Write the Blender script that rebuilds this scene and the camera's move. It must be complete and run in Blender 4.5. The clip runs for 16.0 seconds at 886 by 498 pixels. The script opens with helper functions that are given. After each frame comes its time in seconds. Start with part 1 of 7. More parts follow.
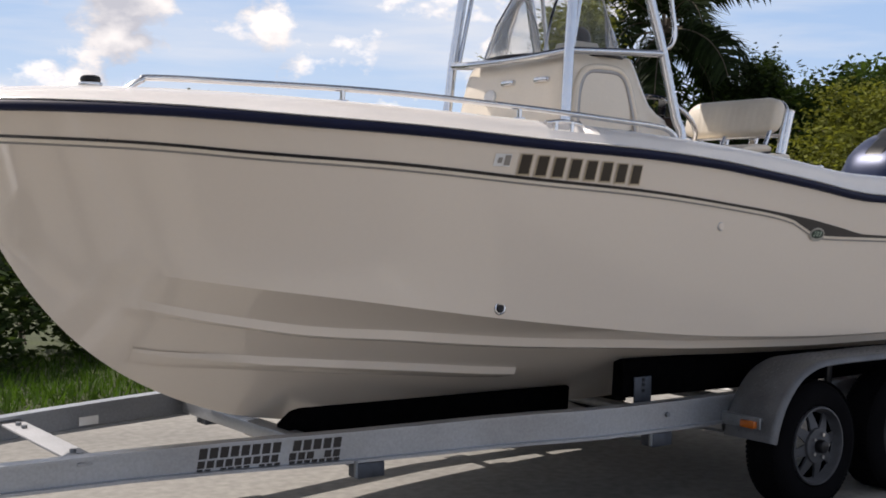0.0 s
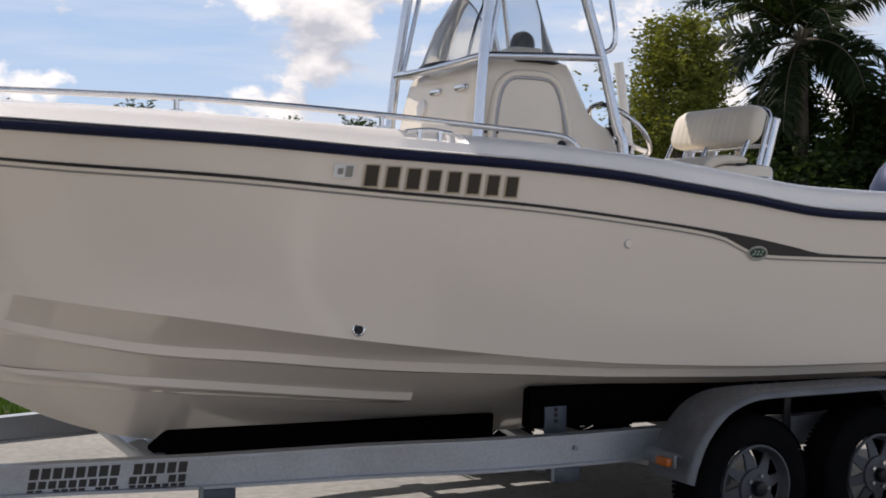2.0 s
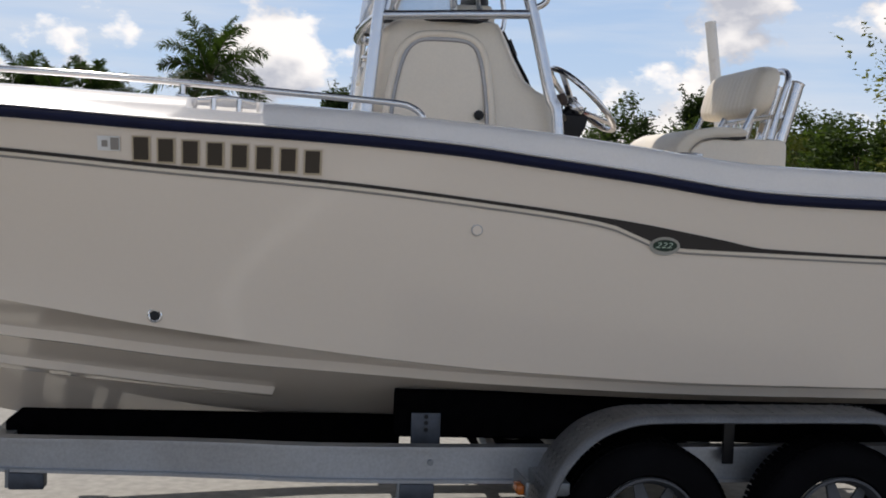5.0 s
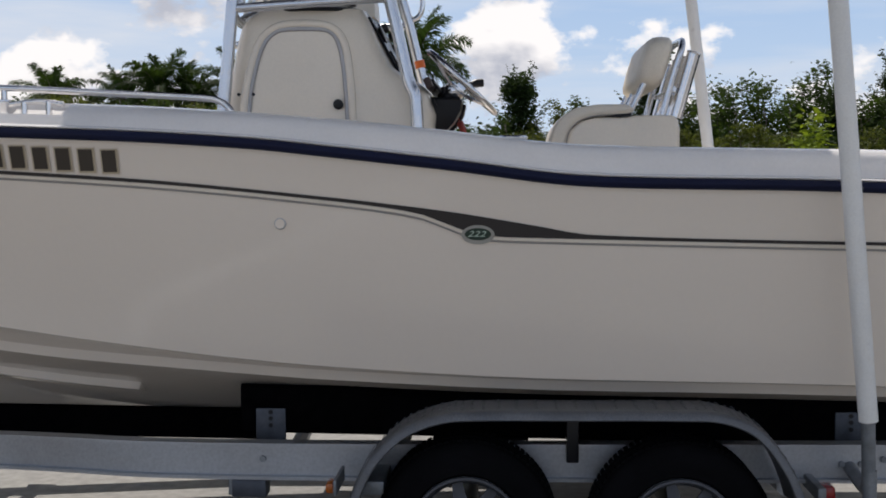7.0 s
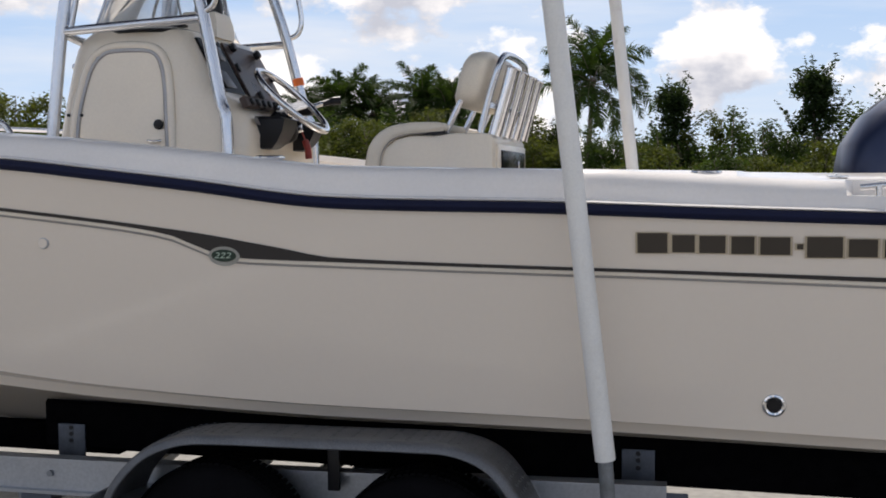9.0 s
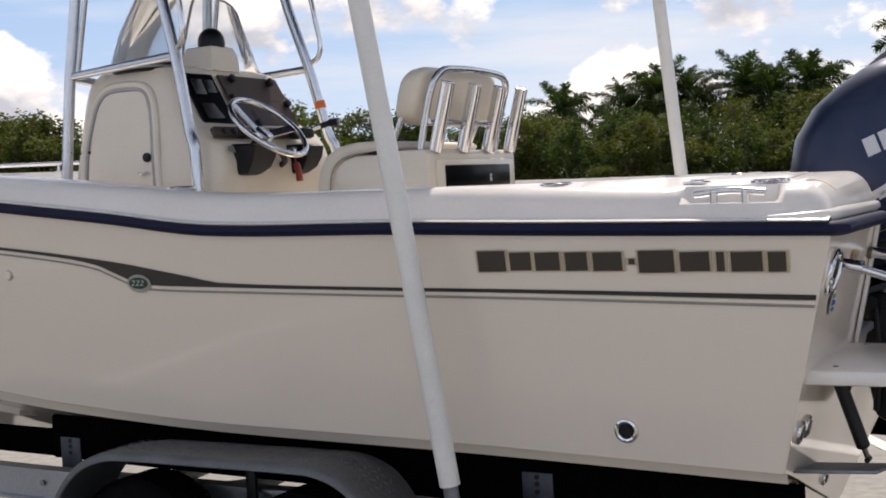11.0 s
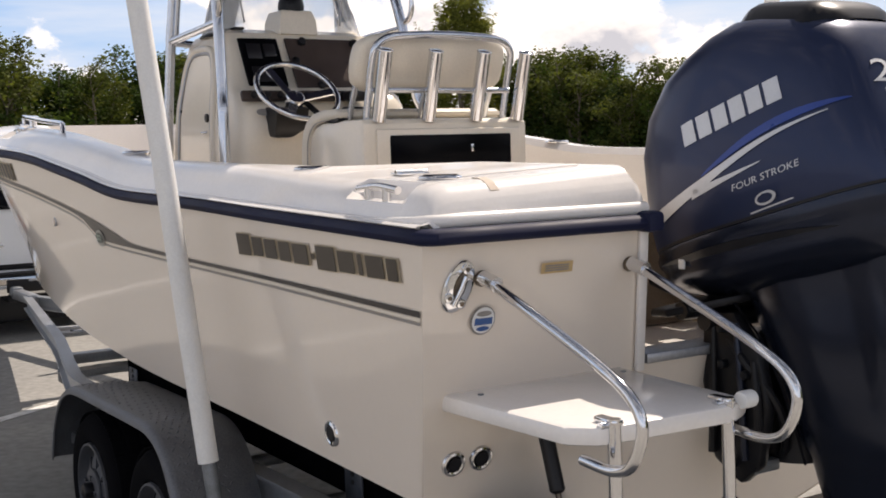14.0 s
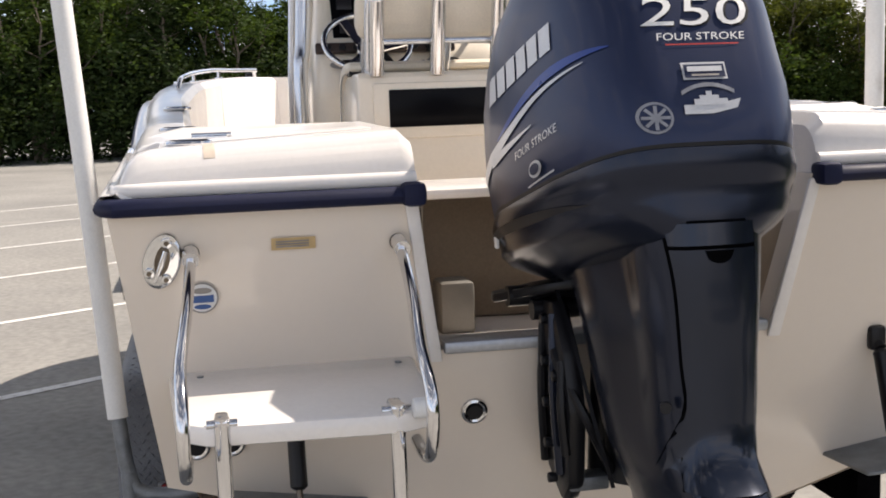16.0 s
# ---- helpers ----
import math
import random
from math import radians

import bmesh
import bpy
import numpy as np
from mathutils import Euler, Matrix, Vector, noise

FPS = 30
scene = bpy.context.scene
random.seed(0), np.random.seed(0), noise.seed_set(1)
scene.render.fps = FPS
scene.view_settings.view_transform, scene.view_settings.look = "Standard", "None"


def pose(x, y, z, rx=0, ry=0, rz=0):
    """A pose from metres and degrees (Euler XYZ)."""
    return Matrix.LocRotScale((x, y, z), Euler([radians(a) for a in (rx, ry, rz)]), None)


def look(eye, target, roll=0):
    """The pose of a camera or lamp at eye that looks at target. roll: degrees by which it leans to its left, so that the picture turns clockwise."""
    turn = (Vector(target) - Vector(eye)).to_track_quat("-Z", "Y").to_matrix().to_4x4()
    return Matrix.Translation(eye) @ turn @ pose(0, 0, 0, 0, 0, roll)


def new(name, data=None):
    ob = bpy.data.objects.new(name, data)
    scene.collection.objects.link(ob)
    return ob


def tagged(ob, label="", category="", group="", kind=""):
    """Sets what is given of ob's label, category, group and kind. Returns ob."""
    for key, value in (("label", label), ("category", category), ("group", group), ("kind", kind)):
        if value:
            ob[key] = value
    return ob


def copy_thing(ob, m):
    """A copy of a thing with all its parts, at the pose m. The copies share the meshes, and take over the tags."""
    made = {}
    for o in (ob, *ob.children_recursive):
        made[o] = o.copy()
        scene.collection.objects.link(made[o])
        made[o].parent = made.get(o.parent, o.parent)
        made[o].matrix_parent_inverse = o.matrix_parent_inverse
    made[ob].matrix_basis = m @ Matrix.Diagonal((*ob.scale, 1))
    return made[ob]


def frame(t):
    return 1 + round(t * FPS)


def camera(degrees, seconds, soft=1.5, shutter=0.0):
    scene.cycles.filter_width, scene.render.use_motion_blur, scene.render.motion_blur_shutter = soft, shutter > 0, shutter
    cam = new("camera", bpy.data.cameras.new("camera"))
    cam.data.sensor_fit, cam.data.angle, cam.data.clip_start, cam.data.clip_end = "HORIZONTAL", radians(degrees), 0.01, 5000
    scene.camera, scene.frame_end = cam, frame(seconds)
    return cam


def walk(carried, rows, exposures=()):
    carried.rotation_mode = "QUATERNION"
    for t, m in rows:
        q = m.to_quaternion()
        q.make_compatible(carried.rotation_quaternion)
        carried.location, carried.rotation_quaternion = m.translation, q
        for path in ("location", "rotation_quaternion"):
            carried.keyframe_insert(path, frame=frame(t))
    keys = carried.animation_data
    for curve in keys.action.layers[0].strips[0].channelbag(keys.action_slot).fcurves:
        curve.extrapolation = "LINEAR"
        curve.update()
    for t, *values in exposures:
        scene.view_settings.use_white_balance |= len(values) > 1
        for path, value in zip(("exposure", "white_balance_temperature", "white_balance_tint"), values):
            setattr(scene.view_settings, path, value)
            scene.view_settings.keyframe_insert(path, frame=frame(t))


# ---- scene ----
cam = camera(40.2, 16.0, 1.8)
PATH = [
    (0, (-0.044, -4.902, 1.419), (1.141, -3.293, 1.347), 0.8),
    (0.5, (0.244, -5.033, 1.414), (1.367, -3.379, 1.355), 1.0),
    (1, (0.56, -5.219, 1.374), (1.602, -3.512, 1.345), 1.0),
    (1.5, (0.895, -5.293, 1.441), (1.851, -3.541, 1.31), -0.2),
    (2, (1.265, -5.343, 1.415), (2.18, -3.565, 1.372), 0.9),
    (2.5, (1.656, -5.45, 1.419), (2.451, -3.616, 1.367), 0.6),
    (3, (2.015, -5.452, 1.448), (2.686, -3.57, 1.377), 0.6),
    (3.2, (2.175, -5.435, 1.456), (2.85, -3.554, 1.372), 1.2),
    (5.3, (3.778, -5.469, 1.486), (3.98, -3.481, 1.393), 1.1),
    (5.5, (3.931, -5.481, 1.492), (4.092, -3.489, 1.407), 0.5),
    (6, (4.33, -5.413, 1.499), (4.452, -3.417, 1.444), 0.7),
    (6.5, (4.732, -5.432, 1.518), (4.71, -3.435, 1.419), 0.8),
    (7, (5.087, -5.401, 1.526), (4.979, -3.408, 1.396), -0.2),
    (7.5, (5.46, -5.313, 1.544), (5.278, -3.325, 1.419), -0.3),
    (8, (5.89, -5.326, 1.529), (5.585, -3.359, 1.331), 0.1),
    (8.5, (6.262, -5.206, 1.543), (5.921, -3.243, 1.368), 1.1),
    (9, (6.647, -5.086, 1.553), (6.202, -3.139, 1.443), -0.2),
    (9.5, (7.105, -4.995, 1.566), (6.546, -3.083, 1.392), -1.1),
    (10, (7.439, -4.788, 1.571), (6.807, -2.898, 1.407), 1.4),
    (10.2, (7.555, -4.75, 1.584), (6.868, -2.877, 1.441), 0.4),
    (12.3, (9.059, -3.803, 1.591), (7.746, -2.304, 1.423), -0.3),
    (12.5, (9.155, -3.699, 1.591), (7.837, -2.206, 1.403), 1.1),
    (13, (9.46, -3.431, 1.582), (8.012, -2.061, 1.414), 0.5),
    (13.5, (9.683, -3.05, 1.628), (8.103, -1.843, 1.414), -0.8),
    (14, (9.825, -2.655, 1.642), (8.148, -1.579, 1.47), -1.5),
    (14.5, (10.004, -2.23, 1.62), (8.206, -1.376, 1.425), -0.8),
    (15, (10.049, -1.793, 1.618), (8.215, -1.027, 1.396), -0.4),
    (15.5, (10.112, -1.346, 1.622), (8.214, -0.757, 1.397), -1.3),
    (16, (10.182, -0.982, 1.64), (8.234, -0.597, 1.395), -2.0),
]
walk(cam, [(t, look(eye, target, roll)) for t, eye, target, roll in PATH],
     [(0, -0.12, 6850, 15), (2.5, -0.20, 6700, 14), (5.5, -0.28, 6650, 12), (6.5, -0.34, 6450, 12), (8.0, -0.12, 6750, 14), (8.5, -0.06, 6700, 13), (10, -0.10, 6800, 14), (12.5, 0.07, 7150, 16), (14.5, 0.05, 7250, 16), (15, 0.17, 7200, 16), (16, 0.32, 7150, 15)])

from mathutils.bvhtree import BVHTree

# ---- world and sun ----
SUN_DIR = Vector((-0.24, 0.72, 1.0)).normalized()      # towards the sun: over the starboard side, a little ahead of the beam
world = bpy.data.worlds.new("world")
scene.world = world
world.use_nodes = True
wn, wl = world.node_tree.nodes, world.node_tree.links
wn.clear()
w_out = wn.new("ShaderNodeOutputWorld")
w_bg = wn.new("ShaderNodeBackground")
w_sky = wn.new("ShaderNodeTexSky")
w_sky.sky_type = "NISHITA"
w_sky.sun_disc = False
w_sky.sun_elevation = math.asin(SUN_DIR.z)
w_sky.sun_rotation = math.atan2(SUN_DIR.x, SUN_DIR.y)
w_sky.air_density, w_sky.dust_density, w_sky.ozone_density = 1.0, 0.2, 3.0
w_bg.inputs["Strength"].default_value = 0.044
w_tc = wn.new("ShaderNodeTexCoord")
w_sep = wn.new("ShaderNodeSeparateXYZ")
wl.new(w_tc.outputs["Generated"], w_sep.inputs["Vector"])


def sky_noise(scale, stretch, shift, detail, rough=0.5):
    m = wn.new("ShaderNodeMapping")
    m.inputs["Scale"].default_value, m.inputs["Location"].default_value = stretch, shift
    n = wn.new("ShaderNodeTexNoise")
    n.inputs["Scale"].default_value, n.inputs["Detail"].default_value, n.inputs["Roughness"].default_value = scale, detail, rough
    wl.new(w_tc.outputs["Generated"], m.inputs["Vector"])
    wl.new(m.outputs["Vector"], n.inputs["Vector"])
    return n.outputs["Fac"]


def sky_range(value, a, b, c, d):
    r = wn.new("ShaderNodeMapRange")
    for key, v in zip(("From Min", "From Max", "To Min", "To Max"), (a, b, c, d)):
        r.inputs[key].default_value = v
    wl.new(value, r.inputs["Value"])
    return r.outputs["Result"]


def sky_math(kind, a, b):
    m = wn.new("ShaderNodeMath")
    m.operation = kind
    for k, v in enumerate((a, b)):
        if isinstance(v, (int, float)):
            m.inputs[k].default_value = v
        else:
            wl.new(v, m.inputs[k])
    return m.outputs[0]


def sky_mix(fac, a, b):
    m = wn.new("ShaderNodeMix")
    m.data_type = "RGBA"
    wl.new(fac, m.inputs["Factor"])
    for key, v in (("A", a), ("B", b)):
        if isinstance(v, tuple):
            m.inputs[key].default_value = (*v, 1)
        else:
            wl.new(v, m.inputs[key])
    return m.outputs["Result"]


# humid air: pale at the horizon, a lighter blue below the clear deep blue overhead
w_rim = sky_mix(sky_range(w_sep.outputs["Y"], 0.1, 0.9, 0.0, 1.0), (10.5, 16.0, 24.0), (17.0, 21.0, 25.4))
w_low = sky_mix(sky_range(w_sep.outputs["Z"], 0.0, 0.26, 0.0, 1.0), w_rim, (7.8, 13.2, 22.4))
w_clear = sky_mix(sky_range(w_sep.outputs["Z"], 0.22, 0.62, 0.92, 0.0), w_sky.outputs["Color"], w_low)
# thin streaks of high cloud
w_streak = sky_range(sky_noise(2.6, (1.0, 1.3, 9.0), (0.2, 0.0, 0.1), 8.0, 0.55), 0.42, 0.70, 0.0, 0.85)
w_thin = sky_mix(sky_math("MULTIPLY", w_streak, sky_range(w_sep.outputs["Z"], 0.35, 0.75, 1.0, 0.35)), w_clear, (19.5, 21.0, 23.0))
# heaped fair-weather clouds: white towards the sun above, grey beneath; fewer are seen overhead than towards the horizon
w_heap = sky_math("ADD", sky_math("MULTIPLY", sky_noise(4.0, (1.0, 1.0, 1.6), (0.55, 0.1, 0.0), 2.0), 0.45), sky_math("MULTIPLY", sky_noise(11.0, (1.0, 1.0, 1.6), (0.15, 0.4, 0.0), 10.0, 0.56), 0.55))
w_over = sky_math("ADD", sky_math("MULTIPLY", sky_noise(4.0, (1.0, 1.0, 1.6), (0.55, 0.1, 0.045), 2.0), 0.45), sky_math("MULTIPLY", sky_noise(11.0, (1.0, 1.0, 1.6), (0.15, 0.4, 0.045), 4.0, 0.5), 0.55))
w_part = sky_range(sky_math("ADD", w_heap, sky_range(w_sep.outputs["Z"], 0.25, 0.8, 0.0, -0.06)), 0.497, 0.534, 0.0, 1.0)
w_lit = sky_range(sky_math("SUBTRACT", w_heap, w_over), -0.07, 0.05, 0.0, 1.0)
w_cloud = sky_mix(w_lit, (14.0, 14.8, 16.8), (28.0, 27.6, 27.2))
wl.new(sky_mix(w_part, w_thin, w_cloud), w_bg.inputs["Color"])
wl.new(w_bg.outputs["Background"], w_out.inputs["Surface"])

sun = new("sun", bpy.data.lights.new("sun", "SUN"))
sun.data.energy, sun.data.angle, sun.data.color = 5.0, radians(0.53), (1.0, 0.96, 0.90)
sun.matrix_world = look(SUN_DIR * 60, (0, 0, 0))
scene.view_settings.exposure = 0.0


# ---- materials ----
def node(tree, kind, **values):
    n = tree.nodes.new(kind)
    for key, value in values.items():
        n.inputs[key.replace("_", " ")].default_value = value
    return n


def surface(name, col, rough, metal=0.0, var=0.10, scale=5.0, fine=0.04, bump=0.0, bump_scale=120.0, coat=0.0,
            alt=None, alt_at=(0.45, 0.65), alt_scale=2.0, per_object=0.0, per_island=0.0, rough_var=0.12, stretch=(1, 1, 1), spec=0.5):
    """Base colour broken up at two scales, wear in the gloss, fine relief."""
    m = bpy.data.materials.new(name)
    m.use_nodes = True
    t = m.node_tree
    p = t.nodes["Principled BSDF"]
    tc = t.nodes.new("ShaderNodeTexCoord")
    mp = t.nodes.new("ShaderNodeMapping")
    mp.inputs["Scale"].default_value = stretch
    t.links.new(tc.outputs["Object"], mp.inputs["Vector"])
    big = node(t, "ShaderNodeTexNoise", Scale=scale, Detail=4.0)
    small = node(t, "ShaderNodeTexNoise", Scale=scale * 28, Detail=3.0)
    for n in (big, small):
        t.links.new(mp.outputs["Vector"], n.inputs["Vector"])
    def level(source, amount):
        r = t.nodes.new("ShaderNodeMapRange")
        r.inputs["From Min"].default_value, r.inputs["From Max"].default_value = 0.3, 0.7
        r.inputs["To Min"].default_value, r.inputs["To Max"].default_value = 1 - amount, 1 + amount
        t.links.new(source, r.inputs["Value"])
        return r.outputs["Result"]
    def times(a, b):
        n = t.nodes.new("ShaderNodeMath")
        n.operation = "MULTIPLY"
        t.links.new(a, n.inputs[0])
        t.links.new(b, n.inputs[1])
        return n.outputs[0]
    value = times(level(big.outputs["Fac"], var), level(small.outputs["Fac"], fine))
    if per_object or per_island:
        src = t.nodes.new("ShaderNodeObjectInfo") if per_object else t.nodes.new("ShaderNodeNewGeometry")
        r = t.nodes.new("ShaderNodeMapRange")
        amount = per_object or per_island
        r.inputs["To Min"].default_value, r.inputs["To Max"].default_value = 1 - amount, 1 + amount
        t.links.new(src.outputs["Random" if per_object else "Random Per Island"], r.inputs["Value"])
        value = times(value, r.outputs["Result"])
    rgb = t.nodes.new("ShaderNodeMix")
    rgb.data_type = "RGBA"
    rgb.inputs["A"].default_value, rgb.inputs["B"].default_value = (*col, 1), (*(alt or col), 1)
    if alt:
        an = node(t, "ShaderNodeTexNoise", Scale=alt_scale, Detail=5.0)
        t.links.new(mp.outputs["Vector"], an.inputs["Vector"])
        ar = t.nodes.new("ShaderNodeMapRange")
        ar.inputs["From Min"].default_value, ar.inputs["From Max"].default_value = alt_at
        t.links.new(an.outputs["Fac"], ar.inputs["Value"])
        t.links.new(ar.outputs["Result"], rgb.inputs["Factor"])
    else:
        rgb.inputs["Factor"].default_value = 0.0
    sc = t.nodes.new("ShaderNodeVectorMath")
    sc.operation = "SCALE"
    t.links.new(rgb.outputs["Result"], sc.inputs[0])
    t.links.new(value, sc.inputs["Scale"])
    t.links.new(sc.outputs["Vector"], p.inputs["Base Color"])
    rr = t.nodes.new("ShaderNodeMapRange")
    rr.inputs["From Min"].default_value, rr.inputs["From Max"].default_value = 0.3, 0.7
    rr.inputs["To Min"].default_value, rr.inputs["To Max"].default_value = max(0.02, rough * (1 - rough_var)), min(1.0, rough * (1 + rough_var))
    t.links.new(big.outputs["Fac"], rr.inputs["Value"])
    t.links.new(rr.outputs["Result"], p.inputs["Roughness"])
    p.inputs["Metallic"].default_value = metal
    p.inputs["Specular IOR Level"].default_value = spec
    p.inputs["Coat Weight"].default_value = coat
    p.inputs["Coat Roughness"].default_value = 0.05
    if bump:
        bn = node(t, "ShaderNodeTexNoise", Scale=bump_scale, Detail=3.0)
        t.links.new(mp.outputs["Vector"], bn.inputs["Vector"])
        b = t.nodes.new("ShaderNodeBump")
        b.inputs["Strength"].default_value, b.inputs["Distance"].default_value = 1.0, bump
        t.links.new(bn.outputs["Fac"], b.inputs["Height"])
        t.links.new(b.outputs["Normal"], p.inputs["Normal"])
    return m


def clear(name, tint, rough=0.02, fog=0.22):
    """Clear sheet, dulled by fine scratches; its white haze also stands for reflected sky."""
    m = bpy.data.materials.new(name)
    m.use_nodes = True
    t = m.node_tree
    t.nodes.clear()
    out, g, tr, mix, fr = (t.nodes.new(k) for k in ("ShaderNodeOutputMaterial", "ShaderNodeBsdfGlossy", "ShaderNodeBsdfTransparent", "ShaderNodeMixShader", "ShaderNodeFresnel"))
    g.inputs["Roughness"].default_value = rough
    tr.inputs["Color"].default_value = (*tint, 1)
    t.links.new(fr.outputs["Fac"], mix.inputs["Fac"])
    t.links.new(tr.outputs["BSDF"], mix.inputs[1])
    t.links.new(g.outputs["BSDF"], mix.inputs[2])
    dull, haze = t.nodes.new("ShaderNodeBsdfTranslucent"), t.nodes.new("ShaderNodeMixShader")
    dull.inputs["Color"].default_value = (0.75, 0.78, 0.82, 1)
    haze.inputs["Fac"].default_value = fog
    t.links.new(mix.outputs["Shader"], haze.inputs[1])
    t.links.new(dull.outputs["BSDF"], haze.inputs[2])
    t.links.new(haze.outputs["Shader"], out.inputs["Surface"])
    return m


def leafy(name, col, var=0.45):
    """A leaf: glossy above, and light shines through it."""
    m = surface(name, col, 0.65, var=0.25, scale=0.7, fine=0.1, per_island=var, spec=0.12)
    t = m.node_tree
    p = t.nodes["Principled BSDF"]
    tr = t.nodes.new("ShaderNodeBsdfTranslucent")
    warm = t.nodes.new("ShaderNodeVectorMath")
    warm.operation = "MULTIPLY"
    warm.inputs[1].default_value = (1.5, 1.45, 0.7)
    t.links.new(p.inputs["Base Color"].links[0].from_socket, warm.inputs[0])
    t.links.new(warm.outputs["Vector"], tr.inputs["Color"])
    mix = t.nodes.new("ShaderNodeMixShader")
    mix.inputs["Fac"].default_value = 0.33
    t.links.new(p.outputs["BSDF"], mix.inputs[1])
    t.links.new(tr.outputs["BSDF"], mix.inputs[2])
    t.links.new(mix.outputs["Shader"], t.nodes["Material Output"].inputs["Surface"])
    return m


HULL = surface("hull_gelcoat", (0.80, 0.71, 0.61), 0.09, var=0.006, scale=1.6, fine=0.006, coat=0.2, bump=0.0004, bump_scale=5.0)
DECK = surface("deck_gelcoat", (0.86, 0.82, 0.78), 0.22, var=0.03, scale=3.0, fine=0.02, coat=0.3)
LINER = surface("liner_gelcoat", (0.82, 0.74, 0.62), 0.32, var=0.04, scale=3.0, fine=0.03, bump=0.0005, bump_scale=220)
# motor well gelcoat, browned so that its colour holds the shade in there
WELL_SHADED = surface("shaded_well_gelcoat", (0.30, 0.235, 0.17), 0.5, var=0.12, scale=4, fine=0.08, alt=(0.22, 0.17, 0.12), alt_at=(0.5, 0.8))
CONSOLE = surface("console_gelcoat", (0.80, 0.72, 0.60), 0.22, var=0.04, scale=3.0, fine=0.02, coat=0.3)
NAVY = surface("navy_vinyl", (0.007, 0.010, 0.036), 0.6, spec=0.25, var=0.15, scale=6, fine=0.1, bump=0.0004)
STRIPE = surface("stripe_vinyl", (0.016, 0.014, 0.016), 0.3, var=0.1, scale=6)
PIN = surface("pinstripe_vinyl", (0.28, 0.26, 0.24), 0.35, var=0.08, scale=6)
BROWN = surface("letter_vinyl", (0.035, 0.026, 0.018), 0.35, var=0.1, scale=8)
GOLD = surface("letter_outline", (0.52, 0.43, 0.30), 0.4, var=0.08, scale=8)
STEEL = surface("polished_steel", (0.72, 0.72, 0.73), 0.12, metal=1.0, var=0.06, scale=9, rough_var=0.4)
ALU_TUBE = surface("anodised_aluminium", (0.62, 0.65, 0.70), 0.24, metal=1.0, var=0.06, scale=7)
ALU = surface("mill_aluminium", (0.40, 0.42, 0.45), 0.42, metal=0.8, var=0.10, scale=3, fine=0.08, bump=0.0004, bump_scale=160, alt=(0.36, 0.37, 0.39), alt_at=(0.5, 0.8))
ALU_DULL = surface("weathered_aluminium", (0.42, 0.43, 0.45), 0.8, metal=0.25, var=0.12, scale=5, fine=0.1, spec=0.3)
STAINED = surface("tarnished_steel", (0.16, 0.13, 0.10), 0.4, metal=0.8, var=0.3, scale=25, fine=0.2)
GALV = surface("galvanised_steel", (0.22, 0.235, 0.25), 0.5, metal=0.6, var=0.25, scale=14, fine=0.2, bump=0.0006)
FENDER = surface("fender_plate", (0.145, 0.15, 0.16), 0.5, metal=0.6, var=0.18, scale=8, fine=0.2, bump=0.0012, bump_scale=90)
CARPET = surface("bunk_carpet", (0.003, 0.003, 0.0035), 1.0, spec=0.0, var=0.3, scale=20, fine=0.3, bump=0.003, bump_scale=260)
RUBBER = surface("tyre_rubber", (0.006, 0.006, 0.007), 0.95, spec=0.03, var=0.2, scale=9, fine=0.2, bump=0.0008, bump_scale=150)
RIM = surface("wheel_paint", (0.066, 0.069, 0.078), 0.55, metal=0.3, var=0.25, scale=14, fine=0.15)
BLACK = surface("black_plastic", (0.009, 0.009, 0.011), 0.38, spec=0.3, var=0.2, scale=9, fine=0.1)
SCREEN = surface("dark_screen", (0.004, 0.004, 0.005), 0.2, spec=0.08, var=0.1, scale=4)
SMOKE = surface("smoked_panel", (0.070, 0.052, 0.046), 0.30, spec=0.12, var=0.2, scale=5)
VINYL = surface("seat_vinyl", (0.74, 0.67, 0.56), 0.42, var=0.05, scale=6, fine=0.05, bump=0.0006, bump_scale=300)
PVC = surface("white_pvc", (0.80, 0.79, 0.76), 0.4, var=0.05, scale=5, fine=0.04, alt=(0.55, 0.52, 0.48), alt_at=(0.66, 0.8), alt_scale=6)
COWL = surface("cowl_paint", (0.0105, 0.0200, 0.060), 0.36, metal=0.40, var=0.03, scale=3, fine=0.02, coat=0.14)
SCOOP = surface("scoop_plastic", (0.010, 0.011, 0.014), 0.34, spec=0.22, var=0.1, scale=9)
COWL_GREY = surface("pan_paint", (0.0130, 0.0180, 0.034), 0.22, metal=0.50, var=0.05, scale=3, fine=0.03, coat=0.06)
PANEL = surface("rear_panel_paint", (0.014, 0.020, 0.036), 0.2, metal=0.55, var=0.05, scale=3, fine=0.03, coat=0.3)
FADED = surface("faded_silver_print", (0.27, 0.28, 0.31), 0.45, var=0.2, scale=40)
SILVER = surface("silver_decal", (0.55, 0.56, 0.58), 0.35, metal=0.3, var=0.05, scale=8)
DECAL_BLUE = surface("faded_blue_print", (0.035, 0.10, 0.28), 0.45, var=0.1, scale=20)
BLUE = surface("blue_decal", (0.012, 0.045, 0.24), 0.3, var=0.08, scale=8)
RED = surface("red_decal", (0.42, 0.03, 0.03), 0.4, var=0.08, scale=8)
GREEN = surface("green_badge", (0.008, 0.030, 0.020), 0.3, var=0.1, scale=20)
TAN = surface("tan_webbing", (0.60, 0.51, 0.42), 0.8, var=0.15, scale=30)
KEYRED = surface("red_key_float", (0.30, 0.035, 0.025), 0.5, var=0.2, scale=40)
BADGE_RIM = surface("badge_rim", (0.36, 0.35, 0.31), 0.4, var=0.08, scale=30)
BADGE_PALE = surface("badge_print", (0.45, 0.58, 0.48), 0.4, var=0.1, scale=60)
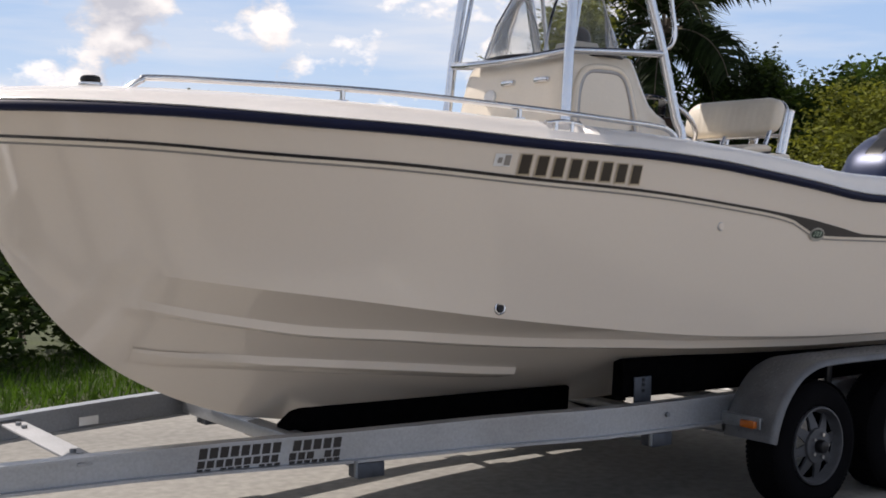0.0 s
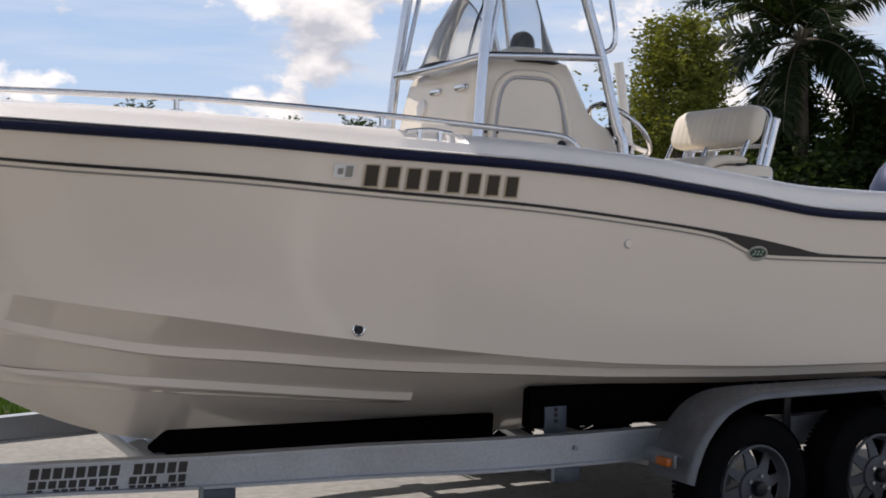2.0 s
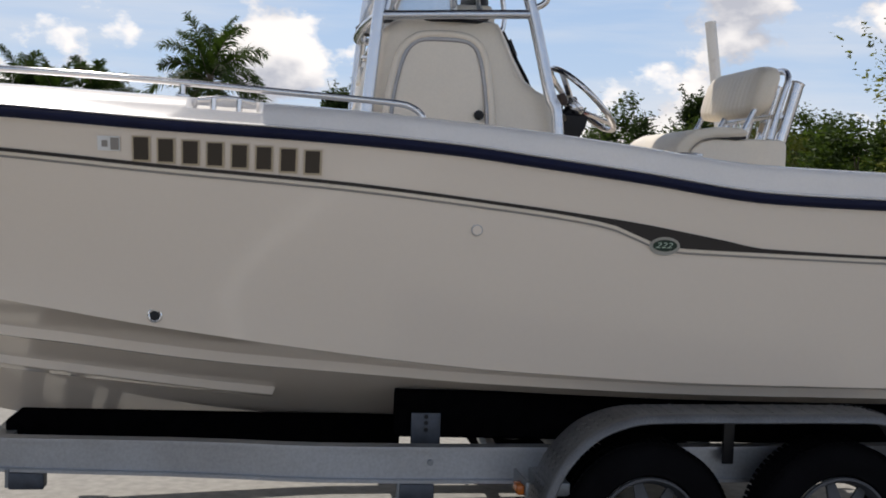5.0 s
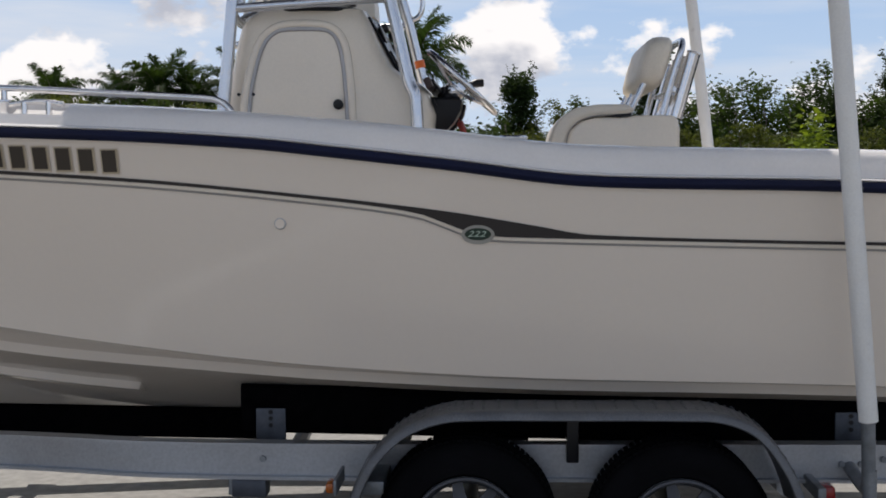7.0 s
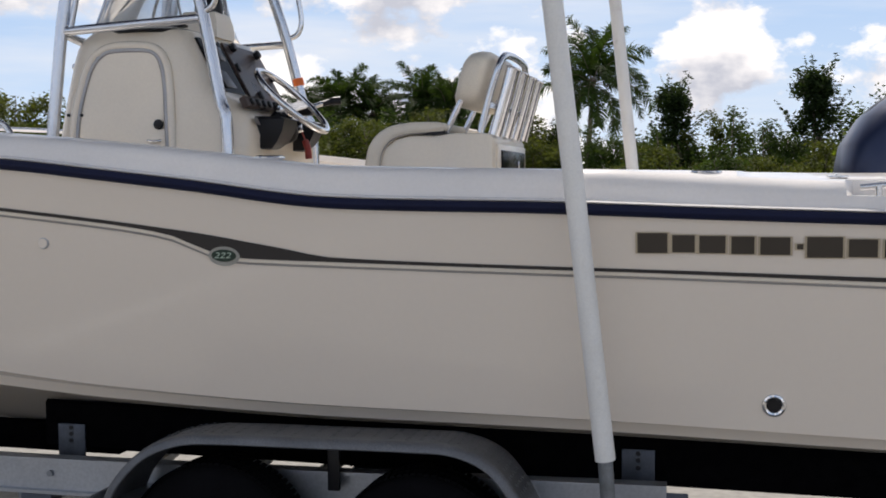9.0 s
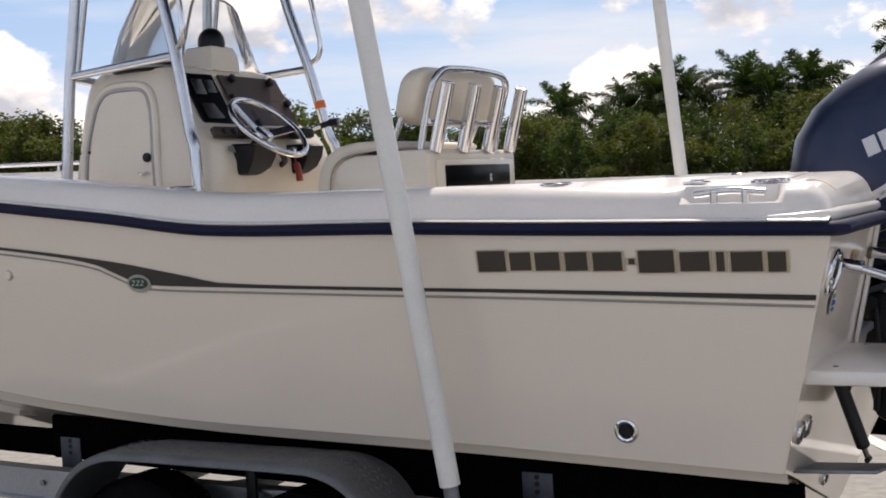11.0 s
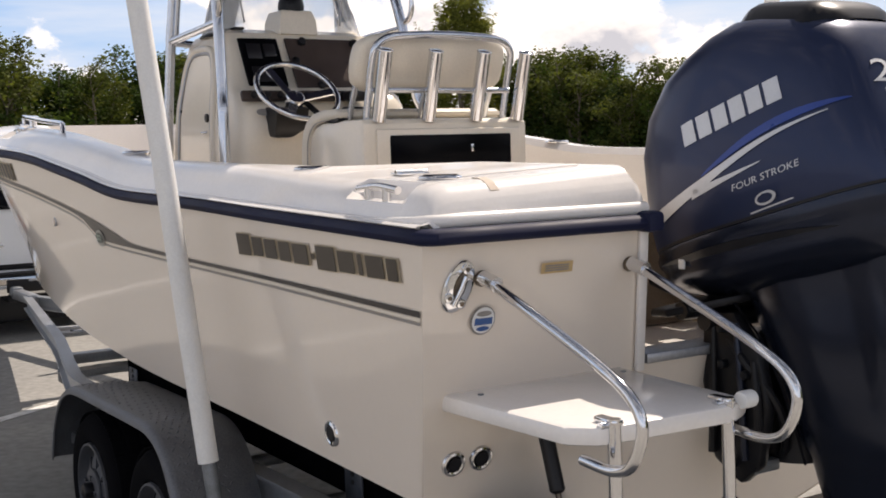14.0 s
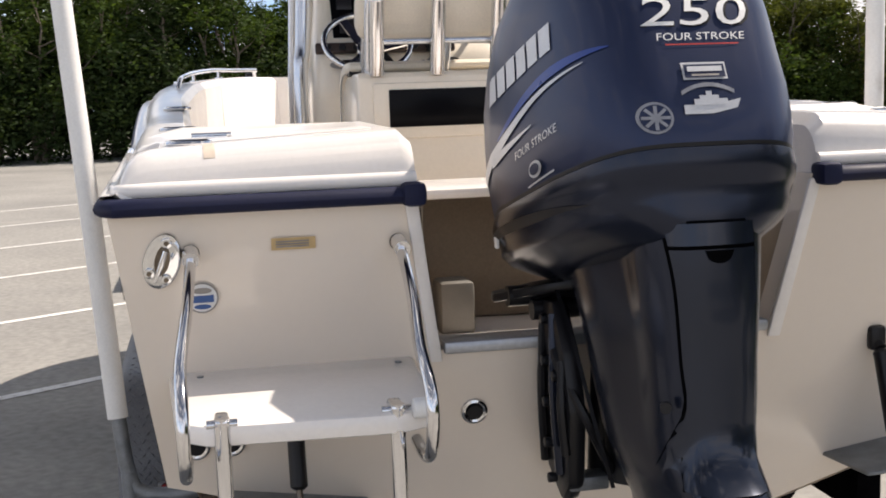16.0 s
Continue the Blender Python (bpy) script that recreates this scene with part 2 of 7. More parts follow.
YELLOW = surface("warning_label", (0.58, 0.41, 0.20), 0.5, var=0.1, scale=30)
DULL = surface("dull_grey_plastic", (0.13, 0.12, 0.105), 0.6, var=0.1, scale=8, fine=0.05)
BRACKET = surface("bracket_steel", (0.075, 0.085, 0.105), 0.5, metal=0.6, var=0.25, scale=14, fine=0.2, bump=0.0006)
WHITE = surface("white_decal", (0.78, 0.78, 0.77), 0.4, var=0.04, scale=10)
AMBER = surface("amber_lens", (0.40, 0.10, 0.010), 0.2, var=0.1, scale=30)
REDLENS = surface("red_lens", (0.26, 0.016, 0.014), 0.18, var=0.1, scale=30)
CHROME = surface("chrome", (0.75, 0.76, 0.77), 0.08, metal=1.0, var=0.05, scale=8)
SUVWHITE = surface("white_car_paint", (0.82, 0.83, 0.84), 0.34, var=0.02, scale=2, fine=0.015, coat=0.25)
CARGLASS = surface("tinted_car_glass", (0.006, 0.007, 0.009), 0.06, var=0.1, scale=2, spec=0.10)
ORANGE = surface("orange_tape", (0.75, 0.16, 0.03), 0.5, var=0.1, scale=20)
ACRYLIC = clear("clear_acrylic", (0.93, 0.95, 0.97))
GASKET = surface("pale_gasket", (0.46, 0.46, 0.48), 0.5, var=0.08, scale=8)
ASPHALT = surface("worn_asphalt", (0.275, 0.266, 0.246), 0.9, var=0.12, scale=0.6, fine=0.16, bump=0.0015, bump_scale=160, alt=(0.192, 0.188, 0.178), alt_at=(0.5, 0.75), alt_scale=0.35)
PAINT = surface("road_paint", (0.72, 0.71, 0.68), 0.75, var=0.1, scale=4, fine=0.2, alt=(0.45, 0.43, 0.40), alt_at=(0.55, 0.7), alt_scale=14)
SOIL = surface("verge_soil", (0.06, 0.075, 0.03), 0.95, var=0.3, scale=2, fine=0.3, bump=0.02, bump_scale=30)
GRASS = leafy("grass_blades", (0.065, 0.13, 0.022))
LEAF = leafy("mangrove_leaves", (0.046, 0.076, 0.019))
LEAF_WARM = leafy("olive_leaves", (0.080, 0.097, 0.024))
LEAF_LIGHT = leafy("light_olive_leaves", (0.150, 0.165, 0.036))
LEAF_DARK = leafy("dark_leaves", (0.030, 0.050, 0.017))
LEAF_BRIGHT = leafy("young_leaves", (0.20, 0.27, 0.03))
PALM_LEAF = leafy("palm_fronds", (0.036, 0.064, 0.016))
PALM_DARK = leafy("dark_palm_fronds", (0.019, 0.032, 0.011))
BARK = surface("bark", (0.16, 0.13, 0.10), 0.9, var=0.3, scale=6, fine=0.3, bump=0.02, bump_scale=40)


# ---- building helpers ----
def curve(points):
    """A smooth function through (x, y) points."""
    xs, ys = [p[0] for p in points], [p[1] for p in points]
    sl = [(ys[i + 1] - ys[i]) / (xs[i + 1] - xs[i]) for i in range(len(xs) - 1)]
    ms = [sl[0]] + [0 if a * b <= 0 else 2 * a * b / (a + b) for a, b in zip(sl, sl[1:])] + [sl[-1]]
    def f(x):
        x = min(max(x, xs[0]), xs[-1])
        i = max(k for k in range(len(xs) - 1) if xs[k] <= x or k == 0)
        h = xs[i + 1] - xs[i]
        s = (x - xs[i]) / h
        return ((2 * s ** 3 - 3 * s * s + 1) * ys[i] + (s ** 3 - 2 * s * s + s) * h * ms[i]
                + (3 * s * s - 2 * s ** 3) * ys[i + 1] + (s ** 3 - s * s) * h * ms[i + 1])
    return f


def spline(points, steps=6):
    """Catmull-Rom through 3D points."""
    pts = [Vector(p) for p in points]
    ext = [pts[0] * 2 - pts[1]] + pts + [pts[-1] * 2 - pts[-2]]
    out = []
    for a, b, c, d in zip(ext, ext[1:], ext[2:], ext[3:]):
        for k in range(steps):
            s = k / steps
            out.append(0.5 * ((2 * b) + (c - a) * s + (2 * a - 5 * b + 4 * c - d) * s * s + (3 * b - a - 3 * c + d) * s ** 3))
    return out + [pts[-1]]


def finish(name, bm, material, parent=None, label="", smooth=40):
    bmesh.ops.remove_doubles(bm, verts=bm.verts, dist=1e-5)
    bmesh.ops.recalc_face_normals(bm, faces=bm.faces)
    me = bpy.data.meshes.new(name)
    bm.to_mesh(me)
    bm.free()
    me.materials.append(material)
    if smooth:
        me.shade_smooth()
        me.set_sharp_from_angle(angle=radians(smooth))
    ob = new(name, me)
    if parent is not None:
        ob.parent = parent
    if label:
        tagged(ob, label=label)
    return ob


def part(name, bm, material, parent, label="", smooth=40):
    return finish(name, bm, material, parent, label, smooth)


def thing(name, label, category, at=(0, 0, 0), group="", kind=""):
    ob = new(name)
    ob.empty_display_size = 0.1
    return tagged(ob, label, category, group, kind)


def loft(rows, wrap=False, bm=None, ends=False):
    bm = bm or bmesh.new()
    vs = [[bm.verts.new(p) for p in row] for row in rows]
    for a, b in zip(vs, vs[1:]):
        n = len(a)
        for i in range(n if wrap else n - 1):
            k = (i + 1) % n
            quad = []
            for v in (a[i], a[k], b[k], b[i]):
                if all((v.co - q.co).length > 1e-6 for q in quad):
                    quad.append(v)
            if len(quad) > 2:
                bm.faces.new(quad)
    if ends:
        for row in (vs[0], vs[-1]):
            bm.faces.new(row)
    return bm


def tube(path, r, n=10, bm=None, ends=True):
    """A round tube along 3D points; r is one radius or one for each point."""
    pts = [Vector(p) for p in path]
    rs = r if isinstance(r, (list, tuple)) else [r] * len(pts)
    up = Vector((0.31, 0.17, 0.93))
    rows = []
    for i, p in enumerate(pts):
        d = (pts[min(i + 1, len(pts) - 1)] - pts[max(i - 1, 0)]).normalized()
        a = (up - d * up.dot(d)).normalized()
        b = d.cross(a)
        up = a
        rows.append([p + (a * math.cos(k * math.tau / n) + b * math.sin(k * math.tau / n)) * rs[i] for k in range(n)])
    return loft(rows, True, bm, ends)


def block(centre, size, bevel=0.0, turn=None, bm=None, segments=2):
    """A box, its edges rounded."""
    own = bmesh.new()
    bmesh.ops.create_cube(own, size=1.0)
    bmesh.ops.scale(own, vec=size, verts=own.verts)
    if bevel:
        bmesh.ops.bevel(own, geom=own.edges[:], offset=bevel, segments=segments, profile=0.5, affect="EDGES")
    if turn is not None:
        bmesh.ops.rotate(own, matrix=turn, verts=own.verts)
    bmesh.ops.translate(own, vec=centre, verts=own.verts)
    return join(bm, own)


def join(bm, own):
    if bm is None:
        return own
    me = bpy.data.meshes.new("tmp")
    own.to_mesh(me)
    own.free()
    bm.from_mesh(me)
    bpy.data.meshes.remove(me)
    return bm


def disc(centre, axis, r, depth, n=24, bm=None, bevel=0.0, r2=None):
    own = bmesh.new()
    bmesh.ops.create_cone(own, cap_ends=True, segments=n, radius1=r, radius2=r if r2 is None else r2, depth=depth)
    if bevel:
        bmesh.ops.bevel(own, geom=[e for e in own.edges if len(e.link_faces) == 2 and any(len(f.verts) > 4 for f in e.link_faces)], offset=bevel, segments=2, profile=0.5, affect="EDGES")
    q = Vector((0, 0, 1)).rotation_difference(Vector(axis))
    bmesh.ops.rotate(own, matrix=q.to_matrix(), verts=own.verts)
    bmesh.ops.translate(own, vec=centre, verts=own.verts)
    return join(bm, own)


def ring(centre, axis, R, r, n=40, m=10, bm=None):
    own = bmesh.new()
    rows = []
    for i in range(n):
        a = i * math.tau / n
        rows.append([((R + r * math.cos(b)) * math.cos(a), (R + r * math.cos(b)) * math.sin(a), r * math.sin(b)) for b in (k * math.tau / m for k in range(m))])
    loft(rows + [rows[0]], True, own)
    bmesh.ops.remove_doubles(own, verts=own.verts, dist=1e-6)
    q = Vector((0, 0, 1)).rotation_difference(Vector(axis))
    bmesh.ops.rotate(own, matrix=q.to_matrix(), verts=own.verts)
    bmesh.ops.translate(own, vec=centre, verts=own.verts)
    return join(bm, own)


def prism(outline, depth, axis, bm=None, bevel=0.0):
    """A flat outline of 3D points, thickened by depth along axis."""
    own = bmesh.new()
    vs = [own.verts.new(p) for p in outline]
    f = own.faces.new(vs)
    out = bmesh.ops.extrude_face_region(own, geom=[f])
    bmesh.ops.translate(own, vec=Vector(axis) * depth, verts=[v for v in out["geom"] if isinstance(v, bmesh.types.BMVert)])
    if bevel:
        bmesh.ops.bevel(own, geom=own.edges[:], offset=bevel, segments=2, profile=0.5, affect="EDGES")
    return join(bm, own)


def lettering(text, size):
    """Flat letters of the built-in font as (points, faces), centred, in metres."""
    cu = bpy.data.curves.new("letters", "FONT")
    cu.body, cu.size, cu.align_x, cu.align_y = text, size, "CENTER", "CENTER"
    cu.resolution_u = 3
    ob = new("letters", cu)
    me = bpy.data.meshes.new_from_object(ob.evaluated_get(bpy.context.evaluated_depsgraph_get()))
    pts, faces = [v.co.copy() for v in me.vertices], [list(p.vertices) for p in me.polygons]
    bpy.data.objects.remove(ob)
    bpy.data.curves.remove(cu)
    bpy.data.meshes.remove(me)
    return pts, faces


def lay(text, size, to_place, squeeze=1.0):
    """Letters laid on a surface: to_place(u, v) gives the point."""
    pts, faces = lettering(text, size)
    bm = bmesh.new()
    vs = [bm.verts.new(to_place(p.x * squeeze, p.y)) for p in pts]
    for f in faces:
        if len(set(f)) == len(f):
            bm.faces.new([vs[i] for i in f])
    return bm


def patch(u0, u1, v0, v1, to_place, nu=4, nv=2, skew=0.0, bm=None):
    """A small rectangle laid on a surface."""
    rows = [[to_place(u0 + (u1 - u0) * i / nu + skew * (v0 + (v1 - v0) * j / nv), v0 + (v1 - v0) * j / nv) for i in range(nu + 1)] for j in range(nv + 1)]
    return loft(rows, bm=bm)


def oval(u, v, a, b, to_place, n=28, bm=None):
    bm = bm or bmesh.new()
    c = bm.verts.new(to_place(u, v))
    rim = [bm.verts.new(to_place(u + a * math.cos(k * math.tau / n), v + b * math.sin(k * math.tau / n))) for k in range(n)]
    for k in range(n):
        bm.faces.new((c, rim[k], rim[(k + 1) % n]))
    return bm


# ---- ground ----
GROUND = -0.05                                         # the hull lines are drawn from a plane 5 cm above the asphalt
bm = bmesh.new()
bmesh.ops.create_grid(bm, x_segments=60, y_segments=60, size=900)
bmesh.ops.translate(bm, vec=(0, 0, GROUND), verts=bm.verts)
tagged(finish("ground", bm, ASPHALT, smooth=0), "worn light grey asphalt of a parking lot", "ground", kind="structure")


def verge_edge(x):
    return 3.25 + 0.33 * (x - 2.4)


bm = loft([[(x, verge_edge(x) + d + 0.12 * noise.noise((x * 0.9, d, 3)), GROUND + z) for d, z in ((0, 0.004), (0.12, 0.045), (1.5, 0.07), (6, 0.09), (26, 0.1))] for x in np.linspace(-9, 32, 60)])
tagged(finish("verge", bm, SOIL), "grass verge of dark soil beside the asphalt", "verge", kind="structure")


def parking_line(x0, y0, y1, label="worn white painted parking line on the asphalt"):
    d = Vector((-0.552, 0.834, 0))
    side = Vector((0.834, 0.552, 0)) * 0.05
    a, b = Vector((x0, 0, GROUND + 0.004)) + d * (y0 / 0.834), Vector((x0, 0, GROUND + 0.004)) + d * (y1 / 0.834)
    rows = [[a.lerp(b, s) - side, a.lerp(b, s) + side] for s in np.linspace(0, 1, 12)]
    tagged(finish("parking_line", loft(rows), PAINT, smooth=0), label, "parking line", "parking lines", "structure")


for x0 in (1.2, -1.85, -5.05, -8.3, -11.8, -15.2):
    parking_line(x0, -7.0, -0.2)
parking_line(8.75, 0.9, 4.9)


# ---- boat: hull lines ----
SHEER_Y = curve([(1.0, 0), (1.02, 0.14), (1.06, 0.28), (1.13, 0.44), (1.22, 0.57), (1.35, 0.71), (1.55, 0.855), (1.8, 0.975), (2.1, 1.065), (2.5, 1.135), (3.0, 1.195), (3.7, 1.235), (4.5, 1.23), (5.5, 1.215), (7.45, 1.19)])
SHEER_Z = curve([(1.0, 1.755), (1.7, 1.735), (2.1, 1.717), (2.6, 1.7), (3.14, 1.671), (3.78, 1.646), (4.2, 1.619), (4.48, 1.589), (4.87, 1.545), (5.35, 1.487), (5.6, 1.478), (6.04, 1.471), (6.6, 1.452), (7.45, 1.428)])
TOP_Z = curve([(1.0, 1.812), (1.5, 1.837), (2.0, 1.832), (2.4, 1.82), (3.2, 1.786), (3.8, 1.76), (4.1, 1.74), (4.5, 1.707), (4.85, 1.669), (5.38, 1.613), (6.04, 1.598), (6.6, 1.589), (7.45, 1.575)])
CHINE_Y = curve([(1.38, 0), (1.5, 0.16), (1.6, 0.29), (1.75, 0.45), (1.94, 0.60), (2.2, 0.735), (2.5, 0.84), (2.85, 0.92), (3.2, 0.98), (3.7, 1.03), (4.2, 1.06), (5.0, 1.085), (6.0, 1.10), (7.28, 1.105)])
CHINE_Z = curve([(1.38, 1.23), (1.6, 1.189), (1.94, 1.117), (2.5, 1.04), (3.2, 0.943), (4.1, 0.843), (4.45, 0.815), (5.26, 0.779), (6.05, 0.769), (7.28, 0.736)])
KEEL_Z = curve([(1.38, 1.23), (1.461, 1.09), (1.536, 0.985), (1.614, 0.898), (1.694, 0.818), (1.791, 0.735), (1.857, 0.695), (2.025, 0.598), (2.114, 0.561), (2.238, 0.518), (2.386, 0.473), (2.7, 0.42), (3.2, 0.385), (4.0, 0.365), (7.28, 0.36)])


def station(s):
    x = 1.38 + 5.90 * s
    xs = 1.0 + 6.45 * s
    return (Vector((x - 0.09 * s ** 8, 0, KEEL_Z(x))), Vector((x, CHINE_Y(x), CHINE_Z(x))), Vector((xs, SHEER_Y(xs), SHEER_Z(xs))))


def side_point(s, u):
    k, c, t = station(s)
    p = 1.0 + 0.95 * max(0.0, 1 - s / 0.5) ** 1.3
    return Vector((c.x + (t.x - c.x) * u, c.y + (t.y - c.y) * u ** p, c.z + (t.z - c.z) * u))


def on_side(x, z, off=0.004):
    """The point of the port topside at x and z, a little proud of it."""
    lo, hi = 0.0, 1.0
    for _ in range(26):
        s = (lo + hi) / 2
        k, c, t = station(s)
        u = min(max((z - c.z) / (t.z - c.z), 0.0), 1.0)
        lo, hi = (s, hi) if side_point(s, u).x < x else (lo, s)
    q = side_point(s, u)
    return Vector((q.x, -q.y - off, z))


boat = thing("boat", "cream centre-console fishing boat with navy rub rail on a trailer", "boat")
STEPS = [(i / 110) ** 1.7 for i in range(111)]
LIP_F = curve([(0.0, 0.30), (0.05, 0.46), (0.08, 0.62), (0.12, 0.70), (0.18, 0.725), (0.25, 0.78), (0.34, 0.815), (0.45, 0.87), (0.6, 0.90), (1.0, 0.92)])
STRAKE_F = curve([(0.08, 0.20), (0.12, 0.35), (0.16, 0.44), (0.2, 0.485), (0.25, 0.515), (0.3, 0.53), (0.372, 0.53)])


def bottom_point(s, f, proud=0.0):
    """A point of the starboard bottom: f runs from the keel to the chine."""
    k, c, t = station(s)
    d = (c - k).normalized() if (c - k).length > 1e-6 else Vector((0, 0, 1))
    q = k.lerp(c, f)
    q.z += 0.03 * math.sin(math.pi * f) * max(0, 1 - s * 3)
    return q + Vector((0, d.z, -d.y)) * proud


rows = []
for s in STEPS:
    k, c, t = station(s)
    w = min(1.0, max(0.0, (s - 0.025) / 0.07))
    f = LIP_F(s)
    half = [bottom_point(s, f * q) for q in (0, 0.2, 0.4, 0.6, 0.8, 0.93)]
    half += [bottom_point(s, f - 0.012, 0.016 * w), bottom_point(s, f, 0.020 * w), bottom_point(s, f + 0.025, -0.010 * w), bottom_point(s, f + (1 - f) * 0.55, -0.012 * w)]
    half += [side_point(s, u) for u in np.linspace(0, 1, 13)]
    soft = 0.5 * max(0.0, 1 - s / 0.095) ** 0.7            # the chine fades into the round of the stem
    for _ in range(8 if soft else 0):
        half = [half[0]] + [b.lerp((a + c) / 2, soft * min(1.0, max(0.0, (15 - i) / 4))) for i, (a, b, c) in enumerate(zip(half, half[1:], half[2:]))] + [half[-1]]
    rows.append([Vector((q.x, -q.y, q.z)) for q in reversed(half)] + half[1:])
for _ in range(40):                                       # fair the forefoot lengthwise
    fair = [list(r) for r in rows]
    for k in range(1, 40):
        f = (STEPS[k] - STEPS[k - 1]) / (STEPS[k + 1] - STEPS[k - 1])
        hold = min(1.0, max(0.0, (0.17 - STEPS[k]) / 0.07))
        n = len(rows[k]) // 2
        for i in range(len(rows[k])):
            w = 0.6 * hold * min(1.0, max(0.0, (16 - abs(i - n)) / 5))
            fair[k][i] = rows[k][i].lerp(rows[k - 1][i].lerp(rows[k + 1][i], f), w)
    rows = fair
bm = loft(rows)
part("hull", bm, HULL, boat, "glossy cream gelcoat hull", smooth=14)

# lifting strakes under the forward bottom
for sign in (-1, 1):
    rows = []
    for i in range(25):
        s = 0.085 + (0.372 - 0.085) * i / 24
        f = STRAKE_F(s)
        h = 0.026 * min(1, i / 7)
        rows.append([Vector((v.x, sign * v.y, v.z)) for v in (bottom_point(s, f + 0.035, -0.002), bottom_point(s, f + 0.012, h), bottom_point(s, f, h), bottom_point(s, f - 0.09, -0.002))])
    rows.append([v + Vector((0.012, 0, 0.03)) for v in rows[-1]])
    part("lifting_strake", loft(rows, ends=False), HULL, boat)


def hull_half(x, z):
    """Half breadth of the shell at x and z, inside the plating."""
    s = min(max((x - 1.38) / 5.90, 0.0), 1.0)
    k, c, t = station(s)
    if z >= c.z + 0.02:
        return -on_side(x, z, 0.0).y
    return max(0.0, c.y * min(1.0, (z - k.z) / max(1e-6, c.z - k.z)) - 0.05)


# deck moulding with gunwales and cockpit liner
def deck_section(s):
    k, c, t = station(s)
    x, b, zs, zt = t.x, t.y, t.z, TOP_Z(t.x)
    if x > 7.37:
        q = (x - 7.37) / 0.08
        zt = zs + 0.04 + (zt - zs - 0.04) * math.sqrt(max(0.0, 1 - q * q))
    blend = min(max((x - 6.70) / 0.05, 0), 1)
    slope_w = 0.105 + 0.06 * min(1, max(0, (4.7 - x) / 0.8)) + 0.135 * min(1, max(0, (3.9 - x) / 1.7))
    slope_w = min(slope_w, 0.42 * b + 0.02)
    inner = max(b - slope_w - 0.105, 0.0) * (1 - blend) + 0.5 * blend
    sole = zt - 0.001 if x < 1.5 else (1.36 if x < 2.9 else 0.95)
    if x > 6.72:
        sole = 0.99
    sole = min(sole, zt - 0.001)
    y = lambda v: max(v, 0.0)
    crown = zt
    zt -= 0.026 * min(1.0, max(0.0, (x - 6.3) / 0.6))
    lift = zt - zs
    out = [(x, y(b + 0.004), zs - 0.02), (x, y(b + 0.004), zs + 0.024), (x, y(b - 0.022), zs + 0.032), (x, y(b - 0.022 - 0.17 * (slope_w - 0.022)), zs + 0.5 * lift + 0.01),
           (x, y(b - 0.022 - 0.34 * (slope_w - 0.022)), zs + 0.78 * lift), (x, y(b - 0.022 - 0.60 * (slope_w - 0.022)), zs + 0.93 * lift), (x, y(b - slope_w), zt)]
    pocket = max(min(max((x - 7.025) / 0.03, 0), max(0, (7.32 - x) / 0.03), 1), min(max((x - 3.25) / 0.025, 0), max(0, (3.515 - x) / 0.025), 1))
    if pocket > 0:                                       # the recess for the stern cleat
        floor = zs + 0.5 * lift + 0.012
        deep = max(0.0, slope_w - 0.105)
        for i, (yy, zz) in ((4, (b - 0.095 - 0.7 * deep, floor)), (5, (b - 0.112 - 0.9 * deep, floor + 0.02)), (6, (b - 0.118 - deep, zt))):
            a = out[i]
            out[i] = (x, a[1] + (yy - a[1]) * pocket, a[2] + (zz - a[2]) * pocket)
    zt = crown
    out += [(x, max(inner + 0.03, 0.0), zt), (x, inner, min(zt - 0.001, zt - 0.03) if sole < zt - 0.05 else zt - 0.0005)]
    for f in (0.25, 0.5, 0.75, 1.0):
        z = out[8][2] + (sole - out[8][2]) * f
        out.append((x, max(0.0, min(inner - 0.02 * f, hull_half(x, z) - 0.05)) if sole < zt - 0.05 else inner * (1 - f) + max(inner - 0.02, 0) * f, z))
    return out[:8] + [(min(px, 7.184 + (pz - 0.36) * 0.25), py, pz) for px, py, pz in out[8:] + [(x, 0, sole)]]


deck_steps = sorted(set(STEPS + [(x - 1.0) / 6.45 for x in (1.499, 1.501, 2.899, 2.901, 6.70, 6.71, 6.72, 6.721, 6.735, 6.75)] + [(7.30 + 0.15 * math.sin(a * math.pi / 20) - 1.0) / 6.45 for a in range(11)] + [(7.37 + 0.08 * math.sin(a * math.pi / 20) - 1.0) / 6.45 for a in range(11)] + [(x - 1.0) / 6.45 for x in (7.02, 7.03, 7.055, 7.29, 7.315, 7.325, 3.249, 3.262, 3.275, 3.49, 3.503, 3.516)]))
rows = []
for s in deck_steps:
    half = [Vector(p) for p in deck_section(s)]
    rows.append([Vector((q.x, -q.y, q.z)) for q in half] + [q for q in reversed(half[:-1])])
part("deck", loft(rows), DECK, boat, "white gelcoat deck moulding", smooth=30)

# transom with the cut-out for the motor
def tr_x(z):
    return 7.19 + (z - 0.36) * 0.25


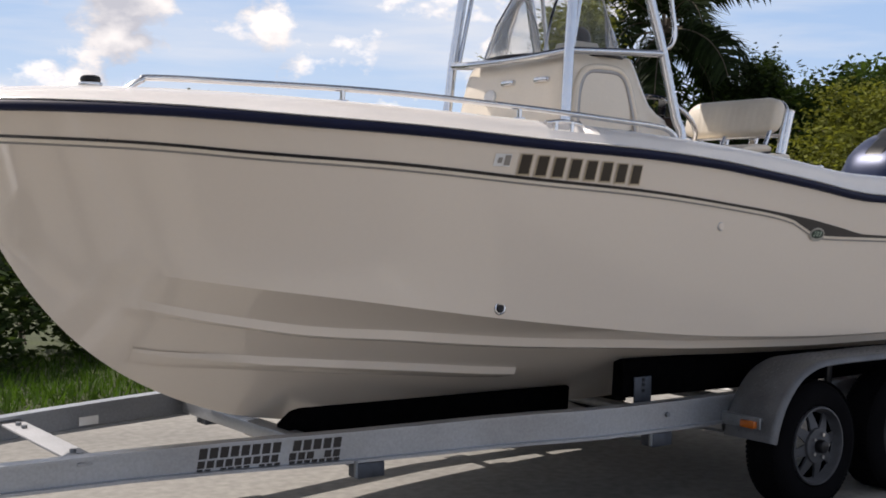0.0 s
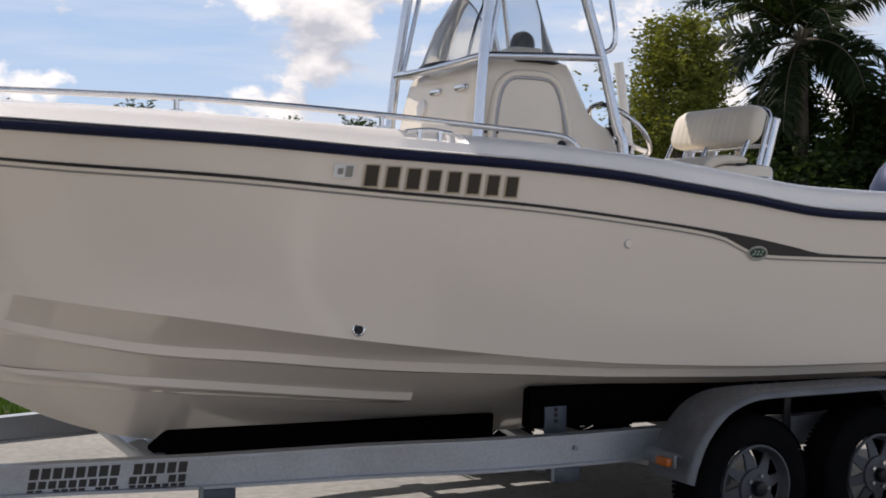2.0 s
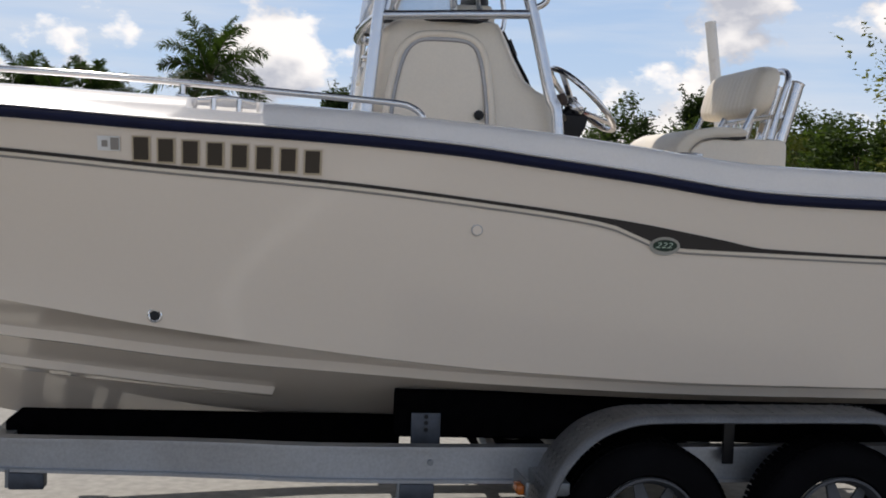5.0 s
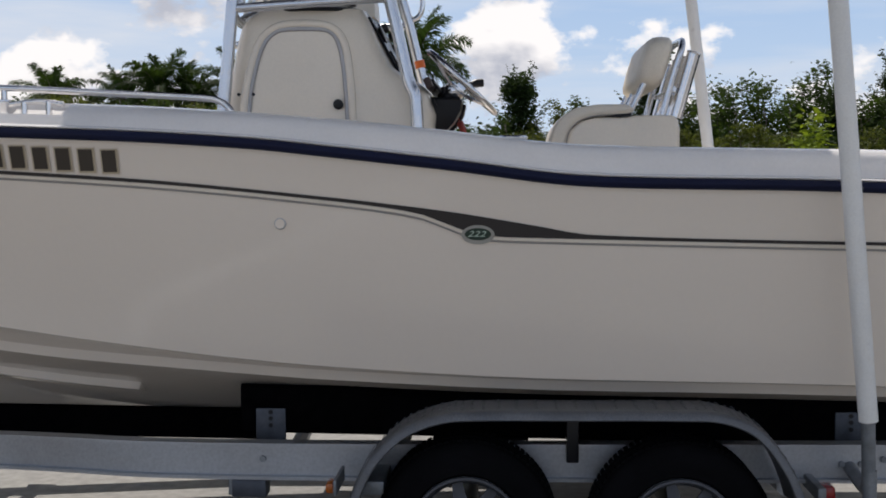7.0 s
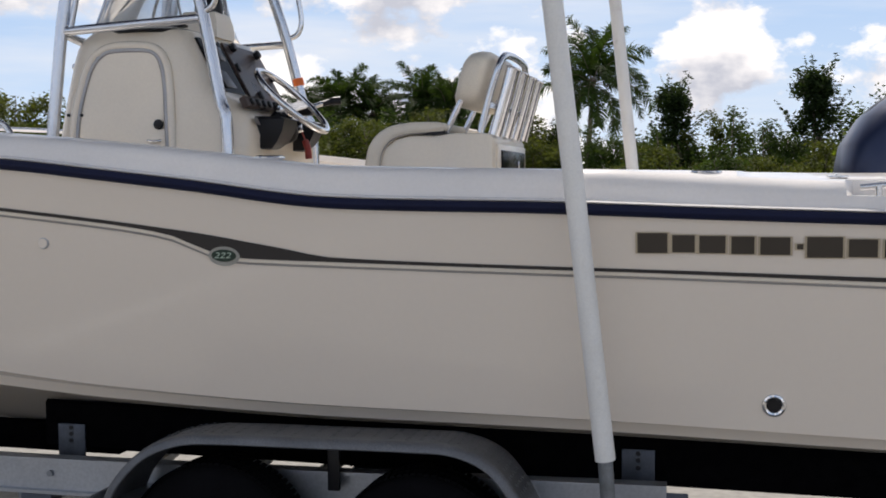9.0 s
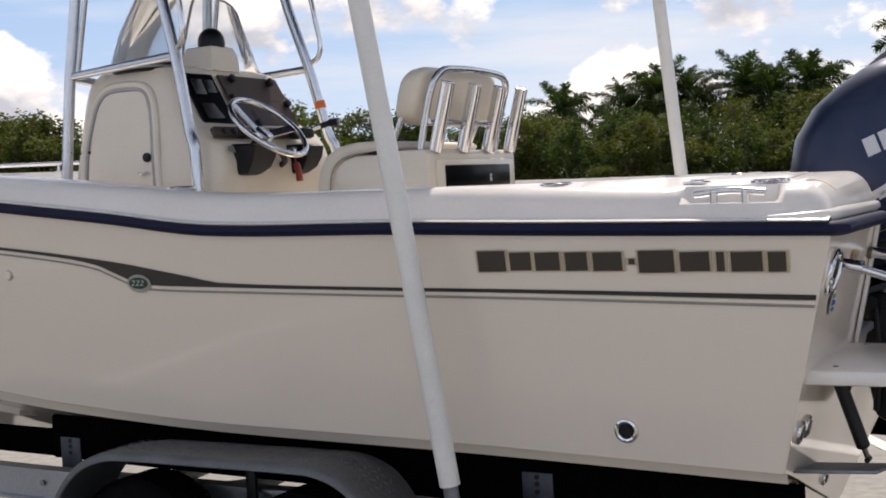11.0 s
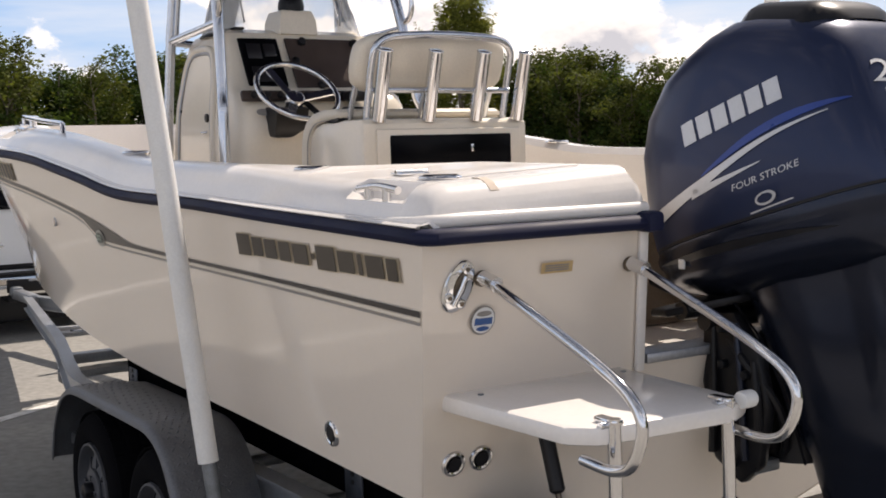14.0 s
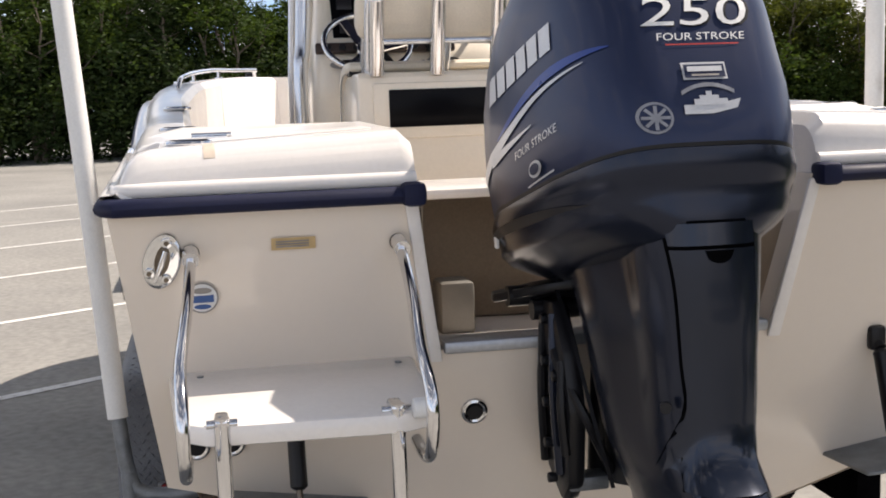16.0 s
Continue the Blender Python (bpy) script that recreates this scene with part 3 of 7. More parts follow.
outline = [(-0.50, 1.43), (-1.192, 1.43), (-1.1035, 0.738), (-1.03, 0.717), (-0.90, 0.674), (0, 0.366), (0.90, 0.674), (1.03, 0.717), (1.1035, 0.738), (1.192, 1.43), (0.478, 1.43), (0.412, 1.04), (-0.44, 1.04)]
bm = prism([(tr_x(z), y, z) for y, z in outline], 0.07, (-1, 0, 0))
part("transom", bm, HULL, boat, "cream transom with a cut-out for the motor", smooth=20)
for (y0, z0, y1, z1), (w0, w1) in (((-0.44, 1.035, -0.505, 1.42), (-0.026, -0.026)), ((0.412, 1.035, 0.478, 1.42), (0.030, 0.026))):
    part("transom_flange", prism([(tr_x(z0), y0 - 0.004 * (1 if w0 > 0 else -1), z0 - 0.02), (tr_x(z0), y0 + w0, z0 - 0.02), (tr_x(z1), y1 + w1, z1), (tr_x(z1), y1 - 0.004 * (1 if w1 > 0 else -1), z1)], 0.012, (1, 0, -0.25), bevel=0.004), DECK, boat, "white edge moulding of the motor well")
part("transom_cap", block((tr_x(1.05) - 0.035, -0.012, 1.045), (0.10, 0.84, 0.03), 0.008), ALU, boat, "grey metal cap on the transom cut-out")
# bulkhead in the brown that carries the shade of the well
part("well_bulkhead", block((6.46, 0, 1.16), (0.07, 1.9, 0.42), 0.02), WELL_SHADED, boat)
part("well_ledge", block((6.63, 0, 1.375), (0.42, 1.0, 0.03), 0.012), DECK, boat)
bm = block((6.86, -0.30, 1.06), (0.13, 0.10, 0.15), 0.015)
part("well_box", bm, DULL, boat, "small pale grey box in the motor well")
# brown plates added over the pale well walls to darken them as shade does
for sign in (-1, 1):
    part("well_lining", prism([(6.78, sign * 0.474, 1.02), (7.325, sign * 0.470, 1.02), (7.405, sign * 0.482, 1.40), (6.78, sign * 0.488, 1.40)], 0.004, (0, -sign, 0)), WELL_SHADED, boat, "thin brown plate that puts shade on the side of the motor well")
    part("well_side", block((6.58, sign * 0.53, 1.17), (0.30, 0.05, 0.40), 0.01), WELL_SHADED, boat)
part("well_clip", block((6.75, -0.44, 1.26), (0.04, 0.05, 0.05), 0.01), STEEL, boat)

# rub rail round the sheer and along both transom stubs
def rail_rows(sign):
    path = []
    for s in STEPS:
        t = station(s)[2]
        path.append(Vector((t.x, sign * t.y, t.z)))
    path += [Vector((7.475, sign * (1.19 - d), SHEER_Z(7.45))) for d in (0.02, 0.15, 0.3, 0.45, 0.6, 0.66)]
    return path


def rail_bm(path, out, half_h, n=7):
    rows = []
    for i, p in enumerate(path):
        d = path[min(i + 1, len(path) - 1)] - path[max(i - 1, 0)]
        side = Vector((d.y, -d.x, 0)).normalized()
        if side.dot(Vector((p.x - 4.6, p.y, 0))) < 0:
            side.negate()
        rows.append([p - side * 0.03 + Vector((0, 0, -half_h))] + [p + side * out * math.cos(a) + Vector((0, 0, half_h * math.sin(a))) for a in np.linspace(-math.pi / 2, math.pi / 2, n)] + [p - side * 0.03 + Vector((0, 0, half_h))])
    return rows


for sign in (-1, 1):
    part("rub_rail", loft(rail_bm(rail_rows(sign), 0.028, 0.0200), ends=True), NAVY, boat, "navy blue vinyl rub rail")
    part("rub_rail_cap", block((7.475, sign * 0.512, 1.43), (0.075, 0.055, 0.055), 0.014), NAVY, boat)
    part("aft_lip", tube(spline([(7.24, sign * 1.186, 1.463), (7.36, sign * 1.178, 1.462), (7.418, sign * 1.160, 1.461), (7.440, sign * 1.12, 1.462), (7.447, sign * 1.04, 1.463), (7.448, sign * 0.85, 1.463), (7.448, sign * 0.50, 1.463)], 6), [0.004, 0.005, 0.006, 0.008, 0.009, 0.010, 0.011, 0.012, 0.013, 0.014, 0.015, 0.016, 0.017] + [0.018] * 60, 12), DECK, boat, "rounded white ridge over the rub rail")
    tri = [Vector((p.x, p.y, p.z + 0.0235)) for p in rail_rows(sign)[:-6]]
    part("rub_rail_bead", loft(rail_bm(tri, 0.014, 0.005, 5)), DECK, boat, "thin white bead over the rub rail")

# ---- stripes and badges on the port topside ----
LINE_Z = curve([(1.05, 1.668), (1.24, 1.653), (1.7, 1.628), (2.03, 1.605), (2.56, 1.58), (3.15, 1.538), (3.8, 1.497), (4.45, 1.434), (4.66, 1.41), (4.9, 1.379), (5.1, 1.346), (5.25, 1.32), (5.34, 1.302), (6.04, 1.28), (6.44, 1.272), (7.41, 1.249)])
LOW_Z = curve([(1.05, 1.658), (1.24, 1.643), (1.7, 1.618), (2.03, 1.594), (2.56, 1.568), (3.15, 1.526), (3.8, 1.485), (4.45, 1.422), (4.66, 1.396), (4.78, 1.374), (4.87, 1.34), (4.95, 1.31), (5.02, 1.296), (5.1, 1.292), (5.32, 1.286), (6.04, 1.269), (6.44, 1.261), (7.41, 1.234)])


def ribbon(x0, x1, top, low, sign=1, n=90):
    rows = []
    for x in np.linspace(x0, x1, n):
        a, b = on_side(x, top(x)), on_side(x, low(x))
        rows.append([Vector((a.x, a.y * sign, a.z)), Vector((b.x, b.y * sign, b.z))])
    return loft(rows)


for sign in (1, -1):
    part("stripe", ribbon(1.12, 7.405, LINE_Z, LOW_Z, sign), STRIPE, boat, "dark stripe that widens amidships")
    part("pale_line", ribbon(1.12, 7.40, lambda x: LOW_Z(x) - 0.003, lambda x: LOW_Z(x) - 0.0115, sign), LINER, boat, "thin white line under the stripe")
    part("pinstripe", ribbon(1.12, 7.40, lambda x: LOW_Z(x) - 0.014, lambda x: LOW_Z(x) - 0.021, sign), PIN, boat, "thin grey pinstripe")


def side_uv(u, v):
    return on_side(u, v, 0.007)


badge = part("badge", oval(4.981, 1.301, 0.058, 0.034, side_uv), BADGE_RIM, boat, "oval dark green model badge with a broad pale rim")
part("badge_field", oval(4.981, 1.303, 0.046, 0.0215, lambda u, v: on_side(u, v, 0.010)), GREEN, badge)
part("badge_number", lay("222", 0.029, lambda u, v: on_side(4.979 + u + 0.45 * v, 1.303 + v, 0.012), 1.45), BADGE_PALE, badge, smooth=0)
# registration characters as plain bars
for i in range(8):
    x = 3.103 + i * 0.0838
    z = 1.588 - (x - 3.103) * 0.046
    part("registration_bar", patch(x - 0.031, x + 0.033, z - 0.045, z + 0.043, lambda u, v: on_side(u, v, 0.005), 3, 2), GOLD, boat)
    part("registration_bar", patch(x - 0.025, x + 0.025, z - 0.038, z + 0.038, lambda u, v: on_side(u, v, 0.008), 3, 2), BROWN, boat, "dark bar in place of a registration character")
part("validation_sticker", patch(2.955, 3.032, 1.577, 1.627, lambda u, v: on_side(u, v, 0.005), 3, 2), WHITE, boat, "small white and blue sticker")
part("sticker_print", patch(3.000, 3.028, 1.581, 1.622, lambda u, v: on_side(u, v, 0.008), 2, 2), PIN, boat)
part("sticker_print", patch(2.970, 2.990, 1.590, 1.612, lambda u, v: on_side(u, v, 0.008), 2, 2), PIN, boat)
# maker's lettering as plain bars
for i, (x0, x1) in enumerate(((6.389, 6.491), (6.498, 6.576), (6.582, 6.670), (6.680, 6.758), (6.768, 6.866), (6.878, 6.905), (6.908, 7.022), (7.031, 7.124), (7.136, 7.166), (7.177, 7.272), (7.279, 7.336))):
    zc = 1.3585 - ((x0 + x1) / 2 - 6.43) * 0.0185
    h = 0.008 if i == 5 else (0.032 if i in (0, 6) else 0.0275)
    part("maker_bar", patch(x0 - 0.003, x1 + 0.003, zc - h - 0.003, zc + h + 0.003, lambda u, v: on_side(u, v, 0.005), 3, 2), GOLD, boat)
    part("maker_bar", patch(x0 + 0.004, x1 - 0.004, zc - h, zc + h, lambda u, v: on_side(u, v, 0.008), 3, 2), BROWN, boat, "dark bar in place of the maker's lettering")


def through_hull(centre, axis, r, name="through_hull"):
    c, a = Vector(centre), Vector(axis).normalized()
    f = part(name, ring(c, a, r, r * 0.29, 28, 8), STEEL, boat, "round stainless through-hull fitting")
    part("bore", disc(c + a * 0.002, a, r * 0.72, 0.014, 20), BLACK, f)


through_hull(on_side(3.144, 0.992, 0.0), (-0.1, -1, 0.1), 0.022)
through_hull(on_side(6.822, 0.838, 0.0), (0, -1, -0.1), 0.030)
through_hull((tr_x(0.84) + 0.004, -1.03, 0.84), (1, 0, -0.25), 0.027)
through_hull((tr_x(0.842) + 0.004, -0.947, 0.842), (1, 0, -0.25), 0.027)
through_hull((tr_x(0.87) + 0.004, -0.352, 0.872), (1, 0, -0.25), 0.027)
through_hull((tr_x(0.56) + 0.004, -0.42, 0.56), (1, 0, -0.25), 0.02)
part("plug", disc(on_side(4.284, 1.340, 0.002), (0, -1, 0), 0.021, 0.008, 20, bevel=0.003), GASKET, boat, "small pale vent ring")
part("plug_eye", disc(on_side(4.284, 1.340, 0.008), (0, -1, 0), 0.017, 0.004, 16), HULL, boat)

# bow rails
RAIL_Y = curve([(1.72, 0.585), (1.77, 0.585), (2.12, 0.73), (2.61, 0.88), (3.19, 0.985), (3.68, 1.035), (4.06, 1.052), (4.12, 1.055)])
RAIL_Z = curve([(1.70, 1.85), (1.76, 1.882), (2.03, 1.877), (2.37, 1.870), (2.77, 1.860), (2.97, 1.852), (3.18, 1.837), (3.43, 1.827), (3.65, 1.809), (3.9, 1.797), (4.03, 1.783), (4.12, 1.76)])
for sign in (-1, 1):
    pts = [(1.65, sign * 0.575, 1.815)] + [(x, sign * RAIL_Y(x), RAIL_Z(x)) for x in (1.725, 1.78, 2.12, 2.61, 3.19, 3.68, 3.98)] + [(4.05, sign * 1.056, 1.775), (4.085, sign * 1.066, 1.748), (4.10, sign * 1.068, 1.715)]
    rail = part("bow_rail", tube(spline(pts, 7), 0.0125), STEEL, boat, "low stainless bow rail")
    for x in (2.45, 3.225):
        part("rail_post", tube([(x, sign * RAIL_Y(x), TOP_Z(x) - 0.02), (x, sign * RAIL_Y(x), RAIL_Z(x))], 0.011), STEEL, rail)
        part("post_foot", disc((x, sign * RAIL_Y(x), TOP_Z(x) + 0.001), (0, 0, 1), 0.025, 0.012, 16, bevel=0.002), STEEL, rail)
    # forward cleat in its recess
    cy, cz = SHEER_Y(3.38) - 0.135, SHEER_Z(3.38) + 0.5 * (TOP_Z(3.38) - SHEER_Z(3.38)) + 0.012
    for dx in (-0.045, 0.045):
        part("cleat_post", disc((3.385 + dx, sign * cy, cz + 0.02), (0, 0, 1), 0.012, 0.05, 12), STEEL, boat)
    part("cleat_horn", tube(spline([(3.285, sign * cy, cz + 0.036), (3.385, sign * cy, cz + 0.046), (3.485, sign * cy, cz + 0.036)], 5), 0.010), STEEL, boat)
    # stern cleat in its recess, rod holders flush in the gunwale
    part("cleat_horn", tube(spline([(7.07, sign * 1.142, 1.533), (7.17, sign * 1.142, 1.541), (7.27, sign * 1.142, 1.533)], 5), 0.010), STEEL, boat)
    for dx in (-0.045, 0.045):
        part("cleat_post", disc((7.17 + dx, sign * 1.142, 1.515), (0, 0, 1), 0.012, 0.05, 12), STEEL, boat)
    for xr, yr, fall in ((7.25, 1.005, 0.022), (6.60, 1.035, 0.011), (5.1, 1.06, 0.0)):
        zr = TOP_Z(xr) - fall
        ro = part("rod_socket", ring((xr, sign * yr, zr + 0.002), (0, 0, 1), 0.050, 0.007, 28, 8), STEEL, boat, "flush stainless rod holder")
        part("socket_bore", disc((xr, sign * yr, zr + 0.008), (0, 0, 1), 0.044, 0.006, 24), BLACK, ro)
    part("deck_lid", block((7.06, sign * 0.77, 1.563), (0.42, 0.40, 0.018), 0.008, turn=Matrix.Rotation(radians(-2.7 * sign), 3, "X")), DECK, boat, "flush white locker lid")
    part("lid_strap", loft([[(x, sign * y, z + h) for y, h in ((0.974, 0.0), (0.974, 0.006), (0.948, 0.006), (0.948, 0.0))] for x, z in ((7.345, 1.553), (7.37, 1.553), (7.395, 1.546), (7.412, 1.535), (7.424, 1.523))], True, ends=True), TAN, boat, "tan webbing strap of the locker lid")
    lh = part("lid_hinge", block((7.02, sign * 0.955, 1.566), (0.06, 0.09, 0.008), 0.003), STEEL, boat, "stainless lid hinge")
    part("hinge_pin", tube([(7.02, sign * 0.90, 1.571), (7.02, sign * 1.0, 1.571)], 0.006), STEEL, lh)
part("bow_light", disc((1.53, -0.60, 1.856), (0, 0, 1), 0.036, 0.03, 20, bevel=0.012), BLACK, boat, "small dark navigation light")
part("light_base", disc((1.53, -0.60, 1.838), (0, 0, 1), 0.042, 0.016, 20, bevel=0.003), STEEL, boat)

# stern fittings
AFT = Vector((1, 0, -0.25)).normalized()


def aft_uv(u, v, off=0.006):
    return Vector((tr_x(v) + off, u, v))


def plate_uv(u, v, off):
    """Across and up the chrome plate, which leans outboard at its foot."""
    return aft_uv(-1.078 + u * 0.975 + v * 0.22, 1.303 - u * 0.12 + v, off)


rows = [[plate_uv(a * math.cos(q), b * math.sin(q), off) for q in (k * math.tau / 36 for k in range(36))] for a, b, off in ((0.043, 0.064, 0.001), (0.043, 0.064, 0.005), (0.040, 0.061, 0.009), (0.036, 0.057, 0.010), (0.030, 0.048, 0.0115), (0.001, 0.001, 0.0125))]
pl = part("shore_plate", loft(rows, True), CHROME, boat, "oval chrome deck plate with three screws")
for u, v in ((0.003, 0.043), (-0.024, -0.028), (0.016, -0.040)):
    sc = part("plate_screw", disc(plate_uv(u, v, 0.014), AFT, 0.0125, 0.008, 18, bevel=0.003), CHROME, pl)
    part("screw_slot", disc(plate_uv(u, v, 0.019), AFT, 0.006, 0.004, 6), STAINED, sc)
part("plate_recess", loft([[plate_uv(0.017 * math.cos(q) * g, 0.034 * math.sin(q) * g + 0.002, off) for q in (k * math.tau / 20 for k in range(20))] for g, off in ((1.0, 0.014), (0.8, 0.0145), (0.02, 0.0145))], True), STAINED, pl, "dark recess of the plate")
part("plate_latch", tube([plate_uv(0.004, 0.026, 0.018), plate_uv(0.0, -0.004, 0.022), plate_uv(-0.008, -0.046, 0.018)], [0.006, 0.007, 0.005], 10), CHROME, pl)
lo = part("round_sticker", oval(-0.995, 1.212, 0.037, 0.037, aft_uv), PIN, boat, "round grey-blue and white sticker")
part("sticker_ring", oval(-0.995, 1.212, 0.033, 0.033, lambda u, v: aft_uv(u, v, 0.008)), WHITE, lo)
part("sticker_field", patch(-0.026, 0.026, -0.011, 0.007, lambda u, v: aft_uv(u - 0.995, v + 1.212, 0.010), 4, 2), DECAL_BLUE, lo)
part("sticker_foot", oval(-0.995, 1.191, 0.019, 0.006, lambda u, v: aft_uv(u, v, 0.010)), DECAL_BLUE, lo)
part("sticker_head", oval(-0.995, 1.229, 0.022, 0.007, lambda u, v: aft_uv(u, v, 0.010)), PIN, lo)
part("sticker_bar", patch(-1.015, -0.975, 1.2185, 1.2225, lambda u, v: aft_uv(u, v, 0.012)), WHITE, lo)
wa = part("warning_label", patch(-0.835, -0.735, 1.314, 1.342, aft_uv), YELLOW, boat, "small faded yellow warning label")
for k in range(3):
    part("label_bar", patch(-0.825, -0.75, 1.320 + 0.006 * k, 1.3235 + 0.006 * k, lambda u, v: aft_uv(u, v, 0.009)), PIN, wa)

# trim tabs and their rams
for sign in (-1, 1):
    tab = part("trim_tab", prism([(7.262, sign * 0.98, 0.718), (7.255, sign * 0.62, 0.660), (7.49, sign * 0.62, 0.672), (7.51, sign * 0.65, 0.680), (7.51, sign * 0.98, 0.732)], 0.010, (0, 0, -1), bevel=0.002), GALV, boat, "grey steel trim tab")
    part("tab_lip", tube([(7.505, sign * 0.65, 0.676), (7.51, sign * 0.98, 0.729)], 0.006, 8), GALV, tab)
    yr = -0.80 if sign < 0 else 0.72
    top, low = Vector((tr_x(0.97) + 0.035, yr, 0.96)), Vector((7.455, yr, 0.722))
    ram = part("tab_ram", tube([top, top.lerp(low, 0.04), top.lerp(low, 0.08), top.lerp(low, 0.84), top.lerp(low, 0.87)], [0.014, 0.022, 0.0205, 0.0205, 0.012], 16), BLACK, tab, "slim black hydraulic ram")
    part("ram_rod", tube([top.lerp(low, 0.85), low], 0.008, 10), STAINED, ram)
    part("ram_pin", tube([low + Vector((0, -0.022, 0)), low + Vector((0, 0.022, 0))], 0.008, 10), BLACK, ram)
    part("ram_foot", block((tr_x(0.98) + 0.012, yr, 0.985), (0.03, 0.045, 0.065), 0.01), BLACK, tab)
    part("ram_clevis", tube([top + Vector((-0.02, 0, 0.012)), top], 0.016, 12), BLACK, tab)

# swim platform with its grab rails
plat = thing("swim_platform", "white moulded swim platform on the transom with stainless grab rails", "swim platform")
bm = prism([(7.30, -1.085, 0.985), (7.80, -1.06, 0.985), (7.86, -1.00, 0.985), (7.88, -0.62, 0.985), (7.84, -0.54, 0.985), (7.30, -0.50, 0.985)], 0.045, (0, 0, 1), bevel=0.014)
part("platform", bm, DECK, plat, "white gelcoat platform")
for y in (-1.01, -0.552):
    part("screw", disc((7.415, y, 1.031), (0, 0, 1), 0.008, 0.004, 12), GALV, plat)
for y0, y1 in ((-1.015, -1.04), (-0.545, -0.586)):
    path = spline([(7.44, y0, 1.32), (7.47, y0, 1.314), (7.70, y0 * 0.6 + y1 * 0.4, 1.238), (7.91, y1, 1.168), (8.0, y1, 1.118), (8.03, y1, 1.06), (8.0, y1, 0.985), (7.94, y1, 0.958), (7.84, y1, 0.962)], 6)
    rail = part("grab_rail", tube(path, 0.0125), STEEL, plat, "bent stainless grab rail")
    part("rail_foot", disc((7.438, y0, 1.318), AFT, 0.020, 0.014, 20, bevel=0.004), STAINED, rail, "tarnished rail socket")
    part("rail_socket", tube([(7.445, y0, 1.32), (7.50, y0, 1.308)], 0.019), STEEL, rail)

ladder = thing("boarding_ladder", "stainless boarding ladder hanging from the swim platform", "ladder")
for y in (-0.97, -0.627):
    leg = part("ladder_leg", tube([(7.862, y, 1.045), (7.866, y, 0.80), (7.87, y, 0.795)], 0.0155), STEEL, ladder)
    part("inner_tube", tube([(7.868, y, 0.80), (7.88, y, 0.42)], 0.0125), STEEL, ladder)
    part("leg_collar", tube([(7.867, y, 0.81), (7.869, y, 0.775)], 0.019), STEEL, leg)
    part("hinge", block((7.842, y, 1.037), (0.070, 0.028, 0.016), 0.006), STEEL, leg)
    part("hinge_pin", tube([(7.85, y - 0.03, 1.03), (7.85, y + 0.03, 1.03)], 0.009), STEEL, leg)
part("hinge_knob", disc((7.87, -0.575, 1.035), (0, 1, 0), 0.021, 0.045, 18, bevel=0.006), WHITE, ladder, "white plastic hinge knob")
for z in (0.745, 0.50):
    part("tread", block((7.875, -0.80, z), (0.045, 0.33, 0.022), 0.006), BLACK, ladder, "black plastic tread")


# ---- console ----
console = thing("centre_console", "cream moulded centre console with a side door and dark displays", "console")


def cons_half(z):
    return 0.46 - max(0, z - 1.75) * 0.13


CONS_F = curve([(0.95, 3.86), (1.8, 3.93), (2.0, 3.965), (2.16, 4.0), (2.22, 4.04), (2.26, 4.14)])
CONS_B = curve([(0.95, 4.80), (1.6, 4.80), (1.80, 4.82), (1.93, 4.76), (1.98, 4.66), (2.2, 4.545), (2.24, 4.52), (2.26, 4.44)])
rows = []
for z in (0.95, 1.2, 1.5, 1.7, 1.8, 1.88, 1.93, 1.96, 2.0, 2.1, 2.16, 2.2, 2.235, 2.255, 2.26):
    f, b, h = CONS_F(z), CONS_B(z), cons_half(z)
    if z > 2.23:
        h -= (z - 2.23) * 2.0
    c, a = (f + b) / 2, (b - f) / 2
    rows.append([Vector((c + a * math.copysign(abs(math.cos(q)) ** 0.22, math.cos(q)), h * math.copysign(abs(math.sin(q)) ** 0.22, math.sin(q)), z)) for q in (k * math.tau / 64 for k in range(64))])
part("body", loft(rows, True, ends=True), CONSOLE, console, "cream gelcoat console body", smooth=35)


def cons_uv(u, v, off=0.0):
    return Vector((u, -cons_half(v) - off, v))


def door_outline(grow):
    return [(4.045 - grow, 1.55), (4.06 - grow, 1.85), (4.085 - grow, 2.0), (4.115 - grow, 2.09 + 0.3 * grow), (4.155 - 0.6 * grow, 2.135 + 0.7 * grow), (4.21, 2.152 + grow), (4.34, 2.152 + grow), (4.395 + 0.6 * grow, 2.135 + 0.7 * grow), (4.425 + grow, 2.09 + 0.3 * grow), (4.445 + grow, 2.0), (4.46 + grow, 1.85), (4.475 + grow, 1.55)]


rim = spline([cons_uv(u, v, 0.004) for u, v in door_outline(0.02)], 5)
part("door_frame", tube(rim, 0.017, 8), CONSOLE, console, "raised cream door surround", smooth=60)
rim2 = spline([cons_uv(u, v, 0.008) for u, v in door_outline(0.0)], 5)
part("door_gasket", tube(rim2, 0.0075, 6), GASKET, console, "pale grey door gasket")
part("door_seal", tube(spline([cons_uv(u, v, 0.010) for u, v in door_outline(-0.008)], 5), 0.0025, 6), PIN, console)
door = part("door", prism([cons_uv(u, v, -0.004) for u, v in door_outline(-0.006)], 0.012, (0, -1, 0)), CONSOLE, console, "cream hatch door", smooth=25)
part("door_latch", disc(cons_uv(4.425, 1.842, 0.012), (0, -1, 0), 0.021, 0.014, 20, bevel=0.004), BLACK, door, "round black latch")
part("door_pull", tube(spline([cons_uv(4.38, 1.775, 0.010), cons_uv(4.41, 1.772, 0.024), cons_uv(4.44, 1.775, 0.010)], 4), 0.006), STEEL, door)
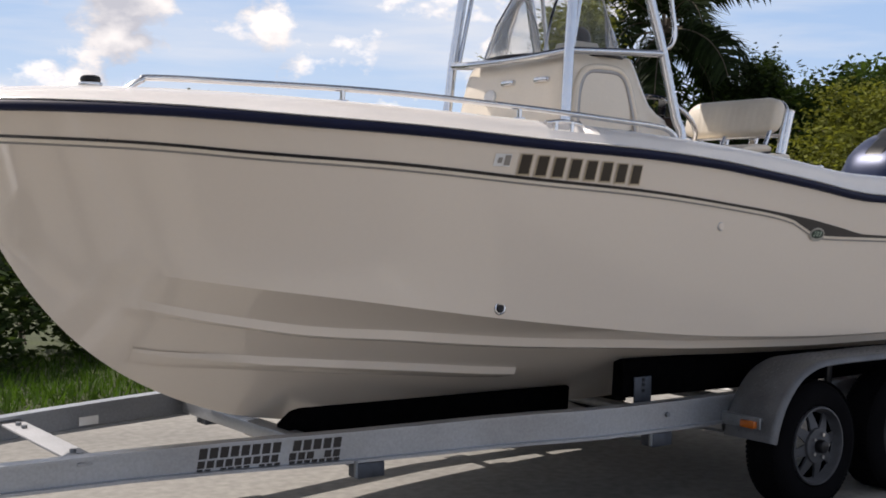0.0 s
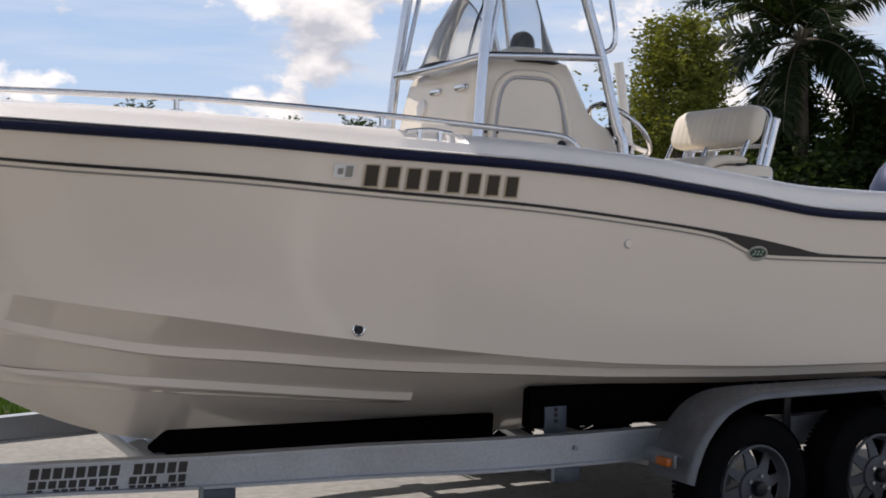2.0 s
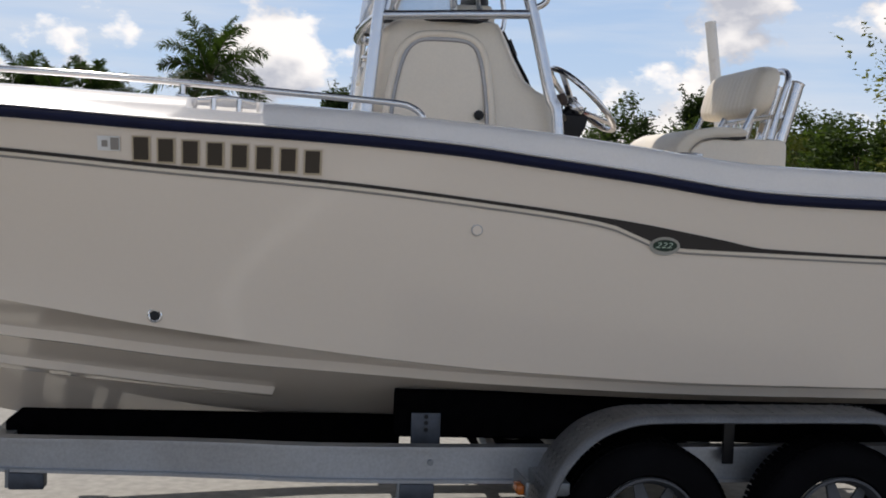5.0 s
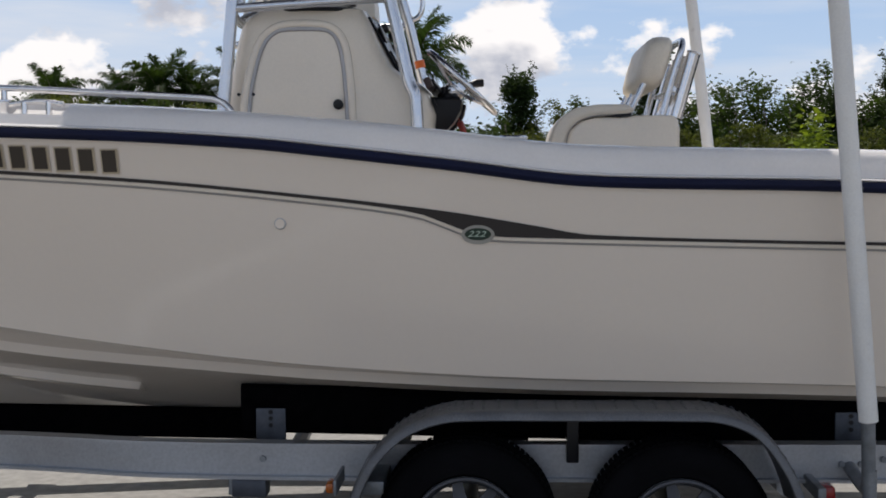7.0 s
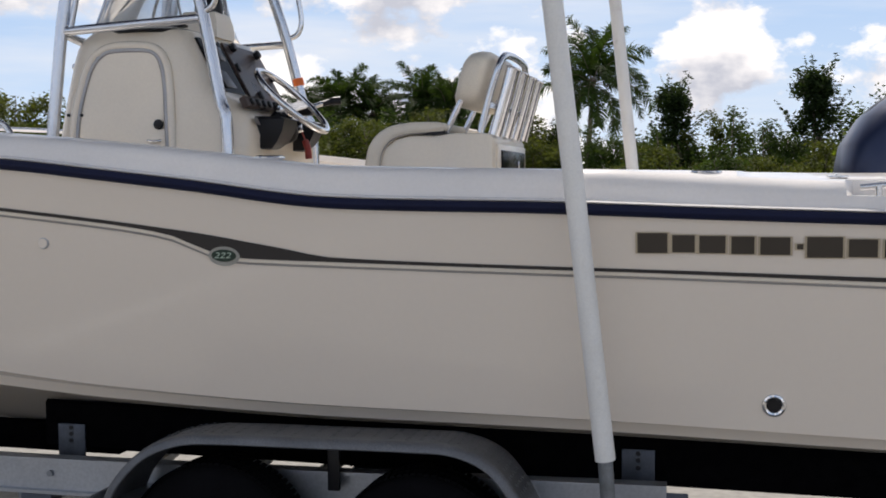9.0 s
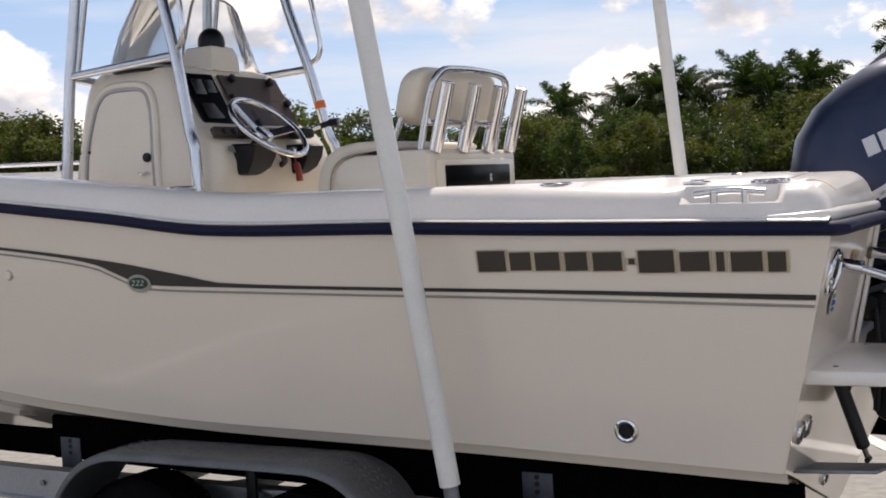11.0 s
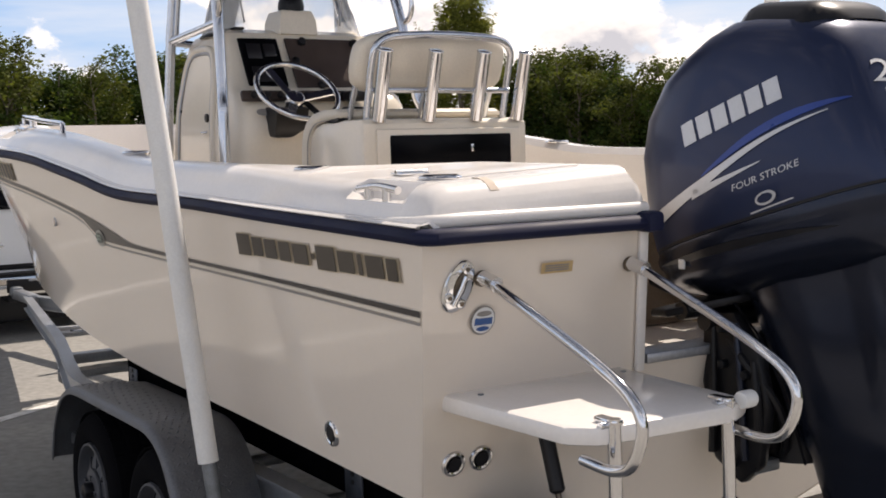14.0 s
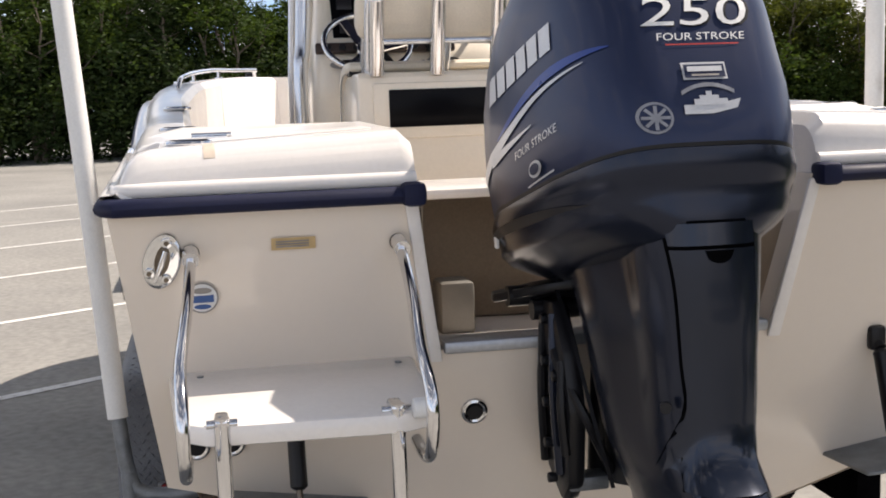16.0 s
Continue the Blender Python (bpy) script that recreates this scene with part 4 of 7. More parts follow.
for u in (4.015, 4.075):
    part("bolt", disc(cons_uv(u, 1.885, 0.01), (0, -1, 0), 0.007, 0.008, 12), BLACK, door)

# dash: upper display face and lower switch shelf


def dash_panel(name, y0, y1, z0, z1, mat, depth=0.012, off=0.006, label=""):
    pts = [(CONS_B(z) + off - 0.11 * max(0.0, abs(y) - 0.20), y, z) for y, z in ((y0, z0), (y1, z0), (y1, z1), (y0, z1))]
    return part(name, prism(pts, depth, (0.9, 0, 0.43), bevel=0.003), mat, console, label, smooth=20)


dash_panel("display", -0.342, -0.150, 1.974, 2.205, SCREEN, label="dark square chart display")
dash_panel("instrument_box", -0.108, 0.350, 1.970, 2.208, SMOKE, label="smoked electronics box cover")
for y, z in ((-0.026, 2.196), (0.255, 2.192), (0.325, 2.09), (-0.082, 2.10), (0.02, 1.985)):
    part("cover_knob", disc((CONS_B(z) + 0.028, y, z), (0.9, 0, 0.43), 0.021, 0.028, 7, bevel=0.005), BLACK, console, "black clamping knob")
for z in (2.03, 2.095):
    part("cover_crease", prism([(CONS_B(z) + 0.0185, 0.05, z), (CONS_B(z) + 0.0185, 0.27, z), (CONS_B(z + 0.004) + 0.0185, 0.27, z + 0.004), (CONS_B(z + 0.004) + 0.0185, 0.05, z + 0.004)], 0.001, (0.9, 0, 0.43)), BLACK, console)
for y0, z0, dy, dz in ((-0.315, 2.11, 0.07, 0.07), (-0.23, 2.12, 0.06, 0.06), (-0.31, 2.0, 0.13, 0.07)):
    part("display_unit", prism([(CONS_B(z) + 0.0175, y, z) for y, z in ((y0, z0), (y0 + dy, z0), (y0 + dy, z0 + dz), (y0, z0 + dz))], 0.006, (0.9, 0, 0.43), bevel=0.002), STRIPE, console, "dark electronic unit behind the glass")
part("switch_panel", block((4.79, -0.125, 1.928), (0.03, 0.63, 0.048), 0.008, turn=Matrix.Rotation(radians(-25), 3, "Y")), SMOKE, console, "dark brown switch panel")
for k in range(9):
    part("switch", disc((4.805, -0.385 + 0.065 * k, 1.932), (0.9, 0, 0.43), 0.017, 0.022, 12, bevel=0.005), BLACK, console, "round black switch")
for name, y0, y1, note in (("engine_panel", -0.332, -0.172, "black instrument pod under the wheel"), ("gauge", 0.06, 0.18, "")):
    rows = [[(x0, a, z), (x1, a, z - 0.004), (x1, b, z - 0.004), (x0, b, z)] for x0, x1, a, b, z in ((4.77, 4.90, y0 + 0.012, y1 - 0.012, 1.878), (4.76, 4.925, y0, y1, 1.868), (4.77, 4.915, y0 + 0.002, y1 - 0.004, 1.82), (4.785, 4.89, y0 + 0.006, y1 - 0.012, 1.775), (4.79, 4.865, y0 + 0.014, y1 - 0.05, 1.748), (4.795, 4.85, y0 + 0.03, y1 - 0.065, 1.742))]
    part(name, loft([[Vector(p) for p in r] for r in rows], True, ends=True), BLACK, console, note, smooth=30)
part("ignition", disc((4.86, 0.03, 1.84), (0.9, 0, 0.3), 0.022, 0.04, 14, bevel=0.005), STEEL, console)
part("oval_badge", oval(-0.345, 1.855, 0.035, 0.016, lambda u, v: Vector((CONS_B(v) + 0.008, u, v))), PIN, console)
part("foot_rest", block((4.84, -0.05, 1.52), (0.16, 0.80, 0.10), 0.03), LINER, console)
part("foot_vent", block((4.925, 0.02, 1.50), (0.01, 0.12, 0.022), 0.003), BLACK, console)
part("throttle_base", block((4.86, 0.10, 1.925), (0.10, 0.09, 0.05), 0.018), BLACK, console, "black throttle binnacle")
part("throttle_stem", tube(spline([(4.87, 0.12, 1.93), (4.90, 0.14, 1.945), (4.93, 0.165, 1.958)], 4), 0.012), STEEL, console)
part("throttle_lever", tube(spline([(4.925, 0.160, 1.954), (4.955, 0.185, 1.966), (5.0, 0.20, 1.972)], 5), [0.014] * 6 + [0.019] * 12), BLACK, console, "black throttle grip")
part("key_float", tube(spline([(4.885, 0.0, 1.82), (4.90, -0.01, 1.79), (4.915, -0.015, 1.75), (4.92, -0.015, 1.705)], 6), [0.004] * 7 + [0.015] * 12), KEYRED, console, "dark red key float hanging from the ignition")
part("column_loom", tube(spline([(4.82, -0.14, 1.90), (4.88, -0.10, 1.84), (4.86, -0.04, 1.80), (4.80, 0.0, 1.78)], 6), 0.014), BLACK, console, "black wiring loom")
# steering wheel
WAX = Vector((0.68, 0, 0.733))
wc = Vector((4.922, -0.225, 1.944))
wheel = part("steering_wheel", ring(wc, WAX, 0.188, 0.0135, 48, 10), STEEL, console, "stainless steering wheel")
part("wheel_hub", disc(wc - WAX * 0.05, WAX, 0.045, 0.05, 24, bevel=0.012), STEEL, wheel)
q = Vector((0, 0, 1)).rotation_difference(WAX)
for a in (90, 210, 330):
    d = q @ Vector((math.cos(radians(a)), math.sin(radians(a)), 0))
    part("spoke", loft([[p + q @ Vector((-math.sin(radians(a)) * w, math.cos(radians(a)) * w, t)) for w, t in ((-0.020, -0.004), (0.020, -0.004), (0.020, 0.004), (-0.020, 0.004))] for p in (wc - WAX * 0.045, wc - WAX * 0.035 + d * 0.06, wc + d * 0.183)], True, ends=True), STEEL, wheel, smooth=20)
part("column", tube([wc - WAX * 0.06, wc - WAX * 0.17], 0.03), BLACK, wheel)
part("compass", loft([[Vector((4.462 + r * math.cos(a), -0.02 + r * math.sin(a), z + 0.072)) for a in (k * math.tau / 24 for k in range(24))] for r, z in ((0.062, 2.275), (0.064, 2.30), (0.060, 2.325), (0.050, 2.345), (0.034, 2.360), (0.016, 2.367), (0.002, 2.369))], True, ends=True), BLACK, console, "domed black compass on top", smooth=60)
part("compass_base", loft([[Vector((4.45 + sx * a, -0.02 + sy * b, z)) for sx, sy in ((-1, -1), (1, -1), (1, 1), (-1, 1))] for a, b, z in ((0.09, 0.10, 2.235), (0.088, 0.095, 2.30), (0.075, 0.080, 2.345), (0.068, 0.072, 2.350))], True, ends=True), LINER, console, "tan compass pedestal", smooth=30)
part("console_top_trim", block((4.28, -0.30, 2.262), (0.40, 0.05, 0.012), 0.004), BLACK, console)
# forward face: hatch lights and a bow seat hump
for y in (-0.28, -0.02):
    part("front_light", block((3.985, y, 2.10), (0.05, 0.10, 0.03), 0.01), STEEL, console)
part("front_seat", block((3.72, 0, 1.56), (0.34, 0.66, 0.42), 0.05), VINYL, console, "cream cushion on the forward console seat")
part("front_lamp", disc((3.97, 0.12, 2.03), (-1, 0, 0.2), 0.045, 0.03, 20, bevel=0.008), WHITE, console)

# windshield of clear acrylic
rows = []
for z, g in ((2.235, 0.0), (2.33, -0.035), (2.43, -0.075), (2.52, -0.13), (2.60, -0.18), (2.64, -0.22)):
    row = []
    for k in range(25):
        a = radians(-118 + 236 * k / 24)
        row.append(Vector((4.30 - (0.36 + g * 0.8) * math.cos(a) + (-g) * 0.25, (0.405 + g * 0.55) * math.sin(a) * (1 - 0.05 * math.cos(a)), 2.235 + (z - 2.235) * max(0.02, 1 - abs(k / 12 - 1) ** 5) ** 0.5)))
    rows.append(row)
ws = part("windshield", loft(rows), ACRYLIC, console, "curved clear acrylic windshield", smooth=80)
ws.visible_shadow = False
part("windshield_edge", tube(rows[-1], 0.005, 6), GASKET, console, "pale edge of the windshield")
part("windshield_foot", tube(rows[0], 0.008, 6), BLACK, console)
for k in (8, 16):
    part("windshield_stay", tube([r[k] for r in rows], 0.008, 8), STEEL, console)

console.matrix_world = pose(-0.030, -0.015, -0.047)

# ---- t-top frame of bent tube ----
ttop = thing("t_top_frame", "brushed aluminium tube frame of the boat's T-top round the console", "frame")
for sign in (-1, 1):
    y = lambda a: sign * a
    part("front_leg", tube([(3.86, y(0.50), 1.0), (3.925, y(0.495), 1.75), (3.965, y(0.475), 2.2), (4.02, y(0.45), 2.62), (4.06, y(0.44), 2.98)], 0.0255, 14), ALU_TUBE, ttop)
    part("aft_leg", tube(spline([(4.725, y(0.53), 1.0), (4.72, y(0.528), 1.74), (4.682, y(0.512), 1.90), (4.60, y(0.485), 2.25), (4.50, y(0.46), 2.60), (4.45, y(0.45), 2.98)], 5), 0.0255, 14), ALU_TUBE, ttop)
    part("side_bar", tube([(3.962, y(0.475), 2.185), (4.30, y(0.48), 2.205), (4.61, y(0.49), 2.22)], 0.019, 12), ALU_TUBE, ttop)
    part("grab_loop", tube(spline([(4.60, y(0.485), 2.24), (4.655, y(0.50), 2.27), (4.672, y(0.505), 2.34), (4.655, y(0.50), 2.46), (4.63, y(0.495), 2.60), (4.60, y(0.48), 2.75)], 6), 0.013), STEEL, ttop, "stainless grab handle")
    part("inner_brace", tube([(4.0, y(0.46), 2.21), (4.16, y(0.44), 2.98)], 0.013), ALU_TUBE, ttop)
    part("top_bar", tube([(4.06, y(0.44), 2.98), (4.45, y(0.45), 2.98)], 0.0255, 14), ALU_TUBE, ttop)
part("front_bar", tube(spline([(3.962, -0.475, 2.185), (3.93, -0.25, 2.17), (3.92, 0, 2.165), (3.93, 0.25, 2.17), (3.962, 0.475, 2.185)], 6), 0.019, 12), ALU_TUBE, ttop)
canopy = [[Vector((x, y, 3.01 + 0.05 * (1 - (y / 0.86) ** 2))) for y in np.linspace(-0.86, 0.86, 9)] for x in np.linspace(3.2, 5.85, 8)]
part("canopy", loft([r + [v - Vector((0, 0, 0.03)) for v in reversed(r)] for r in canopy], True, ends=True), NAVY, ttop, "canopy stretched over the frame", smooth=40)
part("tape", tube([(4.659, 0.501, 2.02), (4.651, 0.499, 2.055)], 0.0275, 14), ORANGE, ttop, "band of orange tape")

# ---- leaning post with rod holders ----
post = thing("leaning_post", "cream leaning post seat with backrest and four steel rod holders", "boat seat")
prof = [(5.335, 0.95), (5.80, 0.95), (5.80, 1.755), (5.78, 1.772), (5.62, 1.772), (5.60, 1.768), (5.46, 1.766), (5.40, 1.752), (5.355, 1.715), (5.338, 1.66)]
part("cabinet", prism([(x, -0.383, z) for x, z in prof], 0.770, (0, 1, 0), bevel=0.012), CONSOLE, post, "cream fibreglass cabinet", smooth=25)
cu = [(5.275, 1.50), (5.275, 1.66), (5.290, 1.725), (5.325, 1.772), (5.38, 1.802), (5.47, 1.815), (5.585, 1.815), (5.615, 1.803), (5.618, 1.788), (5.60, 1.776), (5.47, 1.771), (5.405, 1.757), (5.36, 1.72), (5.342, 1.66), (5.340, 1.50)]
part("seat_cushion", prism([(x, -0.393, z) for x, z in cu], 0.785, (0, 1, 0), bevel=0.014), VINYL, post, "rolled cream vinyl cushion", smooth=60)
part("cushion_seam", tube(spline([(x, -0.394, z) for x, z in ((5.340, 1.50), (5.343, 1.66), (5.361, 1.72), (5.406, 1.757), (5.47, 1.771), (5.53, 1.774))], 5), 0.0025, 6), PIN, post)
# the gap's shade is a solid black wedge
part("seat_slot", prism([(5.50, -0.388, 1.771), (5.56, -0.388, 1.763), (5.61, -0.388, 1.772), (5.605, -0.388, 1.785)], 0.05, (0, 1, 0)), BLACK, post, "black wedge for the shade in the gap under the cushion")
op = part("locker_frame", block((5.802, 0.010, 1.640), (0.02, 0.68, 0.19), 0.008), CONSOLE, post)
part("locker_window", block((5.812, 0.011, 1.648), (0.012, 0.568, 0.128), 0.004), SCREEN, op, "dark smoked locker door")
part("locker_latch", block((5.822, 0.10, 1.66), (0.008, 0.014, 0.03), 0.003), STEEL, op)
part("locker_badge", block((5.816, 0.25, 1.565), (0.006, 0.03, 0.02), 0.002), PIN, op)
# backrest: tufted pad between hoop tubes
rows = []
for i in range(57):
    y = -0.370 + 0.69 * i / 56
    e = min(1.0, min(y + 0.370, 0.32 - y) / 0.12)
    edge = math.sqrt(max(0.0, 1 - (1 - e) ** 2))
    tuft = 0.0035 * abs(math.sin(i * math.pi / 4))
    row = []
    for k in range(16):
        a = k * math.tau / 16
        zz = 1.975 + (0.045 + 0.061 * edge) * math.copysign(abs(math.sin(a)) ** 0.5, math.sin(a))
        xx = 5.715 + (0.028 + 0.034 * edge + (tuft if math.cos(a) < 0 else 0)) * math.copysign(abs(math.cos(a)) ** 0.7, math.cos(a)) + (zz - 2.0) * 0.30
        row.append(Vector((xx, y, zz)))
    rows.append(row)
part("backrest", loft(rows, True, ends=True), VINYL, post, "tufted cream vinyl backrest", smooth=50)
hoop = spline([(5.74, -0.335, 1.775), (5.765, -0.335, 1.87), (5.795, -0.335, 1.97), (5.815, -0.325, 2.025), (5.826, -0.27, 2.060), (5.83, -0.15, 2.070), (5.83, -0.01, 2.073), (5.83, 0.13, 2.070), (5.826, 0.245, 2.060), (5.815, 0.300, 2.025), (5.795, 0.310, 1.97), (5.765, 0.310, 1.87), (5.74, 0.310, 1.775)], 6)
part("hoop", tube(hoop, 0.0145, 10), ALU_TUBE, post, "bent aluminium hoop behind the backrest")
part("cross_bar", tube([(5.785, -0.335, 1.875), (5.785, 0.310, 1.875)], 0.011), ALU_TUBE, post)
for y in (-0.335, -0.012, 0.310):
    part("strut", tube([(5.60, y, 1.775), (5.68, y, 1.93)], 0.012), ALU_TUBE, post)
for y in (-0.313, -0.088, 0.137, 0.343):
    h = part("rod_holder", tube([(5.795, y, 1.765), (5.868, y, 2.012)], 0.0275, 18, ends=False), STEEL, post, "polished open rod holder tube")
    part("holder_lip", ring((5.868, y, 2.012), (0.283, 0, 0.959), 0.027, 0.004, 24, 8), STEEL, h)
    part("holder_bore", disc((5.860, y, 1.985), (0.283, 0, 0.959), 0.024, 0.01, 18), BLACK, h)
    part("holder_bolt", tube([(5.80, y, 1.89), (5.84, y, 1.89)], 0.006), STEEL, h)


post.matrix_world = pose(-0.02, -0.022, -0.150) @ Matrix.Diagonal((1, 1, 1.07, 1))


# ---- outboard motor ----
motor = thing("outboard_motor", "dark blue-grey four-stroke outboard motor with silver decals", "outboard motor")
SEC = [(1.285, 1.53, 7.14, 7.955, 0.308), (1.38, 1.558, 7.115, 7.95, 0.318), (1.48, 1.60, 7.105, 7.935, 0.320), (1.57, 1.65, 7.092, 7.918, 0.317), (1.68, 1.72, 7.112, 7.880, 0.306),
       (1.79, 1.79, 7.18, 7.848, 0.291), (1.852, 1.850, 7.255, 7.815, 0.271), (1.905, 1.898, 7.335, 7.782, 0.243), (1.942, 1.928, 7.41, 7.745, 0.205), (1.956, 1.942, 7.47, 7.69, 0.13)]


def body_ring(zf, zb, xf, xb, hw, n=64, p=3.3, pr=4.2):
    c, a = (xf + xb) / 2, (xb - xf) / 2
    out = []
    for k in range(n):
        t = k * math.tau / n
        e = pr if math.cos(t) > 0 else p
        x = c + a * math.copysign(abs(math.cos(t)) ** (2 / e), math.cos(t))
        y = hw * math.copysign(abs(math.sin(t)) ** (2 / e), math.sin(t))
        y *= 1 - 0.30 * max(0, (x - c + 0.25 * a) / (1.25 * a)) ** 1.1
        out.append(Vector((x, y, zf + (zb - zf) * (x - xf) / (xb - xf))))
    return out


def shell(ob):
    return BVHTree.FromPolygons([v.co for v in ob.data.vertices], [p.vertices[:] for p in ob.data.polygons])


def laid_back(tree, y, z, off):
    hit = tree.ray_cast(Vector((9.5, y, z)), Vector((-1, 0, 0)))
    return hit[0] + Vector((1, 0, 0)) * off if hit[0] else Vector((7.9, y, z))


def laid_side(tree, x, z, off):
    hit = tree.ray_cast(Vector((x, -2, z)), Vector((0, 1, 0)))
    return hit[0] + Vector((0, -1, 0)) * off if hit[0] else Vector((x, -0.3, z))


cowl = part("cowl", loft([body_ring(*s) for s in SEC], True, ends=True), COWL, motor, "glossy blue-grey metallic cowl", smooth=50)
COWL_TREE = shell(cowl)


def cowl_back(y, z, off=0.004):
    return laid_back(COWL_TREE, y, z, off)


def cowl_side(x, z, off=0.004):
    return laid_side(COWL_TREE, x, z, off)


# lower pan: a flared skirt under the seam, a fold, then the belly that runs down to the leg
pan = [(1.275, 1.522, 7.153, 7.958, 0.3125), (1.254, 1.498, 7.150, 7.963, 0.317), (1.236, 1.476, 7.155, 7.962, 0.314), (1.225, 1.458, 7.168, 7.955, 0.303), (1.213, 1.442, 7.172, 7.952, 0.299),
       (1.199, 1.420, 7.176, 7.955, 0.299), (1.182, 1.396, 7.192, 7.960, 0.280), (1.172, 1.375, 7.225, 7.962, 0.246), (1.166, 1.358, 7.28, 7.962, 0.208), (1.165, 1.34, 7.36, 7.96, 0.175)]
pan_ob = part("lower_pan", loft([body_ring(*s) for s in pan], True, ends=True), COWL_GREY, motor, "dark grey lower pan", smooth=60)
part("seam", loft([body_ring(1.286, 1.531, 7.146, 7.9565, 0.3105), body_ring(1.277, 1.523, 7.146, 7.9565, 0.3105)], True), BLACK, motor, "dark seam round the cowl")
mid = [(1.30, 1.395, 7.34, 7.960, 0.190), (1.235, 1.31, 7.38, 7.968, 0.182), (1.15, 1.20, 7.44, 7.972, 0.170), (1.07, 1.10, 7.47, 7.974, 0.158), (1.0, 1.02, 7.50, 7.978, 0.152), (0.93, 0.94, 7.52, 7.984, 0.142),
       (0.88, 0.885, 7.53, 8.0, 0.135), (0.84, 0.83, 7.55, 8.08, 0.125), (0.79, 0.775, 7.57, 8.09, 0.11), (0.74, 0.73, 7.60, 8.0, 0.085), (0.55, 0.55, 7.66, 7.98, 0.06), (0.42, 0.42, 7.70, 8.0, 0.05)]


def leg_ring(zf, zb, xf, xb, hw, n=60):
    """Leg section: a flat rear face and a shallow hollow down each side."""
    out = []
    for q in body_ring(zf, zb, xf, xb, hw, n, 3.4, 4.0):
        f = (q.x - xf) / (xb - xf)
        deep = 0.16 * math.exp(-((f - 0.66) / 0.13) ** 2) * min(1, max(0, (zf - 0.85) / 0.2))
        out.append(Vector((q.x, q.y * (1 - deep), q.z)))
    return out


leg = part("midsection", loft([leg_ring(*s) for s in mid], True, ends=True), COWL_GREY, motor, "dark grey leg housing", smooth=55)
LEG_TREE, PAN_TREE = shell(leg), shell(pan_ob)
PANEL_W = curve([(0.84, 0.108), (0.933, 0.092), (0.98, 0.076), (1.02, 0.070), (1.06, 0.074), (1.245, 0.086), (1.349, 0.101), (1.38, 0.105)])
PANEL_R = curve([(0.84, 0.066), (1.02, 0.072), (1.19, 0.079), (1.38, 0.076)])
rows = [[laid_back(LEG_TREE, y, z, 0.007) for y in np.linspace(-PANEL_W(z), PANEL_R(z), 9)] for z in np.linspace(0.845, 1.32, 16)]
rear = part("rear_panel", loft(rows), PANEL, motor, "blue-grey rear cover panel", smooth=60)
rows = [[laid_back(LEG_TREE, y, z, 0.008) for y in np.linspace(-PANEL_W(z), PANEL_R(z), 9)] for z in np.linspace(1.328, 1.372, 4)]
part("rear_panel", loft(rows), PANEL, motor, "blue-grey upper cover strip", smooth=60)
rows = [[laid_back(LEG_TREE, y, z, 0.003) for y in np.linspace(-PANEL_W(z) - 0.0045, PANEL_R(z) + 0.0045, 9)] for z in np.linspace(0.842, 1.377, 16)]
part("panel_joint", loft(rows), CARPET, motor, "dark joint round the rear panels", smooth=60)
part("rear_slot", loft([[laid_back(LEG_TREE, y, 1.318 - 0.026 * math.sqrt(max(0, 1 - (y / 0.03) ** 2)) * f, 0.011) for y in np.linspace(-0.03, 0.03, 9)] for f in (0, 0.5, 1)]), CARPET, motor, "black slot in the rear panel")
part("side_plug", disc((7.965, -0.112, 1.008), (0.9, -0.4, 0), 0.012, 0.014, 14), BLACK, motor)
part("ventilation_plate", prism([(7.52, -0.10, 0.60), (8.08, -0.12, 0.58), (8.14, 0, 0.578), (8.08, 0.12, 0.58), (7.52, 0.10, 0.60)], 0.016, (0, 0, -1), bevel=0.004), COWL_GREY, motor)
part("gearcase", tube([(7.58, 0, 0.34), (7.62, 0, 0.34), (7.74, 0, 0.34), (7.95, 0, 0.33), (8.10, 0, 0.325)], [0.01, 0.045, 0.062, 0.06, 0.045], 18), COWL_GREY, motor)
part("skeg", prism([(7.70, -0.01, 0.30), (8.05, -0.01, 0.29), (8.06, -0.01, 0.13), (7.92, -0.01, 0.12)], 0.02, (0, 1, 0)), COWL_GREY, motor)
# moulded hollow and side hatch of the pan; the fold's shade is a black strip
HOL = curve([(7.20, 1.252), (7.35, 1.290), (7.55, 1.345), (7.75, 1.392), (7.86, 1.41)])
part("pan_fold", loft([[laid_side(PAN_TREE, x, HOL(x) + w, 0.003), laid_side(PAN_TREE, x, HOL(x) - w, 0.003)] for x, w in zip(np.linspace(7.26, 7.84, 26), [0.0005 + 0.011 * math.sin(math.pi * i / 25) for i in range(26)])]), BLACK, motor, "black strip for the shade in the fold of the lower pan", smooth=60)
# black strip up the front of the cowl that swells into the intake lens on the crown
rows = []
for i in range(33):
    f = i / 32
    x = 7.15 + 0.60 * f
    lens = max(0.0, min(1.0, (f - 0.34) / 0.22)) * min(1.0, 9 * (1 - f)) ** 0.6
    w = 0.085 + 0.095 * lens
    row = []
    for j in range(13):
        y = w * (j / 6 - 1)
        hit = COWL_TREE.ray_cast(Vector((x, y, 3)), Vector((0, 0, -1)))
        z = hit[0].z if hit[0] else 1.6
        row.append(Vector((x, y, z - 0.006 + (0.012 + 0.034 * lens) * (1 - (j / 6 - 1) ** 8) * min(1, 8 * f))))
    rows.append(row)
part("air_scoop", loft(rows), SCOOP, motor, "black air intake on the crown", smooth=60)
part("cowl_handle", block((7.13, -0.08, 1.53), (0.05, 0.08, 0.03), 0.01), BLACK, motor)
